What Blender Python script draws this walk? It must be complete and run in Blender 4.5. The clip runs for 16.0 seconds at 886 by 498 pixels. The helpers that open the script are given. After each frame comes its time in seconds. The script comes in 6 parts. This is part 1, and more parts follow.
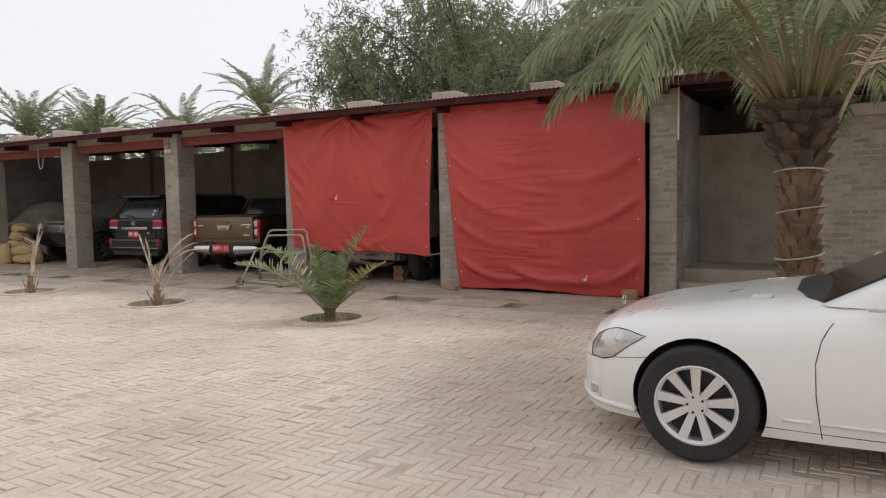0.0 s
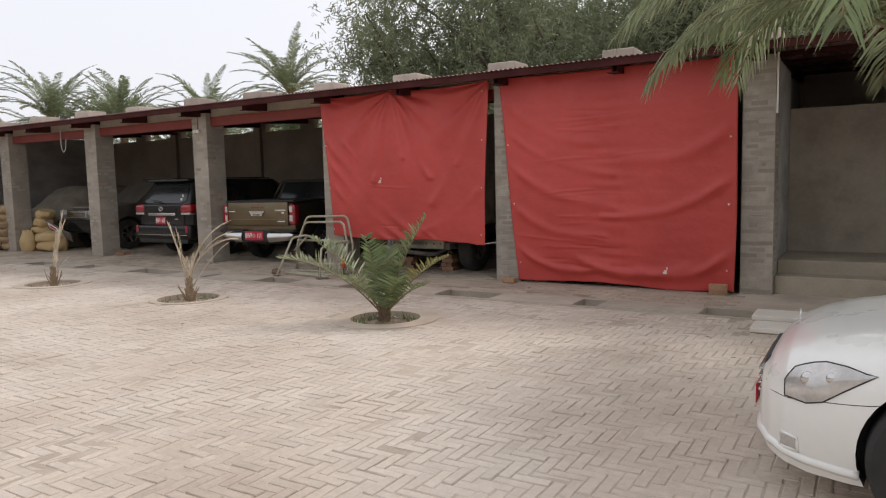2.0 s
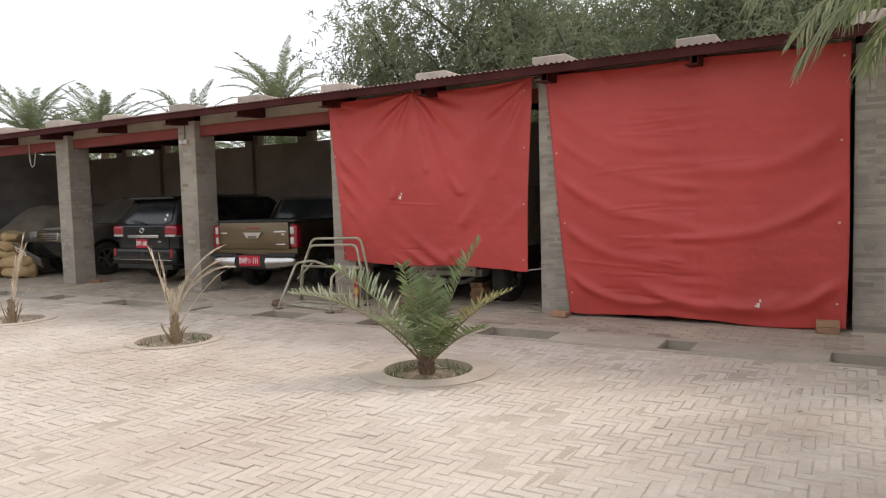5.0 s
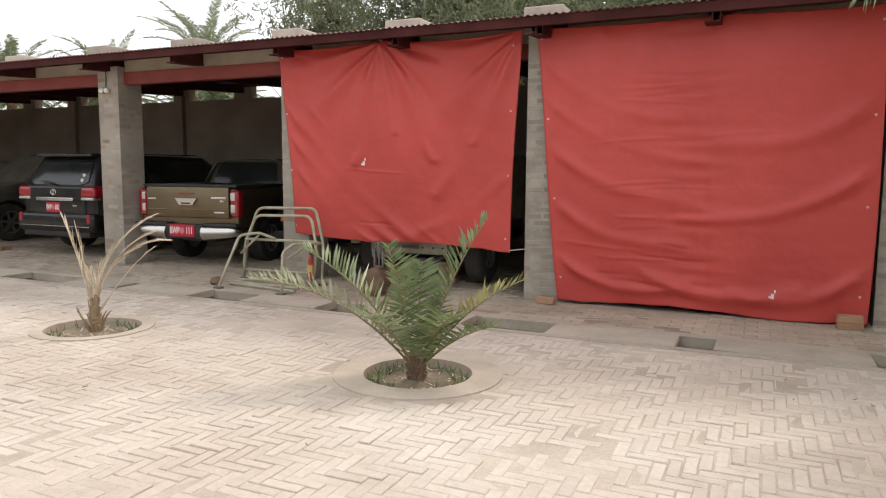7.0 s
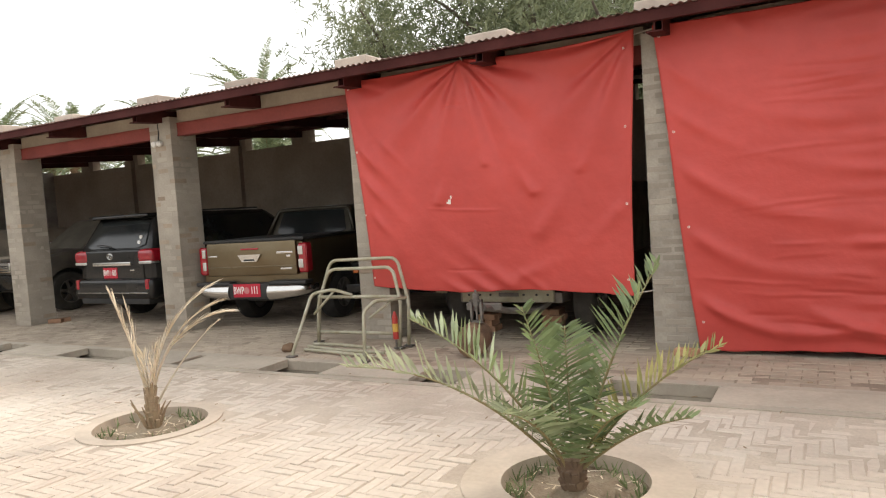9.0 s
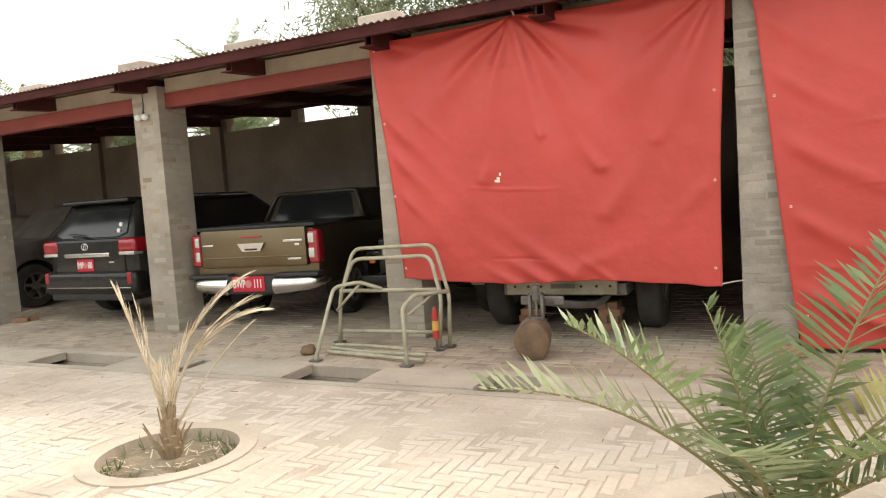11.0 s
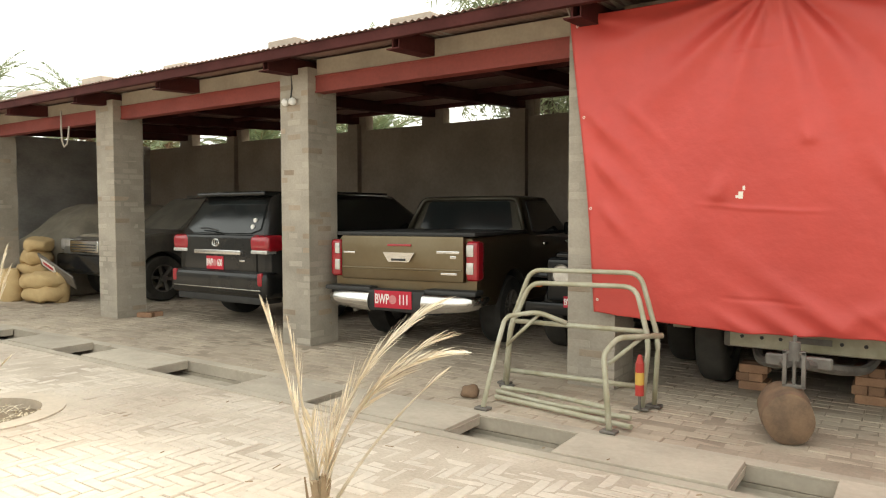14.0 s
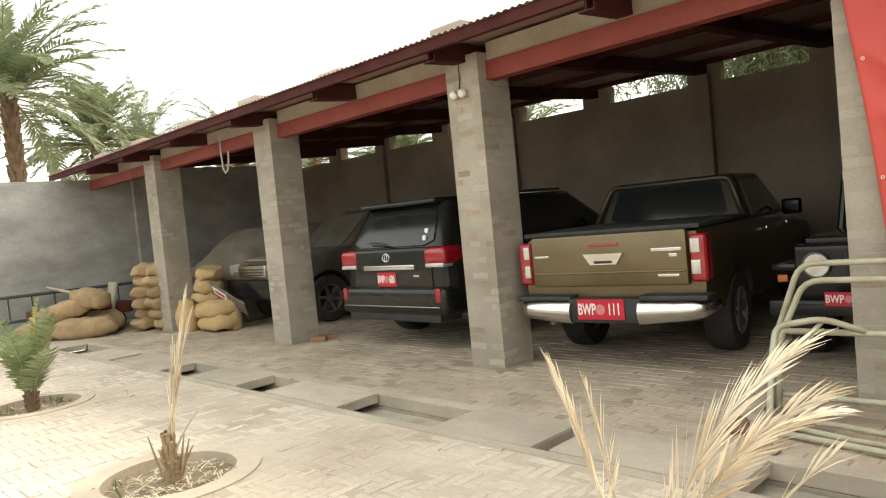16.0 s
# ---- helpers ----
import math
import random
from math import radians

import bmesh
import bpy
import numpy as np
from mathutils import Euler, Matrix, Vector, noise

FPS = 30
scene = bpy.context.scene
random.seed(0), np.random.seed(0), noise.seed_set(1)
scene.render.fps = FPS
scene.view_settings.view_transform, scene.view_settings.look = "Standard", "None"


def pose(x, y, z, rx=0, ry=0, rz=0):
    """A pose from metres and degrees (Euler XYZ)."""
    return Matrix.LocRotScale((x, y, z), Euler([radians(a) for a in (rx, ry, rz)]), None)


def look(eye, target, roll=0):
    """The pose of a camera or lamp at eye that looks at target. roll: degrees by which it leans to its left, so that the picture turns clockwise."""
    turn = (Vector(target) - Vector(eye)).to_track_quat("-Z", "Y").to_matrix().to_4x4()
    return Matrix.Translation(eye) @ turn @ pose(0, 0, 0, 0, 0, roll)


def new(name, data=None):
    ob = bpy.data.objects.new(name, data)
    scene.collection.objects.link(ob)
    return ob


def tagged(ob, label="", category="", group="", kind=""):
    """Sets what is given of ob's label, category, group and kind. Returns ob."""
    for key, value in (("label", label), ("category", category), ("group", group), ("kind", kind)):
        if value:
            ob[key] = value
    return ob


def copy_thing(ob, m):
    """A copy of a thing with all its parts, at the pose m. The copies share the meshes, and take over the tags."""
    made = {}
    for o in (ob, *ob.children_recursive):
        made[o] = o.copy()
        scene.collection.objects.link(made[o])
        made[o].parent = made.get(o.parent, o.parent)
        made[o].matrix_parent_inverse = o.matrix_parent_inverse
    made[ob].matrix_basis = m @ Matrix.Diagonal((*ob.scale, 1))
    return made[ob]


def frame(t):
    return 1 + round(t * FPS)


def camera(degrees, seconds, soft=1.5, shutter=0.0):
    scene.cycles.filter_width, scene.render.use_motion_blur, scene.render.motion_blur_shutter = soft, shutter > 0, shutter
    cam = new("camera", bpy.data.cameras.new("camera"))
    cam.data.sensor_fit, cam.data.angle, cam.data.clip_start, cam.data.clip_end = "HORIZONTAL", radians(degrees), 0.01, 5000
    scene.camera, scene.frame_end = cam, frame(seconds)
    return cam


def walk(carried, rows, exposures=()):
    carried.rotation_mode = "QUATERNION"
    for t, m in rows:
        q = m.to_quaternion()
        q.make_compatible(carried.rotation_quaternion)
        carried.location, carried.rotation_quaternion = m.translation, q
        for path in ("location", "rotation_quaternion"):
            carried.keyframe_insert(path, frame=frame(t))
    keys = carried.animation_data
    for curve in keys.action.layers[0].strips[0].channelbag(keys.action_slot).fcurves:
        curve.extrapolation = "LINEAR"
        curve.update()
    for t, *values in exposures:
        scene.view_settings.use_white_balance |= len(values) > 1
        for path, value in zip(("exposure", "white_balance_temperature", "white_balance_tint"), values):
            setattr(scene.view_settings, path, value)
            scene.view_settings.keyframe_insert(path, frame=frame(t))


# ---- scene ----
cam = camera(64.3, 16.0, soft=1.15)
METRES, EYE, TILT, LEAN, TURN = 10.1, 1.5, 0.0, 0.0, 29.8
PATH = [
    (0, (-0.072, -0.054, 1.484), (-1.06, 1.68, 1.348), -1.0),
    (0.5, (-0.315, 0.14, 1.527), (-1.401, 1.797, 1.253), -1.6),
    (1, (-0.545, 0.335, 1.531), (-1.743, 1.929, 1.379), -2.7),
    (1.5, (-0.832, 0.496, 1.489), (-1.909, 2.174, 1.332), -1.3),
    (2, (-1.098, 0.645, 1.53), (-2.137, 2.344, 1.342), -1.3),
    (2.5, (-1.389, 0.907, 1.549), (-2.513, 2.556, 1.425), -4.5),
    (3, (-1.662, 1.047, 1.496), (-2.833, 2.658, 1.311), -2.0),
    (3.5, (-1.976, 1.082, 1.535), (-2.992, 2.793, 1.338), -0.4),
    (4, (-2.158, 1.437, 1.519), (-3.209, 3.131, 1.372), -3.0),
    (4.2, (-2.243, 1.492, 1.502), (-3.289, 3.192, 1.37), -2.6),
    (6.3, (-3.185, 2.337, 1.484), (-4.013, 4.149, 1.304), 1.3),
    (6.5, (-3.315, 2.367, 1.487), (-4.101, 4.197, 1.299), 1.6),
    (7, (-3.581, 2.562, 1.474), (-4.404, 4.372, 1.256), 0.4),
    (7.5, (-3.844, 2.855, 1.49), (-4.795, 4.607, 1.33), -1.8),
    (8, (-4.14, 3.016, 1.505), (-5.001, 4.812, 1.325), -1.8),
    (8.5, (-4.35, 3.193, 1.495), (-5.249, 4.966, 1.281), -2.9),
    (9, (-4.591, 3.53, 1.509), (-5.555, 5.279, 1.393), -3.8),
    (9.2, (-4.675, 3.642, 1.499), (-5.722, 5.337, 1.321), -2.3),
    (11.3, (-5.959, 4.114, 1.452), (-6.762, 5.939, 1.295), -3.8),
    (11.5, (-6.047, 4.163, 1.456), (-6.795, 6.009, 1.282), -3.1),
    (12, (-6.226, 4.323, 1.476), (-6.969, 6.172, 1.304), -3.1),
    (12.5, (-6.422, 4.52, 1.42), (-7.303, 6.312, 1.311), -0.9),
    (13, (-6.645, 4.625, 1.449), (-7.476, 6.443, 1.361), -0.9),
    (13.5, (-6.907, 4.726, 1.453), (-7.809, 6.507, 1.332), 0.7),
    (14, (-7.094, 4.939, 1.432), (-8.221, 6.589, 1.336), -0.1),
    (14.5, (-7.307, 5.067, 1.469), (-8.52, 6.652, 1.331), -1.3),
    (15, (-7.59, 5.109, 1.485), (-8.75, 6.737, 1.415), -4.4),
    (15.5, (-7.857, 5.161, 1.467), (-9.166, 6.667, 1.331), -4.7),
    (16, (-8.168, 5.367, 1.489), (-9.589, 6.77, 1.403), -5.5),
]
# the clip's camera opens up and warms as it nears the shade
EXPOSURES = [(0.0, -0.04, 6350, 15), (2.0, -0.02, 6250, 15), (4.0, 0.14, 6200, 14), (6.5, 0.41, 6300, 13), (9.0, 0.72, 6600, 11), (11.5, 1.02, 6800, 7), (14.0, 1.08, 6900, 4), (16.0, 1.05, 6900, 4)]
walk(cam, [(t, look(eye, target, roll)) for t, eye, target, roll in PATH], EXPOSURES)

# ---------- world, sun ----------
SUN_EL, SUN_AZ = 50.0, 14.0     # height and turn (from +y towards +x) of the hazy sun
world = bpy.data.worlds.new("overcast_sky")
scene.world = world
world.use_nodes = True
wn, wl = world.node_tree.nodes, world.node_tree.links
wn.clear()
w_out = wn.new("ShaderNodeOutputWorld")
w_bg = wn.new("ShaderNodeBackground")
w_sky = wn.new("ShaderNodeTexSky")
w_sky.sky_type = "NISHITA"
w_sky.sun_disc = False
w_sky.sun_elevation, w_sky.sun_rotation = radians(SUN_EL), radians(SUN_AZ)
w_sky.dust_density, w_sky.air_density = 6.0, 1.2
w_mix = wn.new("ShaderNodeMixRGB")
w_mix.inputs[0].default_value = 0.8
w_mix.inputs[2].default_value = (10.2, 10.3, 10.2, 1)
wl.new(w_sky.outputs[0], w_mix.inputs[1])
wl.new(w_mix.outputs[0], w_bg.inputs[0])
w_bg.inputs[1].default_value = 0.105
wl.new(w_bg.outputs[0], w_out.inputs[0])

sun_data = bpy.data.lights.new("sun", "SUN")
sun_data.energy, sun_data.angle, sun_data.color = 1.3, radians(12), (1.0, 0.93, 0.82)
sun = new("sun", sun_data)
sun_dir = Vector((math.sin(radians(SUN_AZ)) * math.cos(radians(SUN_EL)), math.cos(radians(SUN_AZ)) * math.cos(radians(SUN_EL)), math.sin(radians(SUN_EL))))
sun.matrix_world = look(sun_dir * 40, (0, 0, 0))

# ---------- materials ----------
MATS = {}


def mat(name, col, rough=0.8, metal=0.0, vary=0.25, scale=3.0, fine=40.0, bump=0.3, dist=0.004, col2=None, per="", coat=0.0, spec=0.5, sub=0.0, stretch=None, spread=0.22, stain=None):
    """A surface with two scales of colour variation, relief and uneven gloss."""
    m = bpy.data.materials.new(name)
    m.use_nodes = True
    n, l = m.node_tree.nodes, m.node_tree.links
    b = n["Principled BSDF"]
    b.inputs["Metallic"].default_value = metal
    b.inputs["Coat Weight"].default_value = coat
    b.inputs["Coat Roughness"].default_value = 0.08
    b.inputs["Specular IOR Level"].default_value = spec
    geo = n.new("ShaderNodeNewGeometry")
    src = geo.outputs["Position"]
    if stretch:
        mp = n.new("ShaderNodeMapping")
        mp.inputs["Scale"].default_value = stretch
        l.new(src, mp.inputs["Vector"])
        src = mp.outputs[0]
    big = n.new("ShaderNodeTexNoise")
    big.inputs["Scale"].default_value, big.inputs["Detail"].default_value = scale, 6
    small = n.new("ShaderNodeTexNoise")
    small.inputs["Scale"].default_value, small.inputs["Detail"].default_value = fine, 4
    l.new(src, big.inputs["Vector"]), l.new(src, small.inputs["Vector"])
    c2 = col2 or tuple(c * (1 - vary) for c in col)
    ramp = n.new("ShaderNodeMapRange")
    ramp.inputs[1].default_value, ramp.inputs[2].default_value = 0.35, 0.65
    l.new(big.outputs["Fac"], ramp.inputs[0])
    mix = n.new("ShaderNodeMixRGB")
    mix.inputs[1].default_value, mix.inputs[2].default_value = (*col, 1), (*c2, 1)
    l.new(ramp.outputs[0], mix.inputs[0])
    tone = mix.outputs[0]
    if stain:
        # blotches of dirt with soft uneven edges: colour, size, amount
        spots = n.new("ShaderNodeTexNoise")
        spots.inputs["Scale"].default_value, spots.inputs["Detail"].default_value, spots.inputs["Roughness"].default_value = stain[1], 9, 0.68
        edge = n.new("ShaderNodeMapRange")
        edge.inputs[1].default_value, edge.inputs[2].default_value, edge.inputs[4].default_value = 0.5, 0.68, stain[2]
        soil = n.new("ShaderNodeMixRGB")
        soil.inputs[2].default_value = (*stain[0], 1)
        l.new(src, spots.inputs["Vector"]), l.new(spots.outputs["Fac"], edge.inputs[0])
        l.new(edge.outputs[0], soil.inputs[0]), l.new(tone, soil.inputs[1])
        tone = soil.outputs[0]
    hsv = n.new("ShaderNodeHueSaturation")
    val = n.new("ShaderNodeMapRange")
    val.inputs[3].default_value, val.inputs[4].default_value = 1 - vary * 0.6, 1 + vary * 0.6
    l.new(small.outputs["Fac"], val.inputs[0])
    last = val.outputs[0]
    if per:
        if per == "object":
            rnd = n.new("ShaderNodeObjectInfo").outputs["Random"]
        else:
            rnd = geo.outputs["Random Per Island"]
        rr = n.new("ShaderNodeMapRange")
        rr.inputs[3].default_value, rr.inputs[4].default_value = 1 - spread, 1 + spread
        l.new(rnd, rr.inputs[0])
        mul = n.new("ShaderNodeMath")
        mul.operation = "MULTIPLY"
        l.new(last, mul.inputs[0]), l.new(rr.outputs[0], mul.inputs[1])
        last = mul.outputs[0]
    l.new(last, hsv.inputs["Value"])
    l.new(tone, hsv.inputs["Color"])
    l.new(hsv.outputs[0], b.inputs["Base Color"])
    rg = n.new("ShaderNodeMapRange")
    rg.inputs[3].default_value, rg.inputs[4].default_value = max(0.02, rough - 0.12), min(1, rough + 0.12)
    l.new(big.outputs["Fac"], rg.inputs[0])
    l.new(rg.outputs[0], b.inputs["Roughness"])
    if bump:
        bp = n.new("ShaderNodeBump")
        bp.inputs["Strength"].default_value, bp.inputs["Distance"].default_value = bump, dist
        l.new(small.outputs["Fac"], bp.inputs["Height"])
        l.new(bp.outputs[0], b.inputs["Normal"])
    if sub:
        tr = n.new("ShaderNodeBsdfTranslucent")
        l.new(hsv.outputs[0], tr.inputs["Color"])
        ms = n.new("ShaderNodeMixShader")
        ms.inputs[0].default_value = sub
        l.new(b.outputs[0], ms.inputs[1]), l.new(tr.outputs[0], ms.inputs[2])
        l.new(ms.outputs[0], n["Material Output"].inputs["Surface"])
    MATS[name] = m
    return m


M_PAVER = mat("paving_brick", (0.62, 0.545, 0.46), 0.82, vary=0.24, scale=0.7, fine=22, bump=0.8, dist=0.012, col2=(0.515, 0.43, 0.35), per="island", spread=0.055, stain=((0.36, 0.28, 0.215), 0.55, 0.6))
M_PAVER_OB = mat("paving_brick_single", (0.62, 0.545, 0.46), 0.82, vary=0.24, scale=0.7, fine=22, bump=0.8, dist=0.012, col2=(0.515, 0.43, 0.35), per="object", spread=0.055, stain=((0.36, 0.28, 0.215), 0.55, 0.6))
M_BAYBRICK = mat("bay_floor_brick", (0.45, 0.375, 0.29), 0.9, vary=0.26, scale=1.1, fine=25, bump=0.6, dist=0.008, col2=(0.36, 0.295, 0.225), per="island", spread=0.1, stain=((0.24, 0.19, 0.145), 0.8, 0.55))
M_BAYBED = mat("bay_joint_dirt", (0.38, 0.31, 0.24), 0.95, vary=0.35, scale=1.5, fine=50, bump=0.6, col2=(0.25, 0.2, 0.15))
M_BED = mat("joint_sand", (0.55, 0.47, 0.38), 0.95, vary=0.35, scale=1.6, fine=60, bump=0.7, col2=(0.40, 0.33, 0.262))
M_SLAB = mat("drain_concrete", (0.50, 0.435, 0.35), 0.88, vary=0.2, scale=1.6, fine=30, bump=0.4, per="object", spread=0.12, stain=((0.34, 0.285, 0.225), 1.7, 0.6))
M_CEMENT = mat("cement_ring", (0.57, 0.48, 0.385), 0.9, vary=0.2, scale=2.5, fine=30, bump=0.5, stain=((0.42, 0.34, 0.26), 1.6, 0.6))
M_PITDARK = mat("pit_concrete", (0.40, 0.35, 0.28), 0.95, vary=0.3, scale=4, fine=35, bump=0.5)
M_SOIL = mat("planting_soil", (0.2, 0.15, 0.1), 0.97, vary=0.4, scale=6, fine=50, bump=1.0, dist=0.015, col2=(0.33, 0.27, 0.19))
M_COLBRICK = mat("column_brick", (0.40, 0.355, 0.295), 0.92, vary=0.22, scale=1.6, fine=45, bump=0.7, dist=0.006, col2=(0.345, 0.3, 0.245), per="object", spread=0.07, stain=((0.29, 0.245, 0.195), 2.2, 0.5))
M_BAREBRICK = mat("column_brick_bare", (0.29, 0.225, 0.165), 0.92, vary=0.25, scale=5, fine=45, bump=0.7, dist=0.006, col2=(0.35, 0.285, 0.22), per="object", spread=0.14)
M_MORTAR = mat("cement_mortar", (0.385, 0.34, 0.28), 0.95, vary=0.28, scale=2, fine=50, bump=0.6)
M_PLASTER = mat("grey_plaster", (0.42, 0.41, 0.385), 0.93, vary=0.22, scale=1.3, fine=14, bump=0.6, dist=0.014, col2=(0.29, 0.28, 0.26), stretch=(1, 1, 1.8), stain=((0.2, 0.195, 0.18), 0.9, 0.5))
M_RECESS = mat("tan_plaster", (0.5, 0.45, 0.37), 0.93, vary=0.2, scale=1.2, fine=18, bump=0.4, dist=0.008, col2=(0.4, 0.35, 0.285), stain=((0.3, 0.26, 0.21), 1.2, 0.5))
M_JOINT = mat("raked_joint", (0.41, 0.365, 0.305), 0.95, vary=0.3, scale=4, fine=50, bump=0.6)
M_FACEBRICK = mat("grey_face_brick", (0.35, 0.305, 0.25), 0.92, vary=0.2, scale=2.0, fine=45, bump=0.6, dist=0.005, col2=(0.28, 0.245, 0.2), per="object", spread=0.2, stain=((0.29, 0.25, 0.2), 3.0, 0.5))
M_BACKWALL = mat("brown_plaster", (0.37, 0.31, 0.25), 0.95, vary=0.32, scale=0.9, fine=16, bump=0.5, dist=0.01, col2=(0.26, 0.218, 0.175), stain=((0.19, 0.16, 0.13), 0.7, 0.5))
M_BAND = mat("cement_band", (0.42, 0.36, 0.28), 0.93, vary=0.22, scale=2, fine=30, bump=0.4)
M_REDSTEEL = mat("red_oxide_steel", (0.27, 0.05, 0.036), 0.65, vary=0.3, scale=2.5, fine=30, bump=0.15, col2=(0.21, 0.04, 0.03))
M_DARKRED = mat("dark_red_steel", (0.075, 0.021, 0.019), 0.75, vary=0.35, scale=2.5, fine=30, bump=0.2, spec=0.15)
M_SHEET = mat("corrugated_sheet", (0.32, 0.21, 0.18), 0.6, metal=0.2, vary=0.35, scale=1.5, fine=20, bump=0.15, col2=(0.3, 0.2, 0.17))
M_TARP = mat("red_tarpaulin", (0.61, 0.08, 0.066), 0.42, vary=0.1, scale=1.2, fine=9, bump=0.3, dist=0.02, col2=(0.53, 0.066, 0.054), sub=0.12, spec=0.4)
M_WHITE = mat("white_patch", (0.75, 0.7, 0.62), 0.7, vary=0.1)
M_STUB = mat("roof_weight_block", (0.50, 0.43, 0.36), 0.9, vary=0.2, scale=4, fine=40, bump=0.5, per="object")
M_LEAF = mat("palm_leaflet", (0.26, 0.32, 0.145), 0.45, vary=0.3, scale=2.0, fine=12, bump=0, per="island", sub=0.35, col2=(0.14, 0.195, 0.085))
M_LEAFDK = mat("palm_leaflet_dusty", (0.36, 0.385, 0.235), 0.55, vary=0.3, scale=1.0, fine=9, bump=0, per="island", sub=0.5, col2=(0.25, 0.285, 0.16))
M_DRY = mat("dry_leaflet", (0.78, 0.70, 0.57), 0.7, vary=0.25, scale=4, fine=20, bump=0, per="island", sub=0.25, col2=(0.6, 0.49, 0.33))
M_LEAFYEL = mat("palm_leaflet_yellowing", (0.42, 0.38, 0.13), 0.55, vary=0.3, scale=3.0, fine=14, bump=0, per="island", sub=0.3, col2=(0.27, 0.28, 0.11))
M_BOOT = mat("palm_leaf_boot", (0.15, 0.105, 0.07), 0.95, vary=0.4, scale=7, fine=50, bump=0.9, dist=0.012, col2=(0.07, 0.052, 0.04))
M_LEAFFAR = mat("far_palm_leaflet", (0.25, 0.29, 0.165), 0.55, vary=0.3, scale=0.8, fine=7, bump=0, per="island", sub=0.4, col2=(0.16, 0.2, 0.105))
M_RACHIS = mat("palm_rachis", (0.2, 0.19, 0.085), 0.6, vary=0.3, scale=5, fine=40, bump=0.1, col2=(0.25, 0.19, 0.09))
M_BARKDRY = mat("dry_palm_sheath", (0.4, 0.3, 0.19), 0.95, vary=0.35, scale=6, fine=45, bump=0.8, dist=0.01, col2=(0.24, 0.165, 0.1))
M_BARK = mat("palm_bark", (0.25, 0.165, 0.1), 0.95, vary=0.35, scale=5, fine=45, bump=0.8, dist=0.01, col2=(0.15, 0.1, 0.065))
M_ROPE = mat("pale_rope", (0.5, 0.46, 0.4), 0.9, vary=0.2)
M_WOOD = mat("tree_limb", (0.13, 0.1, 0.075), 0.95, vary=0.3, scale=5, fine=40, bump=0.6)
M_TREELEAF = mat("feathery_leaf", (0.24, 0.265, 0.15), 0.65, vary=0.35, scale=0.35, fine=6, bump=0, per="island", sub=0.4, col2=(0.15, 0.175, 0.095))

# ---------- mesh helpers ----------


def part(name, bm, material, parent=None, label="", smooth=False):
    """One bmesh as one mesh object, under a thing or a part."""
    me = bpy.data.meshes.new(name)
    bmesh.ops.recalc_face_normals(bm, faces=bm.faces)
    bm.to_mesh(me)
    bm.free()
    if smooth:
        me.shade_smooth()
    me.materials.append(material)
    ob = new(name, me)
    if parent is not None:
        ob.parent = parent
    if label:
        ob["label"] = label
    return ob


def raw(name, verts, faces, material, parent=None, smooth=False):
    me = bpy.data.meshes.new(name)
    me.from_pydata(verts, [], faces)
    me.update()
    if smooth:
        me.shade_smooth()
    me.materials.append(material)
    ob = new(name, me)
    if parent is not None:
        ob.parent = parent
    return ob


def thing(name, m, label, category, group="", kind=""):
    e = new(name)
    e.empty_display_size = 0.1
    e.matrix_world = m
    return tagged(e, label, category, group, kind)


def box(bm, x0, x1, y0, y1, z0, z1, bev=0.0, seg=1):
    made = bmesh.ops.create_cube(bm, size=1.0, matrix=Matrix.Translation(((x0 + x1) / 2, (y0 + y1) / 2, (z0 + z1) / 2)) @ Matrix.Diagonal((x1 - x0, y1 - y0, z1 - z0, 1)))
    if bev:
        es = list({e for v in made["verts"] for e in v.link_edges})
        bmesh.ops.bevel(bm, geom=es, offset=bev, segments=seg, affect="EDGES", profile=0.6)
    return bm


def boxbm(*a, **k):
    return box(bmesh.new(), *a, **k)


def rod(bm, a, b, r0, r1=None, seg=10):
    a, b = Vector(a), Vector(b)
    d = b - a
    m = Matrix.Translation((a + b) / 2) @ d.to_track_quat("Z", "Y").to_matrix().to_4x4()
    bmesh.ops.create_cone(bm, cap_ends=True, segments=seg, radius1=r0, radius2=r0 if r1 is None else r1, depth=d.length, matrix=m)
    return bm


def pipe(bm, pts, r, seg=8, r_end=None):
    """A bent tube through the points, closed at the ends."""
    pts = [Vector(p) for p in pts]
    rings = []
    for i, p in enumerate(pts):
        d = (pts[min(i + 1, len(pts) - 1)] - pts[max(i - 1, 0)]).normalized()
        q = d.to_track_quat("Z", "Y")
        k = r if r_end is None else r + (r_end - r) * i / (len(pts) - 1)
        rings.append([bm.verts.new(p + q @ Vector((k * math.cos(2 * math.pi * j / seg), k * math.sin(2 * math.pi * j / seg), 0))) for j in range(seg)])
    for a, b in zip(rings, rings[1:]):
        for j in range(seg):
            bm.faces.new((a[j], a[(j + 1) % seg], b[(j + 1) % seg], b[j]))
    bm.faces.new(rings[0]), bm.faces.new(rings[-1])
    return bm


def arc_pts(pts, radius=0.08, n=4):
    """Rounds the inner corners of a polyline."""
    pts = [Vector(p) for p in pts]
    out = [pts[0]]
    for a, b, c in zip(pts, pts[1:], pts[2:]):
        u, v = (a - b).normalized(), (c - b).normalized()
        k = min(radius, (a - b).length * 0.45, (c - b).length * 0.45)
        p, q = b + u * k, b + v * k
        for i in range(n + 1):
            s = i / n
            out.append(p * (1 - s) ** 2 + b * 2 * s * (1 - s) + q * s * s)
    return out + [pts[-1]]


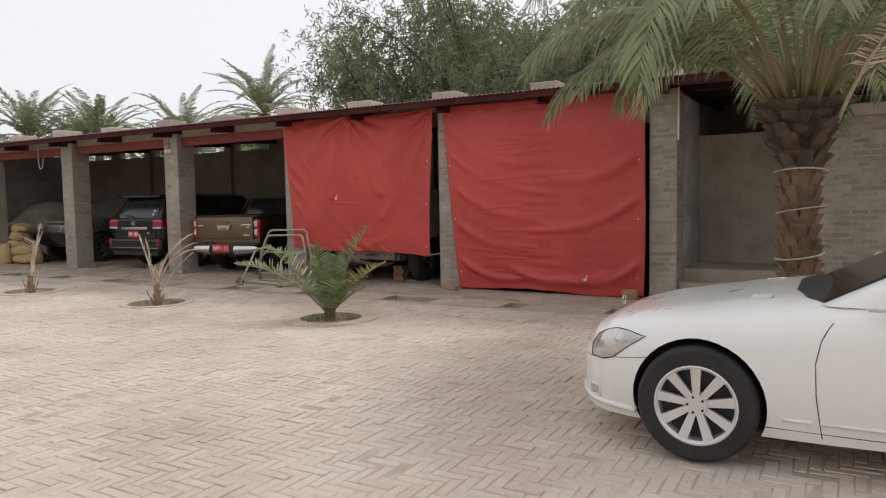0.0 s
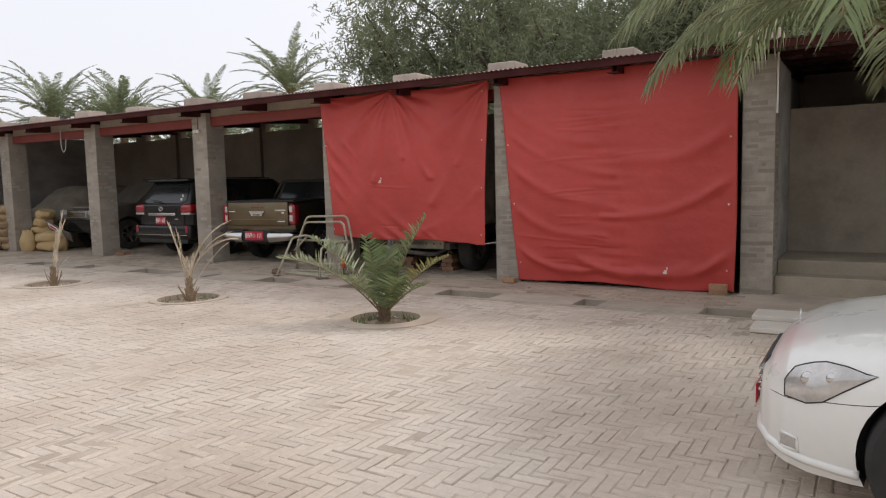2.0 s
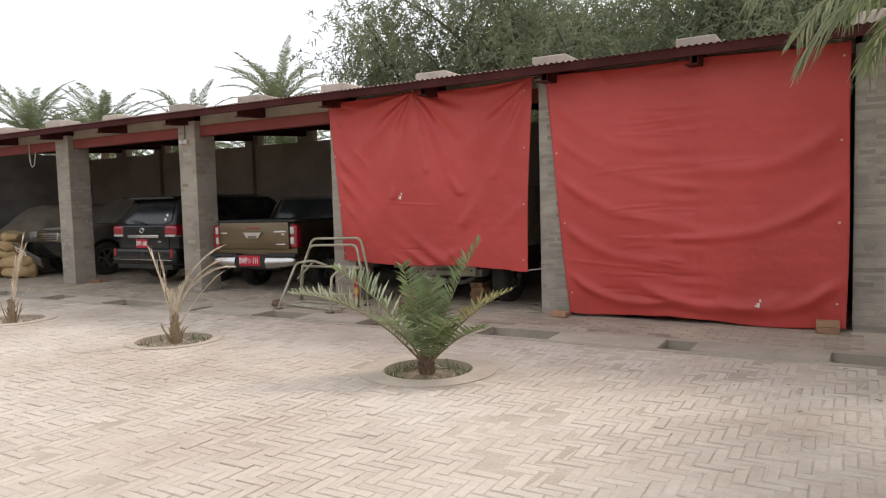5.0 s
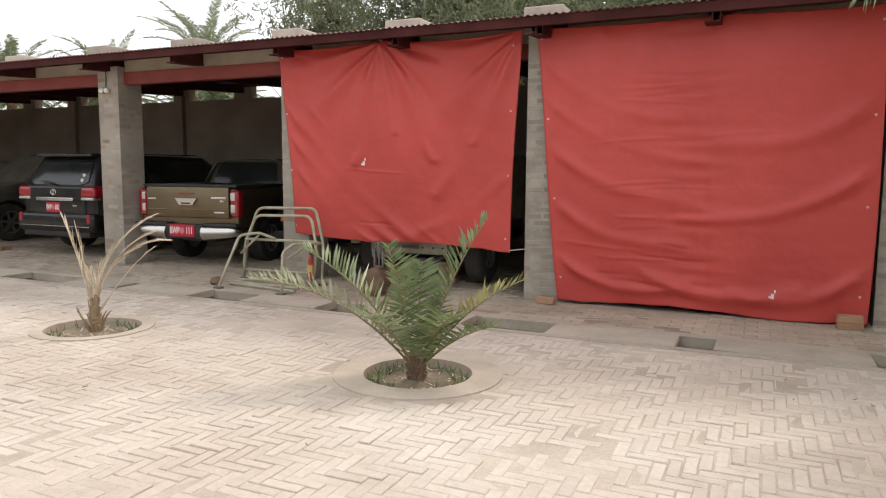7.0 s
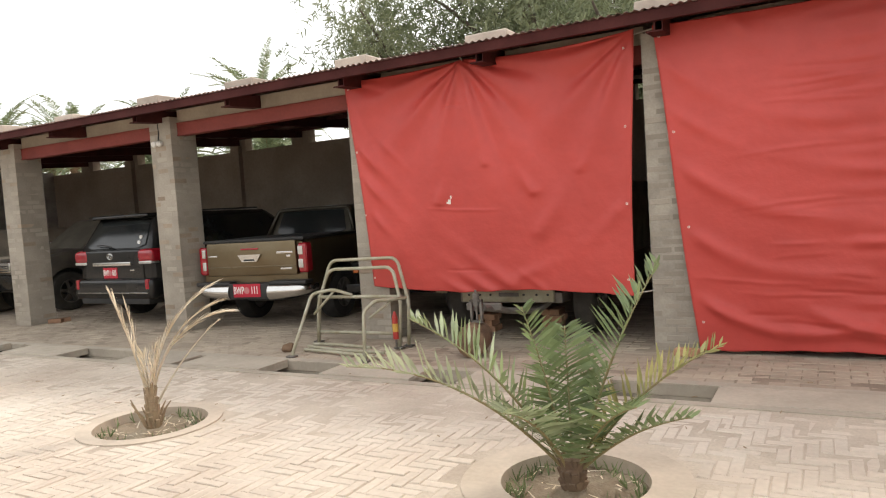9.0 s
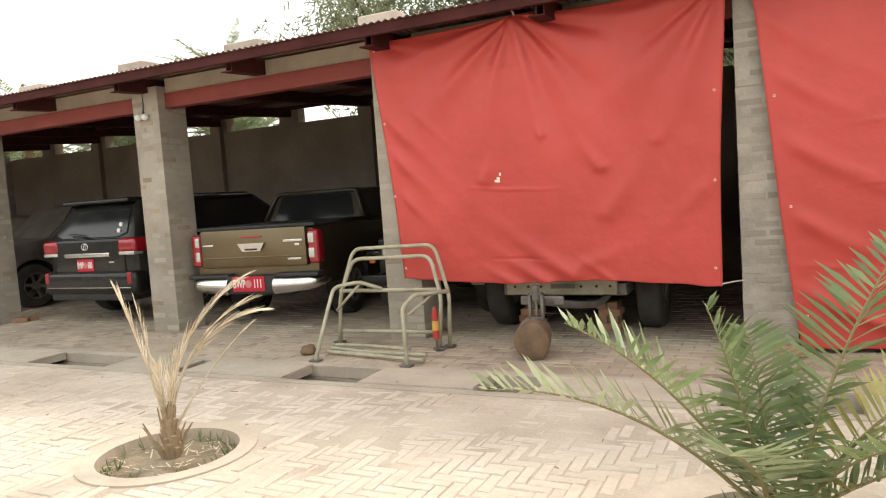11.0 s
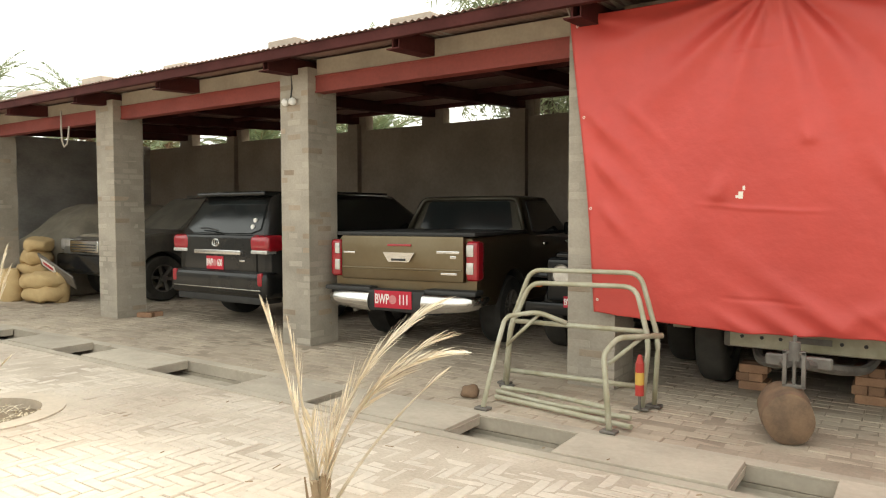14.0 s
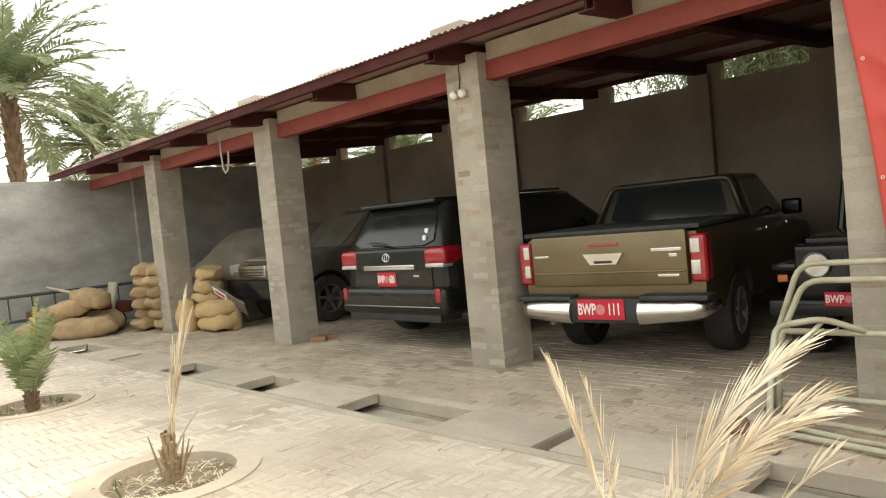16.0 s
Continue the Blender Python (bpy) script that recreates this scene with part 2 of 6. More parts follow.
def disc(bm, cx, cy, z, r0, r1, seg=48):
    """A flat ring (or a disc when r0 is 0)."""
    outer = [bm.verts.new((cx + r1 * math.cos(2 * math.pi * i / seg), cy + r1 * math.sin(2 * math.pi * i / seg), z)) for i in range(seg)]
    if r0 == 0:
        bm.faces.new(outer)
        return bm
    inner = [bm.verts.new((cx + r0 * math.cos(2 * math.pi * i / seg), cy + r0 * math.sin(2 * math.pi * i / seg), z)) for i in range(seg)]
    for i in range(seg):
        j = (i + 1) % seg
        bm.faces.new((outer[i], outer[j], inner[j], inner[i]))
    return bm


# ---------- plan ----------
FRONT, COL_D = 10.45, 0.45                # front faces of the columns and their depth
COLS = [("f", -2.56, -2.17), ("e", -6.12, -5.70), ("d", -9.58, -9.16), ("c", -13.05, -12.62), ("b", -16.79, -16.36), ("a", -20.52, -20.09)]
RAFTERS = [-0.6, -2.36, -4.13, -5.9, -7.65, -9.37, -11.12, -12.84, -14.72, -16.58, -18.45, -20.3, -22.1]
BACK_Y, END_X = 15.75, -23.6
EAVE_Y, EAVE_Z, ROOF_RISE = 9.97, 3.12, 0.055
DRAIN_Y0, DRAIN_Y1 = 8.75, 9.2
PITS = [(-20.5, -19.4), (-18.3, -18.1), (-16.6, -15.81), (-14.75, -14.2), (-13.03, -11.9), (-10.98, -10.85), (-9.68, -8.92), (-7.9, -7.44), (-6.2, -5.38), (-4.21, -3.91), (-2.72, -2.19)]
HOLES = [(-5.84, 7.1, 0.40, 0.62), (-9.25, 7.12, 0.42, 0.53), (-12.75, 7.2, 0.42, 0.58), (-16.25, 7.32, 0.42, 0.55), (-0.42, 7.3, 0.45, 0.65)]


def roof_z(y):
    return EAVE_Z + (y - EAVE_Y) * ROOF_RISE


# ---------- ground ----------
def ground_sheet():
    """One sheet to the horizon with the drain trench and planting holes left open near the walk."""
    bm = bmesh.new()
    far = 400
    X0, X1 = -20.7, -2.0
    # around the trench strip
    def quad(x0, x1, y0, y1, z=-0.007):
        vs = [bm.verts.new(p) for p in ((x0, y0, z), (x1, y0, z), (x1, y1, z), (x0, y1, z))]
        bm.faces.new(vs)
    quad(-far, far, DRAIN_Y1, far), quad(-far, far, -far, 6.4)
    quad(-far, X0, 6.4, DRAIN_Y1), quad(X1, far, 8.0, DRAIN_Y1)
    quad(X0, X1, 8.0, DRAIN_Y0)
    xs = X0
    for a, b in PITS:
        quad(xs, a, DRAIN_Y0, DRAIN_Y1)
        xs = b
    quad(xs, X1, DRAIN_Y0, DRAIN_Y1)
    # strip with the round holes
    holes = sorted(HOLES)
    xs = X0
    for cx, cy, r, _ in holes:
        a, b = cx - 0.7, cx + 0.7
        quad(xs, a, 6.4, 8.0)
        n = 48
        ring = [bm.verts.new((cx + r * math.cos(2 * math.pi * i / n), cy + r * math.sin(2 * math.pi * i / n), -0.007)) for i in range(n)]
        rim = []
        for i in range(n):
            c, s = math.cos(2 * math.pi * i / n), math.sin(2 * math.pi * i / n)
            k = min(((b if c > 0 else a) - cx) / c if abs(c) > 1e-6 else 9, ((8.0 if s > 0 else 6.4) - cy) / s if abs(s) > 1e-6 else 9)
            rim.append(bm.verts.new((cx + k * c, cy + k * s, -0.007)))
        for i in range(n):
            j = (i + 1) % n
            bm.faces.new((ring[i], ring[j], rim[j], rim[i]))
        for (qx, qy) in ((a, 6.4), (b, 6.4), (b, 8.0), (a, 8.0)):
            near = sorted(range(n), key=lambda i: (rim[i].co.x - qx) ** 2 + (rim[i].co.y - qy) ** 2)[:2]
            bm.faces.new((bm.verts.new((qx, qy, -0.007)), rim[near[0]], rim[near[1]]))
        xs = b
    quad(xs, far, 6.4, 8.0)
    return bm


ground = tagged(part("ground", ground_sheet(), M_BED), "sandy beige ground under brick paving of the yard", "ground", kind="structure")

# drain trench: one open channel with a stepped far side, running on under the cover slabs
bm = bmesh.new()
tx0, tx1 = -20.6, -2.1
box(bm, tx0, tx1, DRAIN_Y0 - 0.05, DRAIN_Y1 + 0.05, -0.5, -0.45)
box(bm, tx0 - 0.05, tx0, DRAIN_Y0 - 0.05, DRAIN_Y1 + 0.05, -0.5, -0.103)
box(bm, tx1, tx1 + 0.05, DRAIN_Y0 - 0.05, DRAIN_Y1 + 0.05, -0.5, -0.103)
box(bm, tx0, tx1, DRAIN_Y0 - 0.05, DRAIN_Y0, -0.45, -0.103)
box(bm, tx0, tx1, DRAIN_Y1, DRAIN_Y1 + 0.05, -0.45, -0.103)
box(bm, tx0, tx1, DRAIN_Y1 - 0.17, DRAIN_Y1 - 0.001, -0.449, -0.13)
tagged(part("drain_channel", bm, M_PITDARK), "open concrete drain channel under cover slabs", "drain channel", kind="structure")
rs = random.Random(8)


def drain_slab(x0, x1):
    k = rs.uniform(0.004, 0.022)
    ob = part("drain_cover_slab", boxbm((x0 - x1) / 2 + 0.006, (x1 - x0) / 2 - 0.006, -0.225 + 0.002, 0.225 - 0.004 * rs.random(), -0.085, 0, bev=0.006, seg=2), M_SLAB)
    ob.matrix_world = pose((x0 + x1) / 2, (DRAIN_Y0 + DRAIN_Y1) / 2, k, rs.uniform(-0.5, 0.5), rs.uniform(-0.4, 0.4), rs.uniform(-0.5, 0.5))
    tagged(ob, "pale grey concrete slab covering the drain", "drain cover", "drain covers")


xs = -24.0
for a, b in PITS + [(-1.0, -1.0)]:
    n = max(1, round((a - xs) / 1.3))
    for i in range(n):
        drain_slab(xs + (a - xs) * i / n, xs + (a - xs) * (i + 1) / n)
    xs = b
# loose pale lids lying over the drain edge
for x0, x1, y0, y1, z in ((-2.16, -1.25, 8.59, 9.02, 0.013), (-2.1, -1.2, 7.99, 8.4, 0.002)):
    tagged(part("loose_slab", boxbm(x0, x1, y0, y1, z, z + 0.05, bev=0.008), M_WHITE), "loose pale concrete slab lying beside the drain", "slab", "loose slabs")

# kerb strips of cement beside the drain
for y0, y1 in ((DRAIN_Y0 - 0.09, DRAIN_Y0 - 0.004), (DRAIN_Y1 + 0.004, DRAIN_Y1 + 0.12)):
    tagged(part("drain_edging", boxbm(-24.0, -1.0, y0, y1, -0.1, 0.004, bev=0.003), M_SLAB), "cement edging strip along the drain", "edging", kind="structure")

# planting holes
for cx, cy, r, ro in HOLES:
    hole = thing("planting_hole", pose(cx, cy, 0), "round cement-ringed planting hole in the brick paving", "planting hole", "planting holes")
    bm = disc(bmesh.new(), 0, 0, 0.004, r, ro)
    seg = 48
    top = [bm.verts.new((r * math.cos(2 * math.pi * i / seg), r * math.sin(2 * math.pi * i / seg), 0.004)) for i in range(seg)]
    low = [bm.verts.new((r * math.cos(2 * math.pi * i / seg), r * math.sin(2 * math.pi * i / seg), -0.16)) for i in range(seg)]
    out = [bm.verts.new((ro * math.cos(2 * math.pi * i / seg), ro * math.sin(2 * math.pi * i / seg), -0.05)) for i in range(seg)]
    rim = [bm.verts.new((ro * math.cos(2 * math.pi * i / seg), ro * math.sin(2 * math.pi * i / seg), 0.004)) for i in range(seg)]
    for i in range(seg):
        j = (i + 1) % seg
        bm.faces.new((top[i], top[j], low[j], low[i]))
        bm.faces.new((out[i], out[j], rim[j], rim[i]))
    bmesh.ops.remove_doubles(bm, verts=bm.verts, dist=0.0005)
    part("cement_ring", bm, M_CEMENT, hole)
    bm = bmesh.new()
    rings = []
    for k in range(7):
        rr = (r + 0.03) * k / 6
        rings.append([bm.verts.new((rr * math.cos(2 * math.pi * i / 32), rr * math.sin(2 * math.pi * i / 32), -0.075 + 0.03 * noise.noise(Vector((cx * 3 + rr * 5 * math.cos(i / 5), cy + rr * 5 * math.sin(i / 5), 0))) + (0.03 if k < 2 else 0))) for i in range(32)])
    for p, q in zip(rings, rings[1:]):
        for i in range(32):
            j = (i + 1) % 32
            bm.faces.new((p[i], p[j], q[j], q[i]))
    bmesh.ops.remove_doubles(bm, verts=bm.verts, dist=0.0005)
    part("soil", bm, M_SOIL, hole, "dry loose soil", smooth=True)

# ---------- carport structure ----------
def wall(name, bm, m, label):
    return tagged(part(name, bm, m), label, "wall", kind="structure")


bm = bmesh.new()
box(bm, END_X - 0.2, 1.6, BACK_Y, BACK_Y + 0.23, -0.05, 3.12)
box(bm, -2.5, 1.6, BACK_Y + 0.002, BACK_Y + 0.228, 3.121, 3.42)
wall("wall_back", bm, M_BACKWALL, "dark brown plastered rear wall of the carport")
for i, x in enumerate(RAFTERS[1:]):
    bm = boxbm(x - 0.24, x + 0.24, BACK_Y, BACK_Y + 0.23, 3.122, roof_z(BACK_Y) - 0.02)
    tagged(part("wall_pier", bm, M_BACKWALL), "short pier between vents at the top of the rear wall", "wall pier", "rear wall piers", "structure")
for _, a, b in COLS:
    bm = boxbm((a + b) / 2 - 0.12, (a + b) / 2 + 0.12, BACK_Y - 0.12, BACK_Y - 0.002, -0.05, roof_z(BACK_Y) - 0.2)
    tagged(part("rear_pilaster", bm, M_BACKWALL), "plastered pilaster on the rear wall", "pilaster", "rear pilasters", "structure")
wall("wall_end", boxbm(END_X - 0.23, END_X, 10.9, BACK_Y - 0.002, -0.05, 3.2), M_PLASTER, "grey plastered end wall inside the carport")
wall("wall_boundary", boxbm(END_X - 0.23, END_X, -14, 10.898, -0.05, 2.98), M_PLASTER, "grey cement-plastered boundary wall of the yard")
wall("wall_south", boxbm(END_X - 0.23, 22, -14.3, -14.002, -0.05, 3.0), M_PLASTER, "grey plastered wall closing the yard")
wall("wall_east", boxbm(22, 22.3, -14.3, 20, -0.05, 3.0), M_PLASTER, "grey plastered wall closing the yard")
tagged(part("rear_pilaster", boxbm(END_X, END_X + 0.12, 11.4, 11.75, -0.05, 3.0), M_PLASTER), "plastered pilaster on the end wall", "pilaster", kind="structure")
# recess beside the last column, with its steps
wall("wall_recess_side", boxbm(-2.56, -2.17, 10.905, 12.2, -0.05, 3.0), M_PLASTER, "light grey smooth plastered side wall of the recess")
wall("wall_recess", boxbm(-2.168, 3.5, 12.2, 12.43, -0.05, 2.48), M_RECESS, "grey plastered wall behind the steps")
wall("wall_carport_side", boxbm(-2.56, -2.33, 12.205, BACK_Y - 0.002, -0.05, 3.2), M_BACKWALL, "dark plastered side wall of the carport")
wall("wall_right", boxbm(1.6, 1.83, 12.44, BACK_Y + 0.2, -0.05, 3.2), M_BACKWALL, "dark plastered wall under the roof")
for name, y0, z0, z1 in (("step_lower", 10.6, -0.02, 0.235), ("step_upper", 10.93, 0.21, 0.41)):
    tagged(part(name, boxbm(-2.164, 3.4, y0, 12.196, z0, z1 - (0.002 if name == "step_lower" else 0), bev=0.012, seg=2), M_BAND), "plastered step up to the recess", "step", "steps", "structure")
bm = boxbm(-0.42, 3.4, 10.75, 11.2, 0.0, 2.5)
WALL_BRICK = tagged(part("wall_brick", bm, M_JOINT), "grey-washed brick wall beside the palm", "wall", kind="structure")
tagged(part("trim_capping", boxbm(-0.5, 3.45, 10.68, 11.26, 2.502, 2.66, bev=0.01), M_STUB), "pale cement capping on the brick wall", "capping", kind="structure")

# steel girders, bands, rafters, purlins, sheet roof
for (na, a0, a1), (nb, b0, b1) in zip(COLS, COLS[1:]):
    bm = bmesh.new()
    box(bm, b1 + 0.001, a0 - 0.001, 10.56, 10.70, 2.77, 2.785)
    box(bm, b1 + 0.001, a0 - 0.001, 10.57, 10.585, 2.785, 2.935)
    box(bm, b1 + 0.001, a0 - 0.001, 10.56, 10.70, 2.935, 2.95)
    tagged(part("girder", bm, M_REDSTEEL), "red-oxide painted steel girder between columns", "girder", "girders", "structure")
    tagged(part("wall_band", boxbm(b1 + 0.001, a0 - 0.001, 10.59, 10.80, 2.952, 3.13), M_BAND), "cement band above the girder", "cement band", "cement bands", "structure")
bm = bmesh.new()
box(bm, END_X, -20.53, 10.57, 10.70, 2.77, 2.95)
tagged(part("girder", bm, M_REDSTEEL), "red-oxide painted steel girder between columns", "girder", "girders", "structure")
tagged(part("wall_band", boxbm(END_X, -20.53, 10.59, 10.80, 2.952, 3.13), M_BAND), "cement band above the girder", "cement band", "cement bands", "structure")
for x in RAFTERS:
    bm = bmesh.new()
    y0, y1 = EAVE_Y + 0.06, BACK_Y - 0.004
    for (dx0, dx1, h0, h1) in ((-0.075, 0.075, -0.185, -0.172), (-0.008, 0.008, -0.172, -0.035), (-0.075, 0.075, -0.035, -0.02), (0.066, 0.075, -0.172, -0.035)):
        vs = [bm.verts.new((x + dx, y, roof_z(y) + h)) for y in (y0, y1) for dx, h in ((dx0, h0), (dx1, h0), (dx1, h1), (dx0, h1))]
        for f in ((0, 1, 2, 3), (4, 5, 6, 7), (0, 1, 5, 4), (1, 2, 6, 5), (2, 3, 7, 6), (3, 0, 4, 7)):
            bm.faces.new([vs[i] for i in f])
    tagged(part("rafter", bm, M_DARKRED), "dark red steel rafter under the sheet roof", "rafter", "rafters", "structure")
for k, y in enumerate((EAVE_Y + 0.02, 11.4, 12.8, 14.2, 15.5)):
    h = roof_z(y)
    bm = boxbm(-24.1, 1.7, y - 0.03, y + 0.03, h - 0.1 if k == 0 else h - 0.075, h - 0.005)
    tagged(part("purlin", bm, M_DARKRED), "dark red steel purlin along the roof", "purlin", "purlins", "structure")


def corrugated(x0, x1, y0, y1):
    verts, faces = [], []
    pitch, amp, k = 0.076, 0.009, 6
    n = int((x1 - x0) / pitch * k)
    for i in range(n + 1):
        x = x0 + (x1 - x0) * i / n
        h = amp * math.sin(2 * math.pi * i / k)
        for y in (y0, y1):
            verts += [(x, y, roof_z(y) + 0.008 + h), (x, y, roof_z(y) + 0.0095 + h)]
    for i in range(n):
        a = i * 4
        faces += [(a, a + 4, a + 6, a + 2), (a + 1, a + 3, a + 7, a + 5), (a, a + 1, a + 5, a + 4), (a + 2, a + 6, a + 7, a + 3)]
    return verts, faces


roof = raw("ceiling", *corrugated(-24.15, 1.75, EAVE_Y - 0.04, BACK_Y + 0.35), M_SHEET)
tagged(roof, "rusty corrugated metal sheet roof of the carport", "roof", kind="structure")
for x in RAFTERS[1:]:
    z = roof_z(10.4)
    w = random.uniform(0.2, 0.25)
    bm = boxbm(x - w, x + w, 10.28, 10.75, z + 0.016, z + random.uniform(0.13, 0.19), bev=0.012)
    tagged(part("roof_block", bm, M_STUB), "pale brick block weighing down the sheet roof", "block", "roof blocks")

# ---------- tarpaulins ----------
def tarp(name, tl, tr, bl, br, sags, folds, seed, label, y_front=10.36, seam=0.0, fans=()):
    """A hung sheet: corners, scalloped top between its ties, pulled folds; with thickness."""
    nx, nz = 130, 230
    verts, faces = [], []
    rc = random.Random(int(seed * 10))
    # short sharp creases where the sheet was folded for storage
    creases = [(rc.choice((0.3, 0.38, 0.42, rc.uniform(0.1, 0.9))), rc.uniform(0.08, 0.95), rc.uniform(0.06, 0.2), rc.uniform(0.004, 0.009) * rc.choice((1, 1, -1))) for _ in range(26 if seam else 3)]
    for j in range(nz + 1):
        v = j / nz
        for i in range(nx + 1):
            u = i / nx
            x = (tl[0] * (1 - u) + tr[0] * u) * (1 - v) + (bl[0] * (1 - u) + br[0] * u) * v
            z = (tl[1] * (1 - u) + tr[1] * u) * (1 - v) + (bl[1] * (1 - u) + br[1] * u) * v
            top = sum(d * max(0, 1 - ((u - c) / w) ** 2) for c, w, d in sags)
            z -= top * (1 - v) ** 2
            z += 0.018 * math.sin(u * 9 + seed) * v ** 3 + 0.012 * noise.noise(Vector((u * 14, seed, 0))) * v
            x += 0.03 * math.sin(v * 5 + seed) * (u - 0.5)
            d = 0.0
            for (u0, v0, u1, v1, w, a) in folds:
                dx, dz = u1 - u0, v1 - v0
                L = dx * dx + dz * dz
                s = max(0, min(1, ((u - u0) * dx + (v - v0) * dz) / L))
                bowed = 0.06 * math.sin(math.pi * s)
                q = math.hypot(u - u0 - s * dx, v - v0 - s * dz - bowed)
                d += 1.25 * a * math.exp(-(q / (0.75 * w)) ** 2) * (0.35 + 0.65 * (1 - s)) * min(1.0, 0.15 + s / 0.15)
            for (u0, v0, a, k, reach) in fans:
                px, pz = (u - u0) * 3.3, (v - v0) * 2.5
                q, th = math.hypot(px, pz), math.atan2(px, pz)
                d += a * min(1.0, q / 0.35) * math.exp(-(q / reach) ** 2) * math.sin(k * th + 3.0 * noise.noise(Vector((th * 2.2, q * 0.35, seed + u0))))
            d += 0.02 * noise.noise(Vector((u * 2.2, v * 2.0, seed))) + (0.0035 if seam else 0.001) * noise.noise(Vector((u * 5, v * 26, seed + 3)))
            d += 0.005 * noise.noise(Vector((u * 13, v * 11, seed + 5)))
            if seam:
                d += 0.0045 * math.sin(v * 120 + 4 * noise.noise(Vector((0, v * 9, 1)))) * math.exp(-((u - seam + 0.05) / 0.07) ** 2) + 0.012 * (1 / (1 + math.exp(-(u - seam) * 260)))
            for (cu, cv, cl, ca) in creases:
                if abs(u - cu) < cl:
                    e = (v - cv - 0.012 * math.sin((u - cu) * 9 + cv * 40)) / 0.006
                    d += ca * math.exp(-e * e) * (1 - ((u - cu) / cl) ** 2)
            d -= 0.05 * max(0.0, v - 0.86) / 0.14 * math.sin(u * 17 + seed) * 0.35 if seam else 0.0
            d *= min(1.0, 0.12 + u / 0.09, 0.12 + (1 - u) / 0.09)
            d += 0.035 * math.sin(math.pi * u) * math.sin(math.pi * v)
            verts.append((x, y_front - d, z))
    for j in range(nz):
        for i in range(nx):
            a = j * (nx + 1) + i
            faces.append((a, a + 1, a + nx + 2, a + nx + 1))
    ob = raw(name, verts, faces, M_TARP, smooth=True)
    sol = ob.modifiers.new("thickness", "SOLIDIFY")
    sol.thickness = 0.003
    return tagged(ob, label, "tarpaulin", "hung tarpaulins")


tarp_small = tarp("tarpaulin", (-9.52, 3.05), (-6.17, 3.07), (-9.3, 0.62), (-6.27, 0.56), [(0.22, 0.24, 0.015), (0.74, 0.26, 0.045)],
     [(0.0, 0.28, 0.58, 0.98, 0.034, 0.085), (0.02, 0.46, 0.50, 1.0, 0.03, 0.085), (0.04, 0.64, 0.40, 1.0, 0.024, 0.06), (0.12, 0.3, 0.7, 1.0, 0.02, 0.035), (0.46, 0.0, 0.68, 0.58, 0.026, 0.085), (0.46, 0.0, 0.33, 0.6, 0.026, 0.075), (0.46, 0.0, 0.52, 0.45, 0.018, 0.05), (1.0, 0.02, 0.70, 0.75, 0.04, 0.07), (1.0, 0.02, 0.84, 0.5, 0.022, 0.04), (1.0, 0.62, 0.6, 0.95, 0.035, 0.04)], 1.7,
     "red tarpaulin hung from the roof, ending at knee height", fans=((0.46, 0.0, 0.027, 13, 1.35), (1.0, 0.0, 0.022, 14, 1.2), (0.0, 0.0, 0.007, 10, 1.1)))
tarp_large = tarp("tarpaulin", (-6.0, 3.07), (-2.58, 3.05), (-5.68, 0.05), (-2.62, 0.02), [(0.3, 0.3, 0.02), (0.8, 0.2, 0.02)],
     [(0.0, 0.42, 0.5, 0.63, 0.03, 0.05), (1.0, 0.5, 0.45, 0.68, 0.03, 0.06), (0.0, 0.1, 0.42, 0.34, 0.03, 0.04), (0.02, 0.84, 0.45, 0.93, 0.025, 0.06), (1.0, 0.82, 0.6, 0.93, 0.03, 0.06), (0.0, 0.62, 0.45, 0.78, 0.03, 0.045), (1.0, 0.28, 0.55, 0.42, 0.04, 0.04), (0.2, 0.0, 0.45, 0.22, 0.03, 0.04), (0.0, 0.25, 0.5, 0.48, 0.025, 0.035), (0.3, 0.88, 0.8, 0.9, 0.03, 0.045)], 4.2,
     "large red tarpaulin hung to the ground and weighted with bricks", seam=0.53)
for tp, px, pz in ((tarp_small, -8.17, 1.57), (tarp_large, -3.46, 0.26)):
    bm = bmesh.new()
    for dx, dz, w, h in ((0, 0, 0.03, 0.05), (0.02, 0.05, 0.016, 0.03), (-0.025, -0.01, 0.02, 0.02)):
        box(bm, px + dx - w / 2, px + dx + w / 2, 10.235, 10.238, pz + dz - h / 2, pz + dz + h / 2)
    part("patch", bm, M_WHITE, tp, "small torn white sticker")
for tp, xa, za, xb, zb in ((tarp_small, -9.49, 2.95, -9.30, 0.75), (tarp_small, -6.21, 2.9, -6.27, 0.7), (tarp_large, -5.96, 2.95, -5.68, 0.3), (tarp_large, -2.62, 2.9, -2.66, 0.3)):
    for k in range(4):
        ex, ez = xa + (xb - xa) * k / 3, za + (zb - za) * k / 3
        sx = 0.04 if tp is tarp_small and xa < -8 or tp is tarp_large and xa < -4 else -0.04
        part("eyelet", pipe(bmesh.new(), [(ex + sx + 0.009 * math.cos(a * math.pi / 5), 10.315, ez + 0.009 * math.sin(a * math.pi / 5)) for a in range(11)], 0.003, 5), M_WHITE, tp)

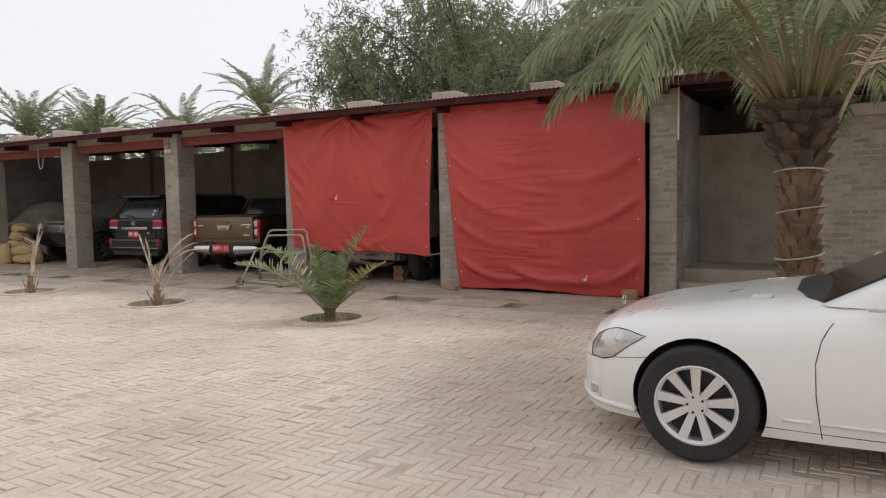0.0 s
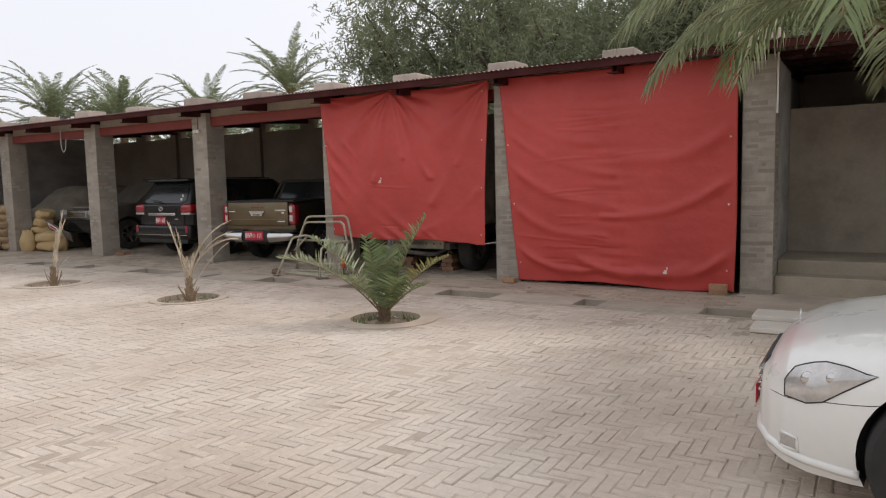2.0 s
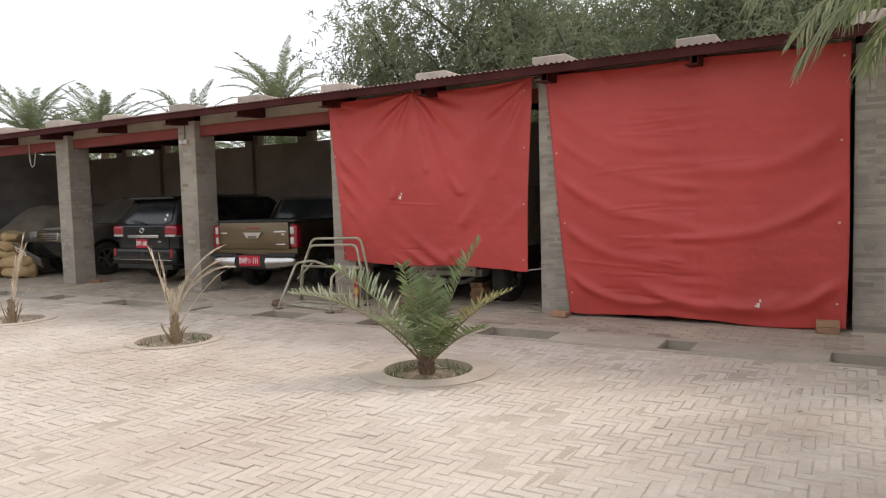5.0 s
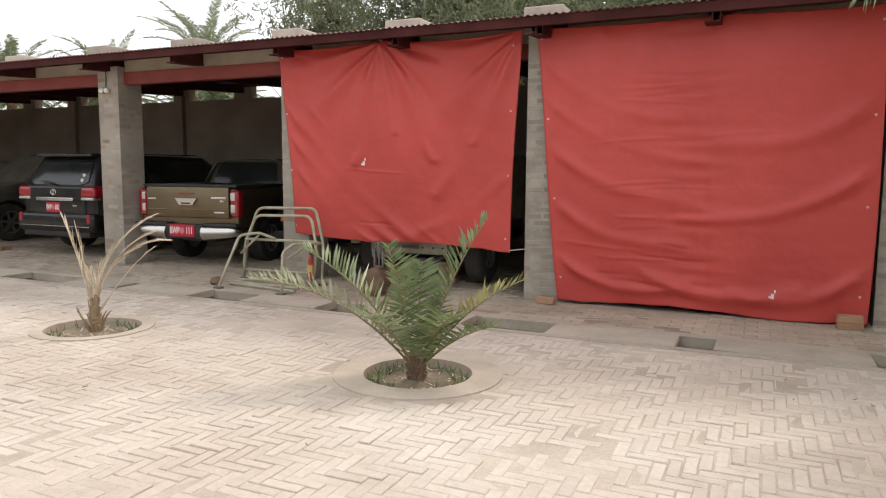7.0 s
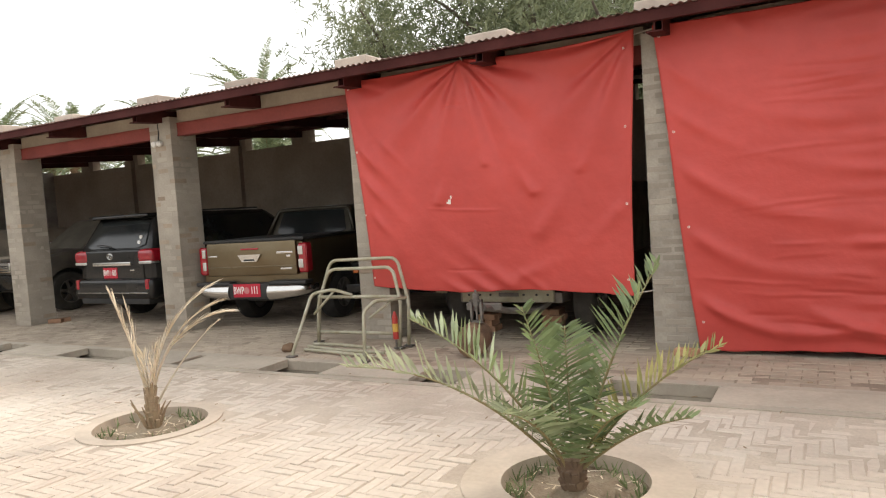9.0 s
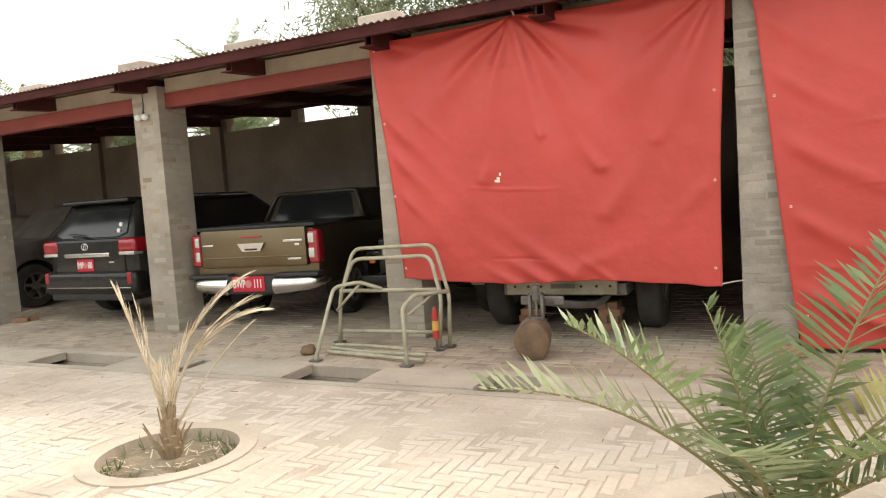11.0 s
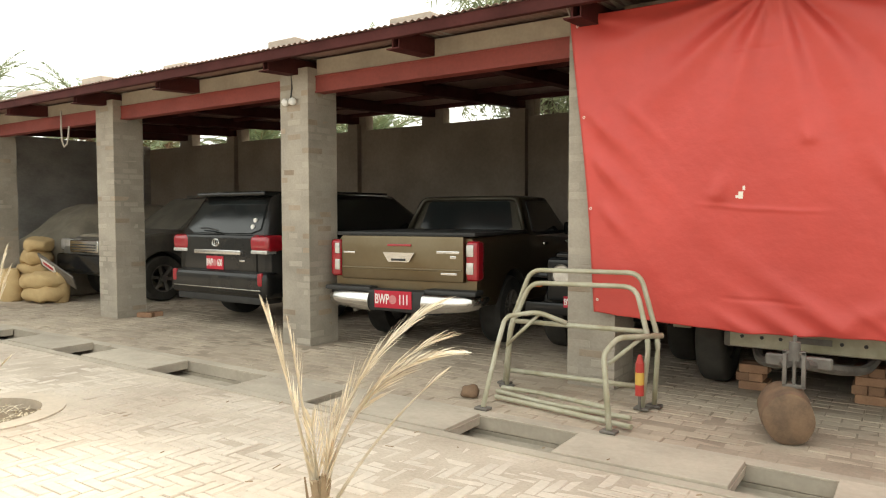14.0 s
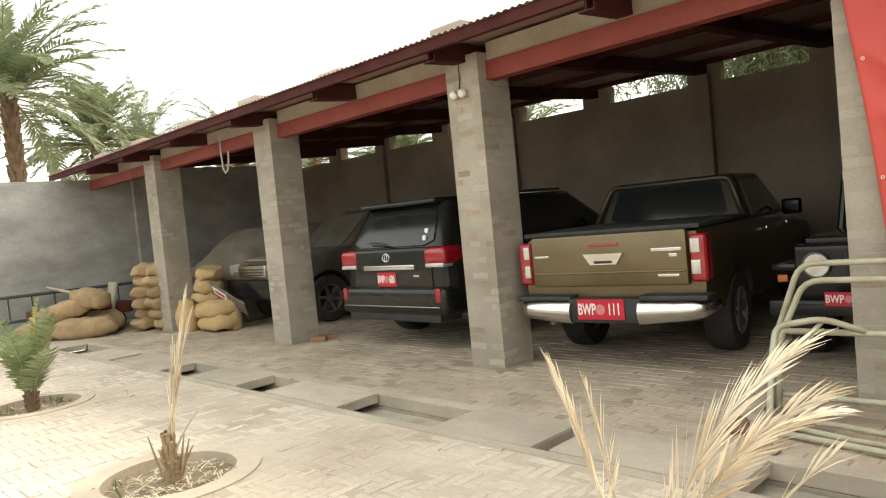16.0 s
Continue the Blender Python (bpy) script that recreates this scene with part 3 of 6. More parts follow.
# ---------- vehicles: materials and helpers ----------
M_WHITEPAINT = mat("white_car_paint", (0.80, 0.79, 0.745), 0.3, vary=0.04, scale=2, fine=30, bump=0, coat=0.6)
M_BRONZE = mat("bronze_car_paint", (0.15, 0.112, 0.064), 0.36, metal=0.85, vary=0.15, scale=2.5, fine=30, bump=0.02, coat=0.15, col2=(0.175, 0.138, 0.085))
# the pickup's bronze darkened for its cab: roof shade put into the colour
M_BRONZESHADE = mat("shaded_bronze_paint", (0.055, 0.046, 0.03), 0.4, metal=0.4, vary=0.2, scale=2.5, fine=30, bump=0.02, coat=0.2)
M_BLACKPAINT = mat("black_car_paint", (0.012, 0.012, 0.013), 0.16, vary=0.3, scale=3, fine=30, bump=0, coat=0.0, col2=(0.02, 0.019, 0.017), spec=0.35)
M_DUSTPAINT = mat("dusty_dark_paint", (0.055, 0.055, 0.05), 0.5, vary=0.3, scale=2, fine=20, bump=0.1, col2=(0.15, 0.13, 0.105))
M_DUST = mat("thick_dust", (0.30, 0.26, 0.2), 0.95, vary=0.25, scale=3, fine=30, bump=0.3, col2=(0.22, 0.19, 0.145))
M_RUBBER = mat("tyre_rubber", (0.032, 0.03, 0.028), 0.85, vary=0.3, scale=6, fine=60, bump=0.4)
M_DUSTRUBBER = mat("dusty_tyre_rubber", (0.055, 0.05, 0.043), 0.9, vary=0.3, scale=6, fine=60, bump=0.4)
M_ALLOY = mat("silver_alloy", (0.72, 0.70, 0.67), 0.38, metal=0.45, vary=0.1, scale=8, fine=60, bump=0.05)
M_CHROME = mat("chrome", (0.62, 0.61, 0.59), 0.19, metal=1.0, vary=0.05, scale=8, fine=60, bump=0)
M_BLACKPLASTIC = mat("black_plastic", (0.032, 0.031, 0.03), 0.6, vary=0.3, scale=5, fine=60, bump=0.15)
M_DARKVOID = mat("wheel_well", (0.05, 0.046, 0.042), 0.9, vary=0.3, bump=0.2)
M_REDLENS = mat("red_lamp_lens", (0.34, 0.01, 0.02), 0.18, vary=0.15, scale=20, fine=120, bump=0, coat=0.6)
M_CLEARLENS = mat("clear_lamp_lens", (0.62, 0.60, 0.57), 0.16, metal=0.4, vary=0.25, scale=14, fine=80, bump=0.2, coat=0.7)
M_ORANGE = mat("orange_lamp_lens", (0.6, 0.16, 0.04), 0.25, vary=0.1, bump=0)
M_PLATERED = mat("red_number_plate", (0.50, 0.012, 0.035), 0.45, vary=0.08, scale=10, fine=50, bump=0)
M_BADGE = mat("plate_badge", (0.6, 0.22, 0.22), 0.5, vary=0.2, scale=60, fine=150, bump=0)
M_PLATEWHITE = mat("plate_white", (0.8, 0.78, 0.74), 0.5, vary=0.05, bump=0)
M_GLASS = mat("tinted_window_glass", (0.018, 0.021, 0.021), 0.06, vary=0.2, scale=2, fine=20, bump=0, coat=0.0, spec=0.5)
M_GLASSDUST = mat("dusty_window_glass", (0.16, 0.145, 0.115), 0.75, vary=0.25, scale=3, fine=25, bump=0.05)
M_PALEGREEN = mat("pale_green_metal_paint", (0.46, 0.43, 0.32), 0.55, vary=0.2, scale=5, fine=45, bump=0.15, col2=(0.3, 0.28, 0.19))
M_GREYSTEEL = mat("dull_grey_steel", (0.2, 0.18, 0.16), 0.6, metal=0.4, vary=0.3, scale=8, fine=50, bump=0.3)


def finish(ob, angle=32):
    ob.data.shade_smooth()
    ob.data.set_sharp_from_angle(angle=radians(angle))
    return ob


def loft(stations, profile, steps=5):
    """A closed body through mirrored half sections. stations: rows of (y, w, zb, zs, zt); profile: rows of (part of w, base 0/1/2, part towards the next level)."""
    rows = []
    S = [np.array(s, float) for s in stations]
    for i in range(len(S) - 1):
        p0, p1, p2, p3 = S[max(i - 1, 0)], S[i], S[i + 1], S[min(i + 2, len(S) - 1)]
        for k in range(steps):
            t = k / steps
            m1, m2 = (p2 - p0) * 0.35, (p3 - p1) * 0.35
            h = (2 * t**3 - 3 * t**2 + 1) * p1 + (t**3 - 2 * t**2 + t) * m1 + (-2 * t**3 + 3 * t**2) * p2 + (t**3 - t**2) * m2
            h[0] = p1[0] + (p2[0] - p1[0]) * t
            rows.append(h)
    rows.append(S[-1])
    bm = bmesh.new()
    rings = []
    for y, w, zb, zs, zt in rows:
        half = []
        for fx, level, f in profile:
            z = (zb + (zs - zb) * f) if level == 0 else (zs + (zt - zs) * f)
            half.append((fx * w, z))
        ring = half + [(-x, z) for x, z in reversed(half) if x > 1e-6]
        rings.append([bm.verts.new((x, y, z)) for x, z in ring])
    n = len(rings[0])
    for a, b in zip(rings, rings[1:]):
        for j in range(n):
            bm.faces.new((a[j], a[(j + 1) % n], b[(j + 1) % n], b[j]))
    bm.faces.new(rings[0]), bm.faces.new(list(reversed(rings[-1])))
    return bm


ROUND = [(0, 0, 0), (0.7, 0, 0), (0.93, 0, 0.04), (0.985, 0, 0.3), (1, 0, 0.62), (0.992, 0, 0.92), (0.965, 1, 0.2), (0.90, 1, 0.58), (0.78, 1, 0.86), (0.5, 1, 0.98), (0, 1, 1)]
BOXY = [(0, 0, 0), (0.8, 0, 0), (0.96, 0, 0.05), (0.99, 0, 0.3), (1, 0, 0.7), (0.995, 0, 1), (0.985, 1, 0.35), (0.97, 1, 0.75), (0.93, 1, 0.95), (0.6, 1, 1), (0, 1, 1)]


def arches(ob, centres, r, w):
    """Cuts the wheel arches out of a body."""
    ob.data.materials.append(M_DARKVOID)
    tri = bmesh.new()
    tri.from_mesh(ob.data)
    bmesh.ops.triangulate(tri, faces=tri.faces)
    tri.to_mesh(ob.data)
    tri.free()
    for y, z in centres:
        bm = bmesh.new()
        for s in (-1, 1):
            bmesh.ops.create_cone(bm, cap_ends=True, segments=40, radius1=r, radius2=r, depth=0.42, matrix=Matrix.Translation((s * (w - 0.05), y, z)) @ Euler((0, radians(90), 0)).to_matrix().to_4x4())
        me = bpy.data.meshes.new("cutter")
        bm.to_mesh(me)
        bm.free()
        me.materials.append(M_DARKVOID)
        c = new("cutter", me)
        c.parent = ob.parent
        mod = ob.modifiers.new("arch", "BOOLEAN")
        mod.operation, mod.object, mod.solver, mod.material_mode = "DIFFERENCE", c, "EXACT", "TRANSFER"
        bpy.context.view_layer.update()
        made = bpy.data.meshes.new_from_object(ob.evaluated_get(bpy.context.evaluated_depsgraph_get()))
        ob.modifiers.remove(mod)
        ob.data = made
        bpy.data.objects.remove(c)
    return finish(ob)


def wheel(parent, x, y, r, w, side, spokes=9, tyre=None, rim_r=0.66, dull=False, name="wheel"):
    """A wheel with its axle along x; side -1 or 1 is where its outer face looks."""
    hub = part(name, rod(bmesh.new(), (-w * 0.3 * side, 0, 0), (w * 0.2 * side, 0, 0), r * 0.2, seg=20), M_BLACKPLASTIC, parent)
    hub.location = (x, y, r)
    bm = bmesh.new()
    prof = [(rim_r, -0.5), (rim_r + 0.04, -0.52), (0.93, -0.5), (0.985, -0.4), (1, -0.2), (1, 0.2), (0.985, 0.4), (0.93, 0.5), (rim_r + 0.04, 0.52), (rim_r, 0.5), (rim_r - 0.03, 0)]
    n = 48
    rings = [[bm.verts.new((p[1] * w, p[0] * r * math.cos(2 * math.pi * i / n), p[0] * r * math.sin(2 * math.pi * i / n))) for p in prof] for i in range(n)]
    for i in range(n):
        a, b = rings[i], rings[(i + 1) % n]
        for j in range(len(prof)):
            k = (j + 1) % len(prof)
            bm.faces.new((a[j], b[j], b[k], a[k]))
    finish(part("tyre", bm, tyre or M_RUBBER, hub), 45)
    bm = bmesh.new()
    o = side * w * 0.5
    R = rim_r * r
    prof = [(R, o * 1.0), (R * 0.96, o * 1.02), (R * 0.90, o * 0.9), (R * 0.88, -o * 0.6), (R * 0.95, -o * 0.8), (R * 0.99, -o * 0.6)]
    rings = [[bm.verts.new((p[1], p[0] * math.cos(2 * math.pi * i / n), p[0] * math.sin(2 * math.pi * i / n))) for p in prof] for i in range(n)]
    for i in range(n):
        a, b = rings[i], rings[(i + 1) % n]
        for j in range(len(prof)):
            k = (j + 1) % len(prof)
            bm.faces.new((a[j], b[j], b[k], a[k]))
    for s in range(spokes):
        an = 2 * math.pi * s / spokes + 0.17
        ca, sa = math.cos(an), math.sin(an)
        def P(rr, t, d):
            return bm.verts.new((d, rr * ca - t * sa, rr * sa + t * ca))
        for f0, f1, w0, w1, d0, d1 in ((0.22, 0.94, 0.085, 0.125, o * 0.8, o * 0.96),):
            vs = [P(R * f0, -R * w0, d0), P(R * f0, R * w0, d0), P(R * f1, R * w1, d1), P(R * f1, -R * w1, d1)]
            vb = [P(R * f0, -R * w0, d0 - o * 0.25), P(R * f0, R * w0, d0 - o * 0.25), P(R * f1, R * w1, d1 - o * 0.25), P(R * f1, -R * w1, d1 - o * 0.25)]
            bm.faces.new(vs), bm.faces.new(vb)
            for i in range(4):
                j = (i + 1) % 4
                bm.faces.new((vs[i], vs[j], vb[j], vb[i]))
    rod(bm, (o * 0.5, 0, 0), (o * 0.9, 0, 0), R * 0.3, R * 0.26, seg=24)
    finish(part("rim", bm, M_GREYSTEEL if dull else M_ALLOY, hub, "ten-spoke silver alloy rim" if not dull else "dull dusty steel rim"))
    if not dull:
        for s in range(5):
            bm = bmesh.new()
            an = 2 * math.pi * s / 5
            rod(bm, (o * 0.86, R * 0.2 * math.cos(an), R * 0.2 * math.sin(an)), (o * 0.915, R * 0.2 * math.cos(an), R * 0.2 * math.sin(an)), R * 0.035, seg=8)
            part("wheel_bolt", bm, M_BLACKPLASTIC, hub)
        # added black back plate that stands in for the shade behind the spokes
        part("brake_disc", rod(bmesh.new(), (o * 0.3, 0, 0), (o * 0.4, 0, 0), R * 0.865, seg=40), M_BLACKPLASTIC, hub)
    return hub


def panel(name, c, parent, material, t=0.006, margin=(0.06, 0.06, 0.06, 0.06), label="", bev=0.03):
    """A pane on the quad c (bottom left, bottom right, top right, top left, seen from outside), inset by parts of its size."""
    a, b, cc, d = [Vector(p) for p in c]
    def at(u, v):
        return (a * (1 - u) + b * u) * (1 - v) + (d * (1 - u) + cc * u) * v
    l, r, lo, hi = margin
    nrm = (b - a).cross(d - a).normalized()
    pts = []
    k = bev
    for (u, v, du, dv) in ((l, lo, 1, 1), (1 - r, lo, -1, 1), (1 - r, 1 - hi, -1, -1), (l, 1 - hi, 1, -1)):
        first, second = (u, v + dv * k), (u + du * k, v)
        pts += [first, second] if (du == dv) else [second, first]
    bm = bmesh.new()
    top = [bm.verts.new(at(u, v) + nrm * t) for u, v in pts]
    low = [bm.verts.new(at(u, v) - nrm * 0.01) for u, v in pts]
    bm.faces.new(top), bm.faces.new(list(reversed(low)))
    for i in range(8):
        j = (i + 1) % 8
        bm.faces.new((top[i], top[j], low[j], low[i]))
    return part(name, bm, material, parent, label)


def cabin(parent, base, top, material, bev=0.06, name="cabin"):
    """A greenhouse from its base and roof outlines (front, rear, half width, height); returns its side quads."""
    (bf, br, bw, bz), (tf, tr, tw, tz) = base, top
    B = [Vector((-bw, br, bz)), Vector((bw, br, bz)), Vector((bw * 0.94, bf, bz)), Vector((-bw * 0.94, bf, bz))]
    T = [Vector((-tw, tr, tz)), Vector((tw, tr, tz)), Vector((tw * 0.96, tf, tz)), Vector((-tw * 0.96, tf, tz))]
    bm = bmesh.new()
    vb, vt = [bm.verts.new(p) for p in B], [bm.verts.new(p) for p in T]
    bm.faces.new(vb), bm.faces.new(vt)
    for i in range(4):
        j = (i + 1) % 4
        bm.faces.new((vb[i], vb[j], vt[j], vt[i]))
    bmesh.ops.bevel(bm, geom=[e for e in bm.edges if not (e.verts[0] in vb and e.verts[1] in vb)], offset=bev, segments=4, affect="EDGES", profile=0.6)
    ob = finish(part(name, bm, material, parent), 40)
    return {"rear": (B[0], B[1], T[1], T[0]), "right": (B[1], B[2], T[2], T[1]), "front": (B[2], B[3], T[3], T[2]), "left": (B[3], B[0], T[0], T[3])}


def lettering(text, size, parent, m, material, name="plate_number"):
    cu = bpy.data.curves.new(name, "FONT")
    cu.body, cu.size, cu.align_x, cu.align_y, cu.extrude = text, size, "CENTER", "CENTER", 0.0015
    cu.offset = size * 0.018
    cu.resolution_u = 3
    tmp = new("tmp", cu)
    bpy.context.view_layer.update()
    me = bpy.data.meshes.new_from_object(tmp.evaluated_get(bpy.context.evaluated_depsgraph_get()))
    bpy.data.objects.remove(tmp)
    me.materials.clear()
    me.materials.append(material)
    ob = new(name, me)
    ob.parent = parent
    ob.matrix_local = m
    return ob


def plate(parent, m, left, right, w, h):
    """A red number plate with a round badge between its letters and digits; it looks along its own z."""
    bm = boxbm(-w / 2, w / 2, -h / 2, h / 2, -0.006, 0, bev=0.004)
    pl = part("number_plate", bm, M_PLATERED, parent, "red number plate with white characters")
    pl.matrix_local = m
    k = h * 0.78
    a = lettering(left, k, pl, Matrix.Translation((-w * 0.29, -0.002, 0.002)) @ Matrix.Diagonal((min(1, w * 0.36 / (k * 1.95)), 1, 1, 1)), M_PLATEWHITE)
    lettering(right, k, pl, Matrix.Translation((w * 0.29, -0.002, 0.002)) @ Matrix.Diagonal((min(1, w * 0.33 / (k * 1.75)), 1, 1, 1)), M_PLATEWHITE)
    bm = bmesh.new()
    bmesh.ops.create_circle(bm, cap_ends=True, segments=24, radius=h * 0.26, matrix=Matrix.Translation((0.0, 0, 0.003)))
    part("badge", bm, M_BADGE, pl)
    return pl


def strip(name, x0, x1, y0, y1, z0, z1, material, parent, bev=0.008, label="", seg=2):
    return finish(part(name, boxbm(x0, x1, y0, y1, z0, z1, bev=bev, seg=seg), material, parent, label))


REARWARD = Euler((radians(90), 0, 0)).to_matrix().to_4x4()           # plates that look to local -y
FORWARD = Euler((radians(90), 0, radians(180))).to_matrix().to_4x4()  # to local +y


# ---------- white saloon ----------
def snapped(body, pts, lift):
    """Points laid on the nearest surface of a body, lifted off it a little."""
    out = []
    for p in pts:
        ok, co, nrm, _ = body.closest_point_on_mesh(Vector(p))
        out.append(co + nrm * lift)
    return out


def dense(pts, n=4):
    pts = [Vector(p) for p in pts]
    return [a.lerp(b, k / n) for a, b in zip(pts, pts[1:]) for k in range(n)] + [pts[-1]]


def seam_line(name, body, pts, r, material, parent, lift=0.0, n=5):
    return part(name, pipe(bmesh.new(), snapped(body, dense(pts, n), lift), r, 6), material, parent, smooth=True)


def fitted_lens(body, rim, lift, rings=5):
    """A lens that follows the body's skin inside an outline."""
    rim = dense(rim + rim[:1], 3)[:-1]
    mid = sum(rim, Vector()) / len(rim)
    bm = bmesh.new()
    loops = []
    for k in range(rings):
        f = 1 - k / rings
        loops.append([bm.verts.new(p) for p in snapped(body, [mid.lerp(q, f) for q in rim], 0.002 + lift * (1 - f * f))])
    n = len(rim)
    for a, b in zip(loops, loops[1:]):
        for q in range(n):
            bm.faces.new((a[q], a[(q + 1) % n], b[(q + 1) % n], b[q]))
    c = bm.verts.new(snapped(body, [mid], 0.002 + lift)[0])
    for q in range(n):
        bm.faces.new((loops[-1][q], loops[-1][(q + 1) % n], c))
    return bm


def white_saloon(m):
    car = thing("saloon_car", m, "white polished saloon car parked on the brick paving", "car")
    st = [(0.0, 0.28, 0.26, 0.40, 0.50), (-0.03, 0.46, 0.20, 0.45, 0.575), (-0.09, 0.62, 0.175, 0.51, 0.655), (-0.17, 0.735, 0.165, 0.56, 0.715), (-0.28, 0.82, 0.16, 0.605, 0.758), (-0.45, 0.88, 0.16, 0.65, 0.80), (-0.7, 0.912, 0.16, 0.69, 0.842), (-1.05, 0.925, 0.16, 0.73, 0.898),
          (-1.35, 0.932, 0.16, 0.77, 0.93), (-1.75, 0.935, 0.165, 0.81, 0.95), (-2.1, 0.935, 0.17, 0.83, 0.945), (-3.0, 0.935, 0.17, 0.86, 0.95), (-3.9, 0.935, 0.18, 0.89, 0.97), (-4.4, 0.92, 0.2, 0.90, 1.0), (-4.9, 0.86, 0.24, 0.87, 0.97), (-5.04, 0.78, 0.32, 0.77, 0.89)]
    body = part("body", loft(st, ROUND), M_WHITEPAINT, car, smooth=True)
    arches(body, [(-0.81, 0.335), (-3.84, 0.335)], 0.362, 0.93)
    bpy.context.view_layer.update()
    q = cabin(car, (-1.40, -4.45, 0.86, 0.90), (-2.35, -3.65, 0.63, 1.38), M_WHITEPAINT, 0.09)
    panel("windscreen", q["front"], car, M_GLASS, 0.012, (0.035, 0.035, 0.0, 0.07))
    panel("rear_window", q["rear"], car, M_GLASS, 0.012)
    for side in ("left", "right"):
        panel("side_window", q[side], car, M_GLASS, 0.012, (0.12, 0.12, 0.06, 0.14), "tinted side windows with chrome line")
    part("cowl", fitted_lens(body, [(-0.80, -1.47, 0.93), (-0.62, -1.34, 0.95), (-0.3, -1.27, 0.95), (0.3, -1.27, 0.95), (0.62, -1.34, 0.95), (0.80, -1.47, 0.93), (0.6, -1.6, 0.95), (0.0, -1.55, 0.95), (-0.6, -1.6, 0.95)], 0.004), M_BLACKPLASTIC, car, "black cowl under the windscreen", smooth=True)
    seam_line("bumper_lip", body, [(-0.90, -0.47, 0.215), (-0.80, -0.26, 0.235), (-0.65, -0.1, 0.25), (-0.4, -0.02, 0.26), (0.4, -0.02, 0.26), (0.65, -0.1, 0.25), (0.80, -0.26, 0.235), (0.90, -0.47, 0.215)], 0.022, M_WHITEPAINT, car)
    for s in (-1, 1):
        for y in (-0.81, -3.84):
            wheel(car, s * 0.815, y, 0.328, 0.25, s, 9, rim_r=0.685)
        rim = [(s * 0.73, -0.145, 0.515), (s * 0.70, -0.15, 0.585), (s * 0.69, -0.2, 0.645), (s * 0.77, -0.32, 0.71), (s * 0.83, -0.40, 0.716), (s * 0.895, -0.515, 0.692), (s * 0.86, -0.40, 0.60), (s * 0.83, -0.32, 0.535), (s * 0.80, -0.25, 0.512)]
        lamp = part("headlamp", fitted_lens(body, rim, 0.016), M_CLEARLENS, car, "swept clear headlamp", smooth=True)
        part("lamp_seal", pipe(bmesh.new(), snapped(body, dense(rim + rim[:1], 3), 0.002), 0.0035, 6), M_BLACKPLASTIC, lamp, smooth=True)
        for x, y, z, r in ((0.79, -0.25, 0.62, 0.036), (0.83, -0.35, 0.64, 0.03)):
            c = snapped(body, [(s * x, y, z)], 0.004)[0]
            bm = bmesh.new()
            bmesh.ops.create_uvsphere(bm, u_segments=16, v_segments=10, radius=r, matrix=Matrix.Translation(c) @ Matrix.Diagonal((0.55, 0.8, 1, 1)))
            finish(part("reflector", bm, M_CHROME, lamp), 60)
        fog = [(s * 0.69, -0.13, 0.335), (s * 0.77, -0.215, 0.335), (s * 0.77, -0.215, 0.27), (s * 0.69, -0.13, 0.265)]
        hole = part("fog_lamp", fitted_lens(body, fog, 0.004, 3), M_CLEARLENS, car, "small fog lamp in a white surround", smooth=True)
        part("fog_surround", pipe(bmesh.new(), snapped(body, dense(fog + fog[:1], 3), 0.003), 0.007, 6), M_WHITEPAINT, hole, smooth=True)
        # panel gaps, sill, mouldings
        seam_line("bumper_gap", body, [(s * 0.60, -0.08, 0.50), (s * 0.74, -0.17, 0.508), (s * 0.84, -0.32, 0.535), (s * 0.91, -0.53, 0.562)], 0.002, M_BLACKPLASTIC, car)
        seam_line("door_gap", body, [(s * 0.93, -1.43, 0.20), (s * 0.935, -1.40, 0.45), (s * 0.935, -1.395, 0.62), (s * 0.93, -1.42, 0.74), (s * 0.9, -1.47, 0.84)], 0.0028, M_BLACKPLASTIC, car)
        seam_line("door_gap", body, [(s * 0.93, -2.62, 0.22), (s * 0.935, -2.6, 0.6), (s * 0.92, -2.66, 0.86)], 0.0028, M_BLACKPLASTIC, car)
        seam_line("sill_gap", body, [(s * 0.93, -1.16, 0.228), (s * 0.93, -3.4, 0.235)], 0.0025, M_BLACKPLASTIC, car)
        seam_line("side_moulding", body, [(s * 0.93, -1.24, 0.295), (s * 0.93, -1.385, 0.295)], 0.012, M_WHITEPAINT, car)
        seam_line("side_moulding", body, [(s * 0.93, -1.42, 0.295), (s * 0.93, -2.58, 0.30)], 0.012, M_WHITEPAINT, car)
        strip("waist_trim", s * 0.89 - 0.006, s * 0.89 + 0.006, -4.1, -1.62, 0.895, 0.912, M_CHROME, car, 0.004)
        strip("door_handle", s * 0.94 - 0.014, s * 0.94 + 0.014, -2.5, -2.3, 0.77, 0.80, M_CHROME, car, 0.008)
        mir = bmesh.new()
        box(mir, s * 1.0 - 0.1, s * 1.0 + 0.1, -1.83, -1.70, 0.94, 1.06, bev=0.04, seg=3)
        finish(part("wing_mirror", mir, M_WHITEPAINT, car), 60)
        grid = [(s * 0.45, -1.04, 0.9), (s * 0.58, -1.06, 0.9), (s * 0.58, -1.17, 0.9), (s * 0.45, -1.15, 0.9)]
        vent = part("bonnet_vent", fitted_lens(body, grid, 0.0, 2), M_BLACKPLASTIC, car, smooth=True)
        for i in range(7):
            x = s * (0.456 + i * 0.0196)
            part("vent_slat", pipe(bmesh.new(), snapped(body, dense([(x, -1.045, 0.9), (x, -1.16, 0.9)], 3), 0.002), 0.0042, 5), M_WHITEPAINT, vent)
    grille = strip("grille", -0.34, 0.34, -0.2, -0.02, 0.40, 0.60, M_BLACKPLASTIC, car, 0.04)
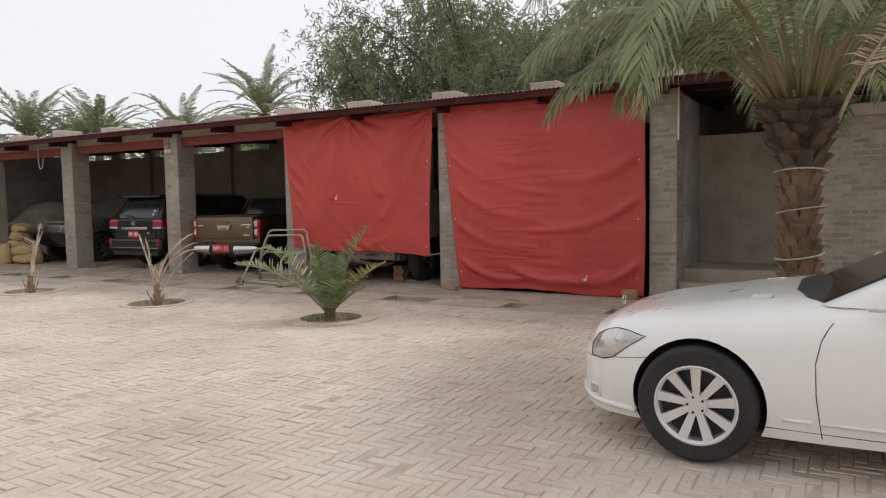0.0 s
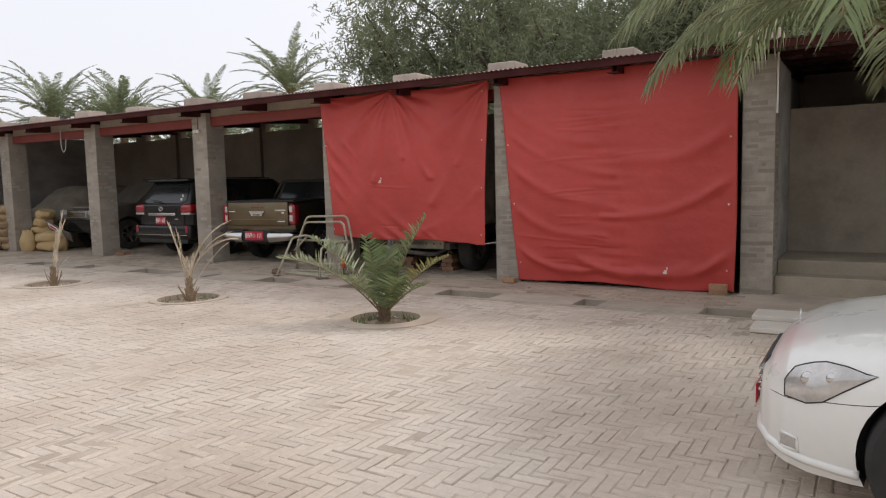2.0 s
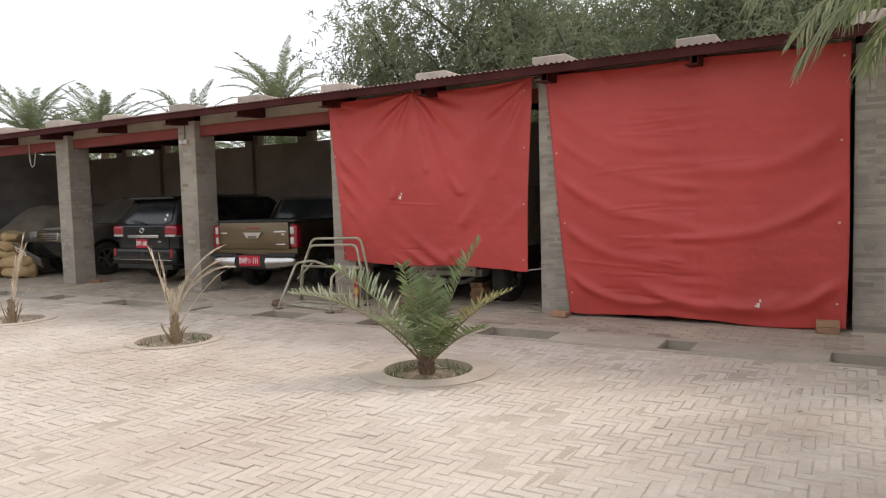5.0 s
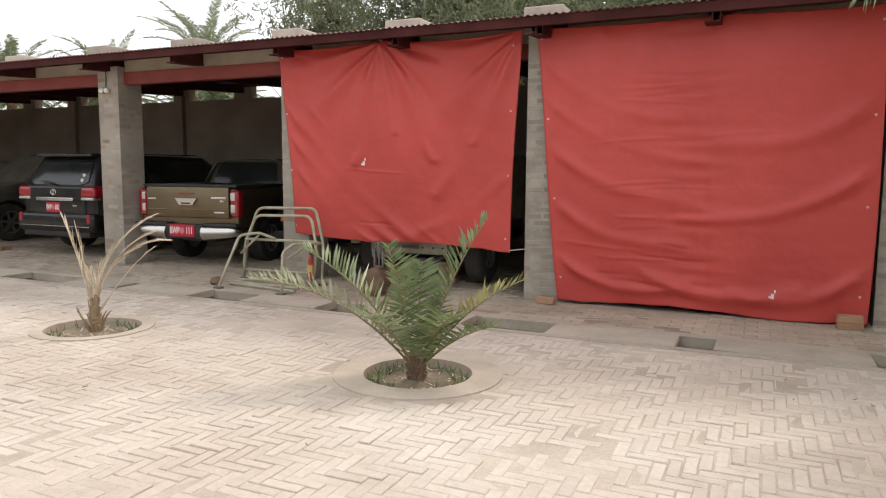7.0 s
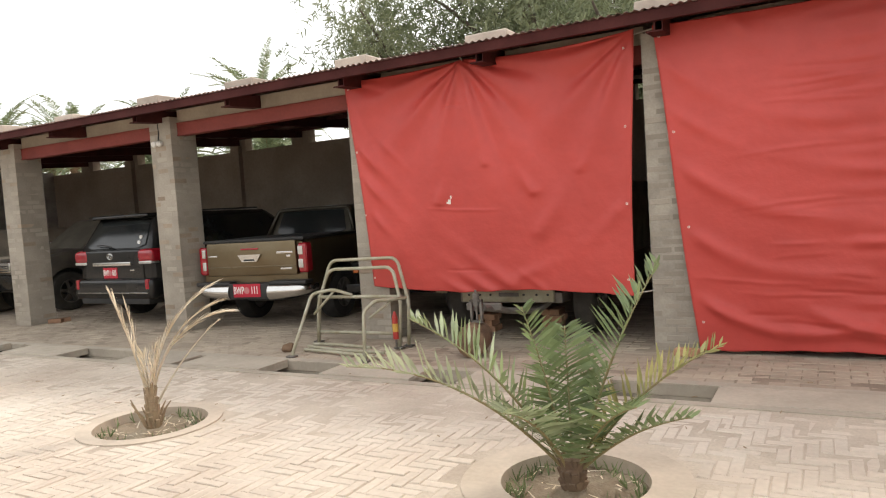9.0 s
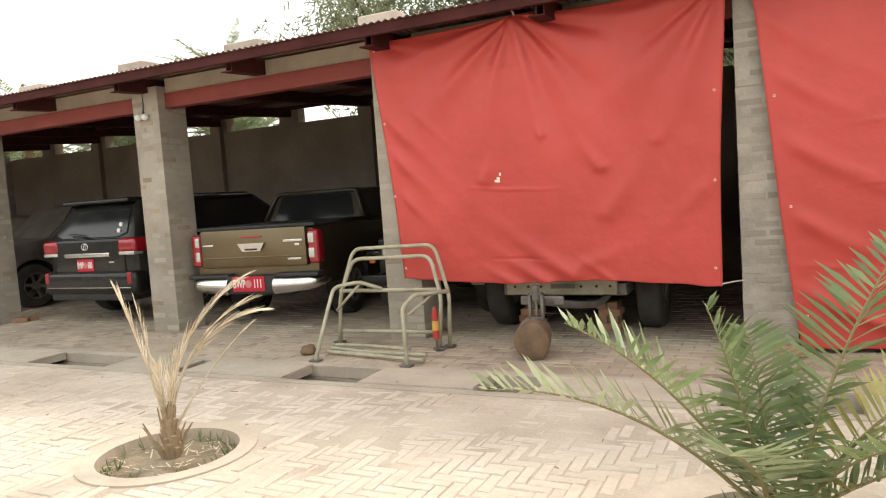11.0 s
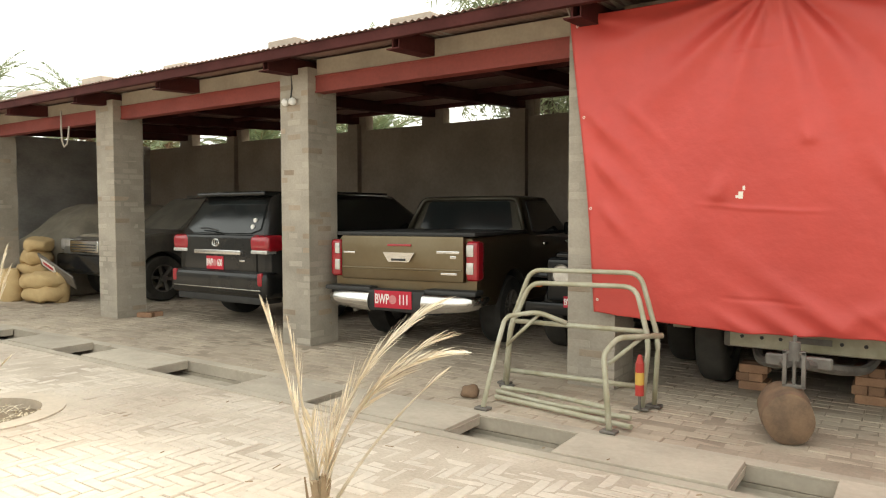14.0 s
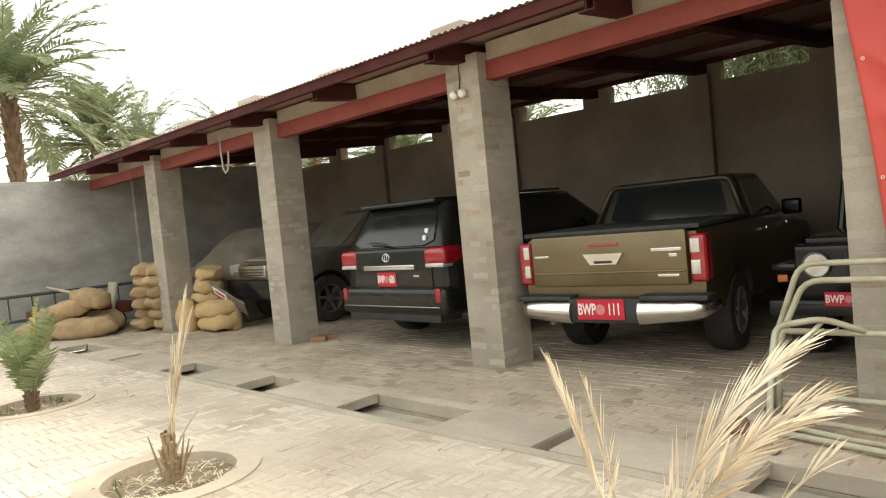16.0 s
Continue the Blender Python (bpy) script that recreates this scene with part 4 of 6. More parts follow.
    for i in range(4):
        strip("grille_bar", -0.33, 0.33, -0.025, 0.004, 0.41 + i * 0.038, 0.422 + i * 0.038, M_CHROME, grille, 0.004)
    strip("bumper_intake", -0.4, 0.4, -0.14, -0.03, 0.24, 0.31, M_BLACKPLASTIC, car, 0.02)
    plate(car, Matrix.Translation((0, 0.03, 0.36)) @ FORWARD, "BWP", "", 0.44, 0.11)
    part("bonnet_emblem", pipe(bmesh.new(), [(0.035 * math.cos(a / 3), -0.16, 0.765 + 0.035 * math.sin(a / 3)) for a in range(20)], 0.004, 6), M_CHROME, car)
    return car


white_saloon(pose(-1.58, 4.90, 0, 0, 0, 90))


# ---------- bronze pickup, tail to the yard ----------
def pickup(m):
    car = thing("pickup_truck", m, "bronze-brown double-cab pickup with dusty chrome bumper, parked nose-in", "pickup truck")
    body = part("body", loft([(0.14, 0.90, 0.52, 0.95, 1.22), (0.2, 0.915, 0.5, 0.95, 1.235), (0.8, 0.925, 0.45, 0.95, 1.24), (1.72, 0.925, 0.42, 0.95, 1.24), (1.8, 0.925, 0.4, 0.95, 1.22), (3.2, 0.92, 0.38, 0.95, 1.16), (3.7, 0.92, 0.4, 0.93, 1.14), (4.6, 0.9, 0.42, 0.9, 1.06), (5.1, 0.8, 0.45, 0.85, 0.98), (5.2, 0.7, 0.5, 0.8, 0.9)], BOXY), M_BRONZE, car, smooth=True)
    arches(body, [(1.12, 0.40), (4.2, 0.40)], 0.45, 0.92)
    gate = strip("tailgate", -0.775, 0.775, 0.06, 0.16, 0.76, 1.235, M_BRONZE, car, 0.025, "bronze tailgate with thin dust")
    strip("tailgate_crease", -0.76, 0.76, 0.045, 0.07, 0.875, 0.895, M_BRONZE, gate, 0.01)
    bm = bmesh.new()
    vs = []
    for y in (0.03, 0.07):
        vs.append([bm.verts.new(p) for p in ((-0.20, y, 1.06), (0.20, y, 1.06), (0.13, y, 0.96), (-0.13, y, 0.96))])
    bm.faces.new(vs[0]), bm.faces.new(vs[1])
    for i in range(4):
        bm.faces.new((vs[0][i], vs[0][(i + 1) % 4], vs[1][(i + 1) % 4], vs[1][i]))
    handle = part("tailgate_handle", bm, M_CHROME, gate, "chrome tailgate handle")
    strip("handle_slot", -0.09, 0.09, 0.024, 0.034, 0.972, 0.995, M_BLACKPLASTIC, gate, 0.004)
    strip("brake_lamp", -0.15, 0.15, 0.045, 0.065, 1.125, 1.15, M_REDLENS, gate, 0.006)
    for x0, x1, z0, z1 in ((0.46, 0.73, 1.055, 1.085), (0.62, 0.69, 1.005, 1.035), (0.51, 0.70, 0.835, 0.86), (-0.74, -0.58, 1.04, 1.06)):
        strip("badge", x0, x1, 0.052, 0.062, z0, z1, M_CHROME, gate, 0.003)
    strip("bed_cover", -0.88, 0.88, 0.12, 1.72, 1.232, 1.275, M_BLACKPLASTIC, car, 0.015, "black bed cover")
    for s in (-1, 1):
        lamp = strip("tail_lamp", min(s * 0.79, s * 0.94), max(s * 0.79, s * 0.94), 0.075, 0.24, 0.78, 1.19, M_REDLENS, car, 0.045, "tall red tail lamp", 3)
        for z0, z1 in ((1.04, 1.14), (0.86, 0.96)):
            strip("clear_lens", min(s * 0.805, s * 0.87), max(s * 0.805, s * 0.885), 0.064, 0.08, z0 - 0.01, z1 + 0.01, M_CLEARLENS, lamp, 0.008)
        bm = bmesh.new()
        rows = []
        for fy, fz, ins in ((0.02, 1.0, 0.0), (-0.012, 0.86, 0.0), (-0.03, 0.6, 0.0), (-0.025, 0.32, 0.0), (0.0, 0.12, 0.0), (0.03, 0.0, 0.0), (0.12, 0.02, 0.02), (0.12, 0.98, 0.02)):
            row = []
            for x, y, top, low in ((0.335, -0.05, 0.63, 0.43), (0.5, -0.048, 0.63, 0.445), (0.68, -0.04, 0.63, 0.46), (0.80, -0.025, 0.63, 0.472), (0.885, 0.01, 0.63, 0.482), (0.93, 0.07, 0.63, 0.49), (0.945, 0.16, 0.628, 0.5), (0.945, 0.32, 0.622, 0.515)):
                wrap = max(0.0, (x - 0.80) / 0.145)
                row.append(bm.verts.new((s * (x - (fy if fy > 0 else fy * 0.6) * wrap), y + fy * (1 - wrap * 0.9), low + (top - low) * fz)))
            rows.append(row)
        for q0, q1 in zip(rows, rows[1:] + rows[:1]):
            for i in range(7):
                bm.faces.new((q0[i], q0[i + 1], q1[i + 1], q1[i]))
        bm.faces.new([r[0] for r in rows]), bm.faces.new([r[-1] for r in rows])
        finish(part("bumper_end", bm, M_CHROME, car, "scuffed chrome bumper end"), 35)
        strip("bumper_step", min(s * 0.34, s * 0.95), max(s * 0.34, s * 0.95), -0.02, 0.2, 0.635, 0.685, M_BLACKPLASTIC, car, 0.02)
        for y in (1.12, 4.2):
            wheel(car, s * 0.77, y, 0.385, 0.26, s, 6, M_RUBBER, 0.58, True)
        mir = bmesh.new()
        box(mir, s * 0.98 - 0.11, s * 0.98 + 0.11, 3.2, 3.3, 1.18, 1.36, bev=0.04, seg=3)
        finish(part("wing_mirror", mir, M_BLACKPAINT, car), 60)
        for y in (2.35, 3.3):
            strip("door_handle", s * 0.93 - 0.012, s * 0.93 + 0.02, y - 0.22, y - 0.05, 1.08, 1.11, M_CHROME, car, 0.008)
    strip("bumper_centre", -0.36, 0.36, -0.03, 0.16, 0.44, 0.66, M_BLACKPLASTIC, car, 0.02, "black bumper centre")
    plate(car, Matrix.Translation((-0.03, -0.042, 0.565)) @ REARWARD, "BWP", "111", 0.47, 0.185)
    q = cabin(car, (3.75, 1.70, 0.86, 1.2), (3.0, 1.88, 0.70, 1.70), M_BRONZESHADE, 0.09)
    part("window_hoop", pipe(bmesh.new(), arc_pts([(-0.83, 1.70, 1.25), (-0.68, 1.85, 1.66), (0.68, 1.85, 1.66), (0.83, 1.70, 1.25)], 0.09), 0.034, 8), M_BRONZESHADE, car, "bronze hoop framing the rear window, with shade in its colour", smooth=True)
    panel("rear_window", q["rear"], car, M_GLASS, 0.012, (0.1, 0.1, 0.14, 0.12), "dusty dark rear window", 0.06)
    panel("windscreen", q["front"], car, M_GLASS, 0.012)
    for side in ("left", "right"):
        panel("side_window", q[side], car, M_GLASS, 0.012, (0.14, 0.12, 0.08, 0.14))
    strip("window_label", -0.09, 0.0, 1.80, 1.82, 1.285, 1.3, M_PLATEWHITE, car, 0.002)
    part("exhaust", rod(bmesh.new(), (-0.62, 0.1, 0.42), (-0.62, 0.6, 0.42), 0.03), M_GREYSTEEL, car)
    strip("spare_wheel", -0.35, 0.35, 0.35, 1.0, 0.36, 0.52, M_BLACKPLASTIC, car, 0.05)
    return car


pickup(pose(-11.61, 10.70, 0, 0, 0, 7.5) @ Matrix.Diagonal((0.95, 0.97, 0.985, 1)))


# ---------- black off-roader, tail to the yard ----------
def black_suv(m):
    car = thing("off_road_car", m, "glossy black large off-road car with red plate, parked nose-in", "car")
    body = part("body", loft([(0.0, 0.78, 0.5, 0.95, 1.14), (0.02, 0.84, 0.45, 0.95, 1.17), (0.07, 0.90, 0.42, 0.95, 1.19), (0.16, 0.95, 0.4, 0.95, 1.2), (0.32, 0.98, 0.38, 0.95, 1.21), (1.0, 0.985, 0.36, 0.95, 1.2), (3.2, 0.985, 0.36, 0.95, 1.18), (3.6, 0.98, 0.36, 0.95, 1.2), (4.5, 0.96, 0.38, 0.92, 1.12), (4.85, 0.85, 0.42, 0.85, 1.0), (4.92, 0.75, 0.5, 0.8, 0.9)], BOXY), M_BLACKPAINT, car, smooth=True)
    arches(body, [(1.05, 0.39), (3.9, 0.39)], 0.43, 0.98)
    q = cabin(car, (3.7, 0.02, 0.90, 1.17), (2.75, 0.34, 0.72, 1.735), M_BLACKPAINT, 0.12)
    panel("rear_window", q["rear"], car, M_GLASS, 0.014, (0.09, 0.09, 0.06, 0.2), "dark tailgate window", 0.09)
    panel("windscreen", q["front"], car, M_GLASS, 0.014)
    for side in ("left", "right"):
        panel("side_window", q[side], car, M_GLASS, 0.014, (0.1, 0.1, 0.08, 0.16))
    strip("roof_spoiler", -0.68, 0.68, 0.16, 0.6, 1.68, 1.74, M_BLACKPAINT, car, 0.03, seg=3)
    for s in (-1, 1):
        lamp = strip("tail_lamp", min(s * 0.60, s * 0.955), max(s * 0.60, s * 0.955), -0.045, 0.30, 0.975, 1.19, M_REDLENS, car, 0.085, "large red tail lamp", 5)
        strip("clear_lens", min(s * 0.63, s * 0.93), max(s * 0.63, s * 0.93), -0.04, 0.12, 0.955, 1.005, M_CLEARLENS, lamp, 0.018)
        strip("reflector", min(s * 0.80, s * 0.885), max(s * 0.80, s * 0.885), -0.09, 0.05, 0.565, 0.725, M_REDLENS, car, 0.02)
        for y in (1.05, 3.9):
            wheel(car, s * 0.82, y, 0.385, 0.27, s, 6, M_RUBBER, 0.6, True)
        strip("roof_rail", s * 0.66 - 0.02, s * 0.66 + 0.02, 0.9, 2.6, 1.735, 1.765, M_BLACKPLASTIC, car, 0.012)
        mir = bmesh.new()
        box(mir, s * 1.08 - 0.1, s * 1.08 + 0.1, 3.1, 3.2, 1.22, 1.42, bev=0.04, seg=3)
        finish(part("wing_mirror", mir, M_BLACKPAINT, car), 60)
    strip("chrome_bar", -0.46, 0.46, -0.055, 0.05, 0.935, 0.995, M_CHROME, car, 0.012, "chrome bar over the number plate")
    strip("bumper", -0.955, 0.955, -0.085, 0.4, 0.40, 0.74, M_BLACKPAINT, car, 0.11, seg=5)
    strip("tailgate", -0.72, 0.72, -0.028, 0.2, 0.70, 1.19, M_BLACKPAINT, car, 0.05, seg=4)
    strip("plate_recess", -0.40, 0.40, -0.034, 0.0, 0.715, 0.725, M_GREYSTEEL, car, 0.004)
    strip("bumper_trim", -0.86, 0.86, -0.092, -0.05, 0.505, 0.518, M_CHROME, car, 0.004)
    strip("lower_apron", -0.82, 0.82, -0.05, 0.3, 0.33, 0.45, M_BLACKPLASTIC, car, 0.02)
    plate(car, Matrix.Translation((-0.06, -0.036, 0.825)) @ REARWARD, "BWP", "600", 0.34, 0.17)
    e = part("tailgate_emblem", pipe(bmesh.new(), [(-0.04 + 0.065 * math.cos(a * math.pi / 10), -0.034, 1.085 + 0.045 * math.sin(a * math.pi / 10)) for a in range(21)], 0.008, 6), M_CHROME, car)
    part("emblem_bar", pipe(bmesh.new(), [(-0.04 + 0.02 * math.cos(a * math.pi / 10), -0.036, 1.085 + 0.043 * math.sin(a * math.pi / 10)) for a in range(21)], 0.006, 6), M_CHROME, car)
    strip("badge", 0.42, 0.52, -0.036, 0.0, 0.85, 0.875, M_CHROME, car, 0.003)
    for x, z in ((0.56, 1.37), (0.56, 1.29)):
        bm = rod(bmesh.new(), (x, -0.012 + (z - 1.17) * 0.566, z), (x, 0.01 + (z - 1.17) * 0.566, z), 0.03, seg=16)
        part("window_sticker", bm, M_PLATEWHITE, car)
    part("rear_wiper", pipe(bmesh.new(), [(-0.02, 0.0, 1.24), (-0.25, 0.01, 1.27), (-0.4, 0.02, 1.265)], 0.01, 6), M_BLACKPLASTIC, car)
    return car


black_suv(pose(-14.60, 10.82, 0))


# ---------- dusty off-roader, nose to the yard ----------
def dusty_suv(m):
    car = thing("dusty_car", m, "dark dusty off-road car with silver grille facing the yard", "car")
    body = part("body", loft([(0, 0.72, 0.52, 0.8, 0.92), (-0.08, 0.82, 0.45, 0.86, 1.0), (-0.3, 0.88, 0.42, 0.92, 1.08), (-0.9, 0.92, 0.4, 0.96, 1.16), (-1.35, 0.92, 0.4, 0.98, 1.2), (-1.6, 0.92, 0.4, 1.0, 1.18), (-3.6, 0.92, 0.4, 1.0, 1.18), (-4.3, 0.9, 0.45, 1.0, 1.18), (-4.4, 0.85, 0.5, 0.95, 1.1)], BOXY), M_DUSTPAINT, car, smooth=True)
    arches(body, [(-0.85, 0.40), (-3.45, 0.40)], 0.44, 0.92)
    strip("bonnet_dust", -0.74, 0.74, -1.4, -0.35, 1.03, 1.092, M_DUST, car, 0.05, "dust-covered bonnet", 3).rotation_euler = (radians(-3.5), 0, 0)
    q = cabin(car, (-1.25, -4.3, 0.86, 1.16), (-2.05, -4.1, 0.68, 1.76), M_DUSTPAINT, 0.09)
    panel("windscreen", q["front"], car, M_GLASSDUST, 0.014, (0.06, 0.06, 0.04, 0.06), "windscreen grey with dust")
    panel("rear_window", q["rear"], car, M_GLASSDUST, 0.014)
    for side in ("left", "right"):
        panel("side_window", q[side], car, M_GLASS, 0.014, (0.14, 0.08, 0.08, 0.14))
    g = strip("grille", -0.45, 0.45, -0.06, 0.03, 0.82, 1.03, M_CHROME, car, 0.03, "silver slatted grille", 3)
    for i in range(3):
        strip("grille_gap", -0.39, 0.39, 0.0, 0.036, 0.858 + i * 0.045, 0.876 + i * 0.045, M_BLACKPLASTIC, g, 0.004)
    for s in (-1, 1):
        strip("headlamp", min(s * 0.46, s * 0.86), max(s * 0.46, s * 0.86), -0.3, -0.01, 0.84, 1.05, M_CLEARLENS, car, 0.05, "clouded headlamp", 3)
        for y in (-0.85, -3.45):
            wheel(car, s * 0.78, y, 0.385, 0.26, s, 6, M_DUSTRUBBER, 0.6, True)
        mir = bmesh.new()
        box(mir, s * 1.03 - 0.1, s * 1.03 + 0.1, -1.72, -1.6, 1.18, 1.36, bev=0.05, seg=3)
        finish(part("wing_mirror", mir, M_CHROME if s > 0 else M_DUSTPAINT, car, "chrome wing mirror" if s > 0 else ""), 60)
    strip("bumper", -0.88, 0.88, -0.14, 0.06, 0.48, 0.8, M_BLACKPAINT, car, 0.06, "black front bumper", 3)
    strip("roof_rack", -0.6, 0.6, -3.4, -2.3, 1.77, 1.82, M_GREYSTEEL, car, 0.02)
    # torn bumper skirt hanging askew, with its plate
    sk = strip("torn_skirt", -0.5, 0.5, -0.015, 0.015, -0.13, 0.13, M_GREYSTEEL, car, 0.01, "torn grey bumper skirt hanging askew")
    sk.matrix_local = pose(0.42, 0.26, 0.52, -28, -22, 8)
    strip("plate", 0.02, 0.42, 0.016, 0.022, -0.08, 0.08, M_PLATEWHITE, sk, 0.003)
    strip("plate_bar", 0.08, 0.36, 0.021, 0.024, -0.03, 0.03, M_PLATERED, sk, 0.002)
    return car


dusty_suv(pose(-18.52, 11.2, 0, 0, 0, 178))


# ---------- covered car ----------
def covered_car():
    st = [(0.0, 0.84, 0.02, 0.6, 0.86), (0.12, 0.95, 0.0, 0.7, 1.0), (0.4, 1.0, 0.0, 0.8, 1.2), (0.75, 1.0, 0.0, 0.9, 1.48), (1.1, 1.0, 0.0, 0.95, 1.66), (3.0, 1.0, 0.0, 0.9, 1.6), (3.7, 0.98, 0.0, 0.8, 1.2), (3.95, 0.9, 0.02, 0.6, 0.95)]
    bm = loft(st, [(0, 0, 0), (0.98, 0, 0), (1.04, 0, 0.05), (1.0, 0, 0.3), (0.97, 0, 0.6), (0.96, 0, 0.95), (0.9, 1, 0.3), (0.82, 1, 0.7), (0.7, 1, 0.93), (0.4, 1, 1), (0, 1, 1)], 8)
    bmesh.ops.subdivide_edges(bm, edges=[e for e in bm.edges if e.calc_length() > 0.2], cuts=1, use_grid_fill=True)
    for v in bm.verts:
        if v.co.z > 0.05:
            v.co += Vector((noise.noise(v.co * 2.5), noise.noise(v.co * 2.5 + Vector((9, 0, 0))), noise.noise(v.co * 3 + Vector((0, 7, 0))) * 0.8)) * 0.045
    ob = finish(part("covered_car", bm, M_DUST), 60)
    ob.matrix_world = pose(-20.6, 11.25, 0, 0, 0, -6)
    return tagged(ob, "car hidden under a dusty beige cloth cover", "covered car")


covered_car()


# ---------- open jeep, nose to the yard ----------
def jeep(m):
    car = thing("jeep", m, "small black jeep with round headlamps and red plate", "jeep")
    finish(part("body", boxbm(-0.62, 0.62, -3.2, -0.12, 0.48, 0.98, bev=0.04, seg=2), M_BLACKPAINT, car))
    g = strip("grille", -0.62, 0.62, -0.14, 0.0, 0.55, 1.0, M_BLACKPAINT, car, 0.05, seg=3)
    for i in range(7):
        strip("grille_slot", -0.24 + i * 0.075, -0.21 + i * 0.075, -0.02, 0.006, 0.68, 0.94, M_DARKVOID, g, 0.004, seg=1)
    strip("bonnet", -0.55, 0.55, -1.25, -0.05, 0.98, 1.06, M_BLACKPAINT, car, 0.05, seg=3)
    for s in (-1, 1):
        h = part("headlamp", rod(bmesh.new(), (s * 0.44, -0.04, 0.83), (s * 0.44, 0.02, 0.83), 0.095, seg=28), M_CLEARLENS, car, "round headlamp")
        part("lamp_ring", pipe(bmesh.new(), [(s * 0.44 + 0.1 * math.cos(a * math.pi / 12), 0.02, 0.83 + 0.1 * math.sin(a * math.pi / 12)) for a in range(25)], 0.008, 8), M_GREYSTEEL, h)
        strip("fender", min(s * 0.6, s * 0.82), max(s * 0.6, s * 0.82), -1.1, -0.05, 0.78, 0.84, M_BLACKPAINT, car, 0.03)
        strip("indicator", min(s * 0.68, s * 0.76), max(s * 0.68, s * 0.76), -0.06, -0.02, 0.69, 0.75, M_ORANGE, car, 0.01)
        for y in (-0.6, -2.7):
            wheel(car, s * 0.66, y, 0.37, 0.24, s, 6, M_DUSTRUBBER, 0.55, True)
    wf = bmesh.new()
    pipe(wf, arc_pts([(-0.6, -1.25, 1.02), (-0.56, -1.4, 1.62), (0.56, -1.4, 1.62), (0.6, -1.25, 1.02)], 0.08), 0.035)
    part("windscreen_frame", wf, M_BLACKPAINT, car)
    panel("windscreen", ((0.6, -1.25, 1.02), (-0.6, -1.25, 1.02), (-0.56, -1.4, 1.62), (0.56, -1.4, 1.62)), car, M_GLASS, 0.006)
    mir = bmesh.new()
    box(mir, -0.82, -0.68, -1.3, -1.25, 1.12, 1.38, bev=0.02)
    part("wing_mirror", mir, M_BLACKPLASTIC, car)
    finish(part("soft_top", boxbm(-0.62, 0.62, -3.0, -1.42, 1.0, 1.68, bev=0.08, seg=3), M_BLACKPLASTIC, car))
    strip("bumper", -0.78, 0.78, 0.05, 0.15, 0.44, 0.56, M_BLACKPAINT, car, 0.02)
    plate(car, Matrix.Translation((0.18, 0.165, 0.58)) @ FORWARD, "BWP", "700", 0.34, 0.11)
    return car


jeep(pose(-9.65, 11.45, 0, 0, 0, 180))


# ---------- trailer behind the short tarpaulin ----------
def trailer(m):
    tr = thing("trailer", m, "pale green military trailer on brick stacks behind the tarpaulin", "trailer")
    tail = strip("cross_plate", -0.56, 0.54, -0.3, -0.24, 0.42, 0.62, M_PALEGREEN, tr, 0.008, "pale green cross plate with bolts")
    for x in (-0.47, -0.33, -0.2, 0.2, 0.35, 0.48):
        part("bolt", rod(bmesh.new(), (x, -0.308, 0.5), (x, -0.29, 0.5), 0.014, seg=8), M_BLACKPLASTIC, tail)
    strip("maker_plate", -0.1, 0.14, -0.306, -0.298, 0.48, 0.525, M_GREYSTEEL, tail, 0.002)
    strip("chassis_beam", -0.62, 0.62, -0.235, 0.2, 0.40, 0.52, M_GREYSTEEL, tr, 0.02, "rusty chassis beam")
    for s in (-1, 1):
        strip("side_beam", s * 0.45 - 0.05, s * 0.45 + 0.05, 0.2, 2.8, 0.42, 0.56, M_GREYSTEEL, tr, 0.01)
        wheel(tr, s * 0.78, 0.33, 0.40, 0.22, s, 6, M_DUSTRUBBER, 0.5, True)
        strip("mud_flap", min(s * 0.95, s * 1.1), max(s * 0.95, s * 1.1), 0.05, 0.07, 0.47, 0.75, M_PALEGREEN, tr, 0.005)
    part("axle", rod(bmesh.new(), (-0.7, 0.33, 0.4), (0.7, 0.33, 0.4), 0.045), M_GREYSTEEL, tr)
    strip("box_body", -1.0, 1.0, 0.1, 3.0, 0.8, 1.7, M_PALEGREEN, tr, 0.03, "pale green box body")
    # bent draw arms reaching forward to the coupling
    for s in (-1, 1):
        part("draw_arm", pipe(bmesh.new(), arc_pts([(s * 0.45, 0.1, 0.46), (s * 0.36, -0.25, 0.32), (s * 0.2, -0.55, 0.36), (s * 0.05, -1.02, 0.47)], 0.12), 0.035), M_GREYSTEEL, tr)
    part("gusset", boxbm(-0.2, 0.2, -0.92, -0.88, 0.42, 0.50, bev=0.01), M_GREYSTEEL, tr)
    cp = part("coupling", rod(bmesh.new(), (0, -1.08, 0.50), (0, -1.08, 0.62), 0.035, seg=16), M_GREYSTEEL, tr, "upright coupling frame")
    for x in (-0.055, 0.055):
        strip("coupling_side", x - 0.012, x + 0.012, -1.10, -1.06, 0.33, 0.56, M_GREYSTEEL, cp, 0.004)
    for z in (0.335, 0.55):
        strip("coupling_bridge", -0.067, 0.067, -1.1, -1.06, z - 0.012, z + 0.012, M_GREYSTEEL, cp, 0.004)
    part("screw", rod(bmesh.new(), (0, -1.08, 0.35), (0, -1.08, 0.66), 0.012, seg=10), M_GREYSTEEL, cp)
    return tr


trailer(pose(-7.76, 10.98, 0, 0, 0, 0))
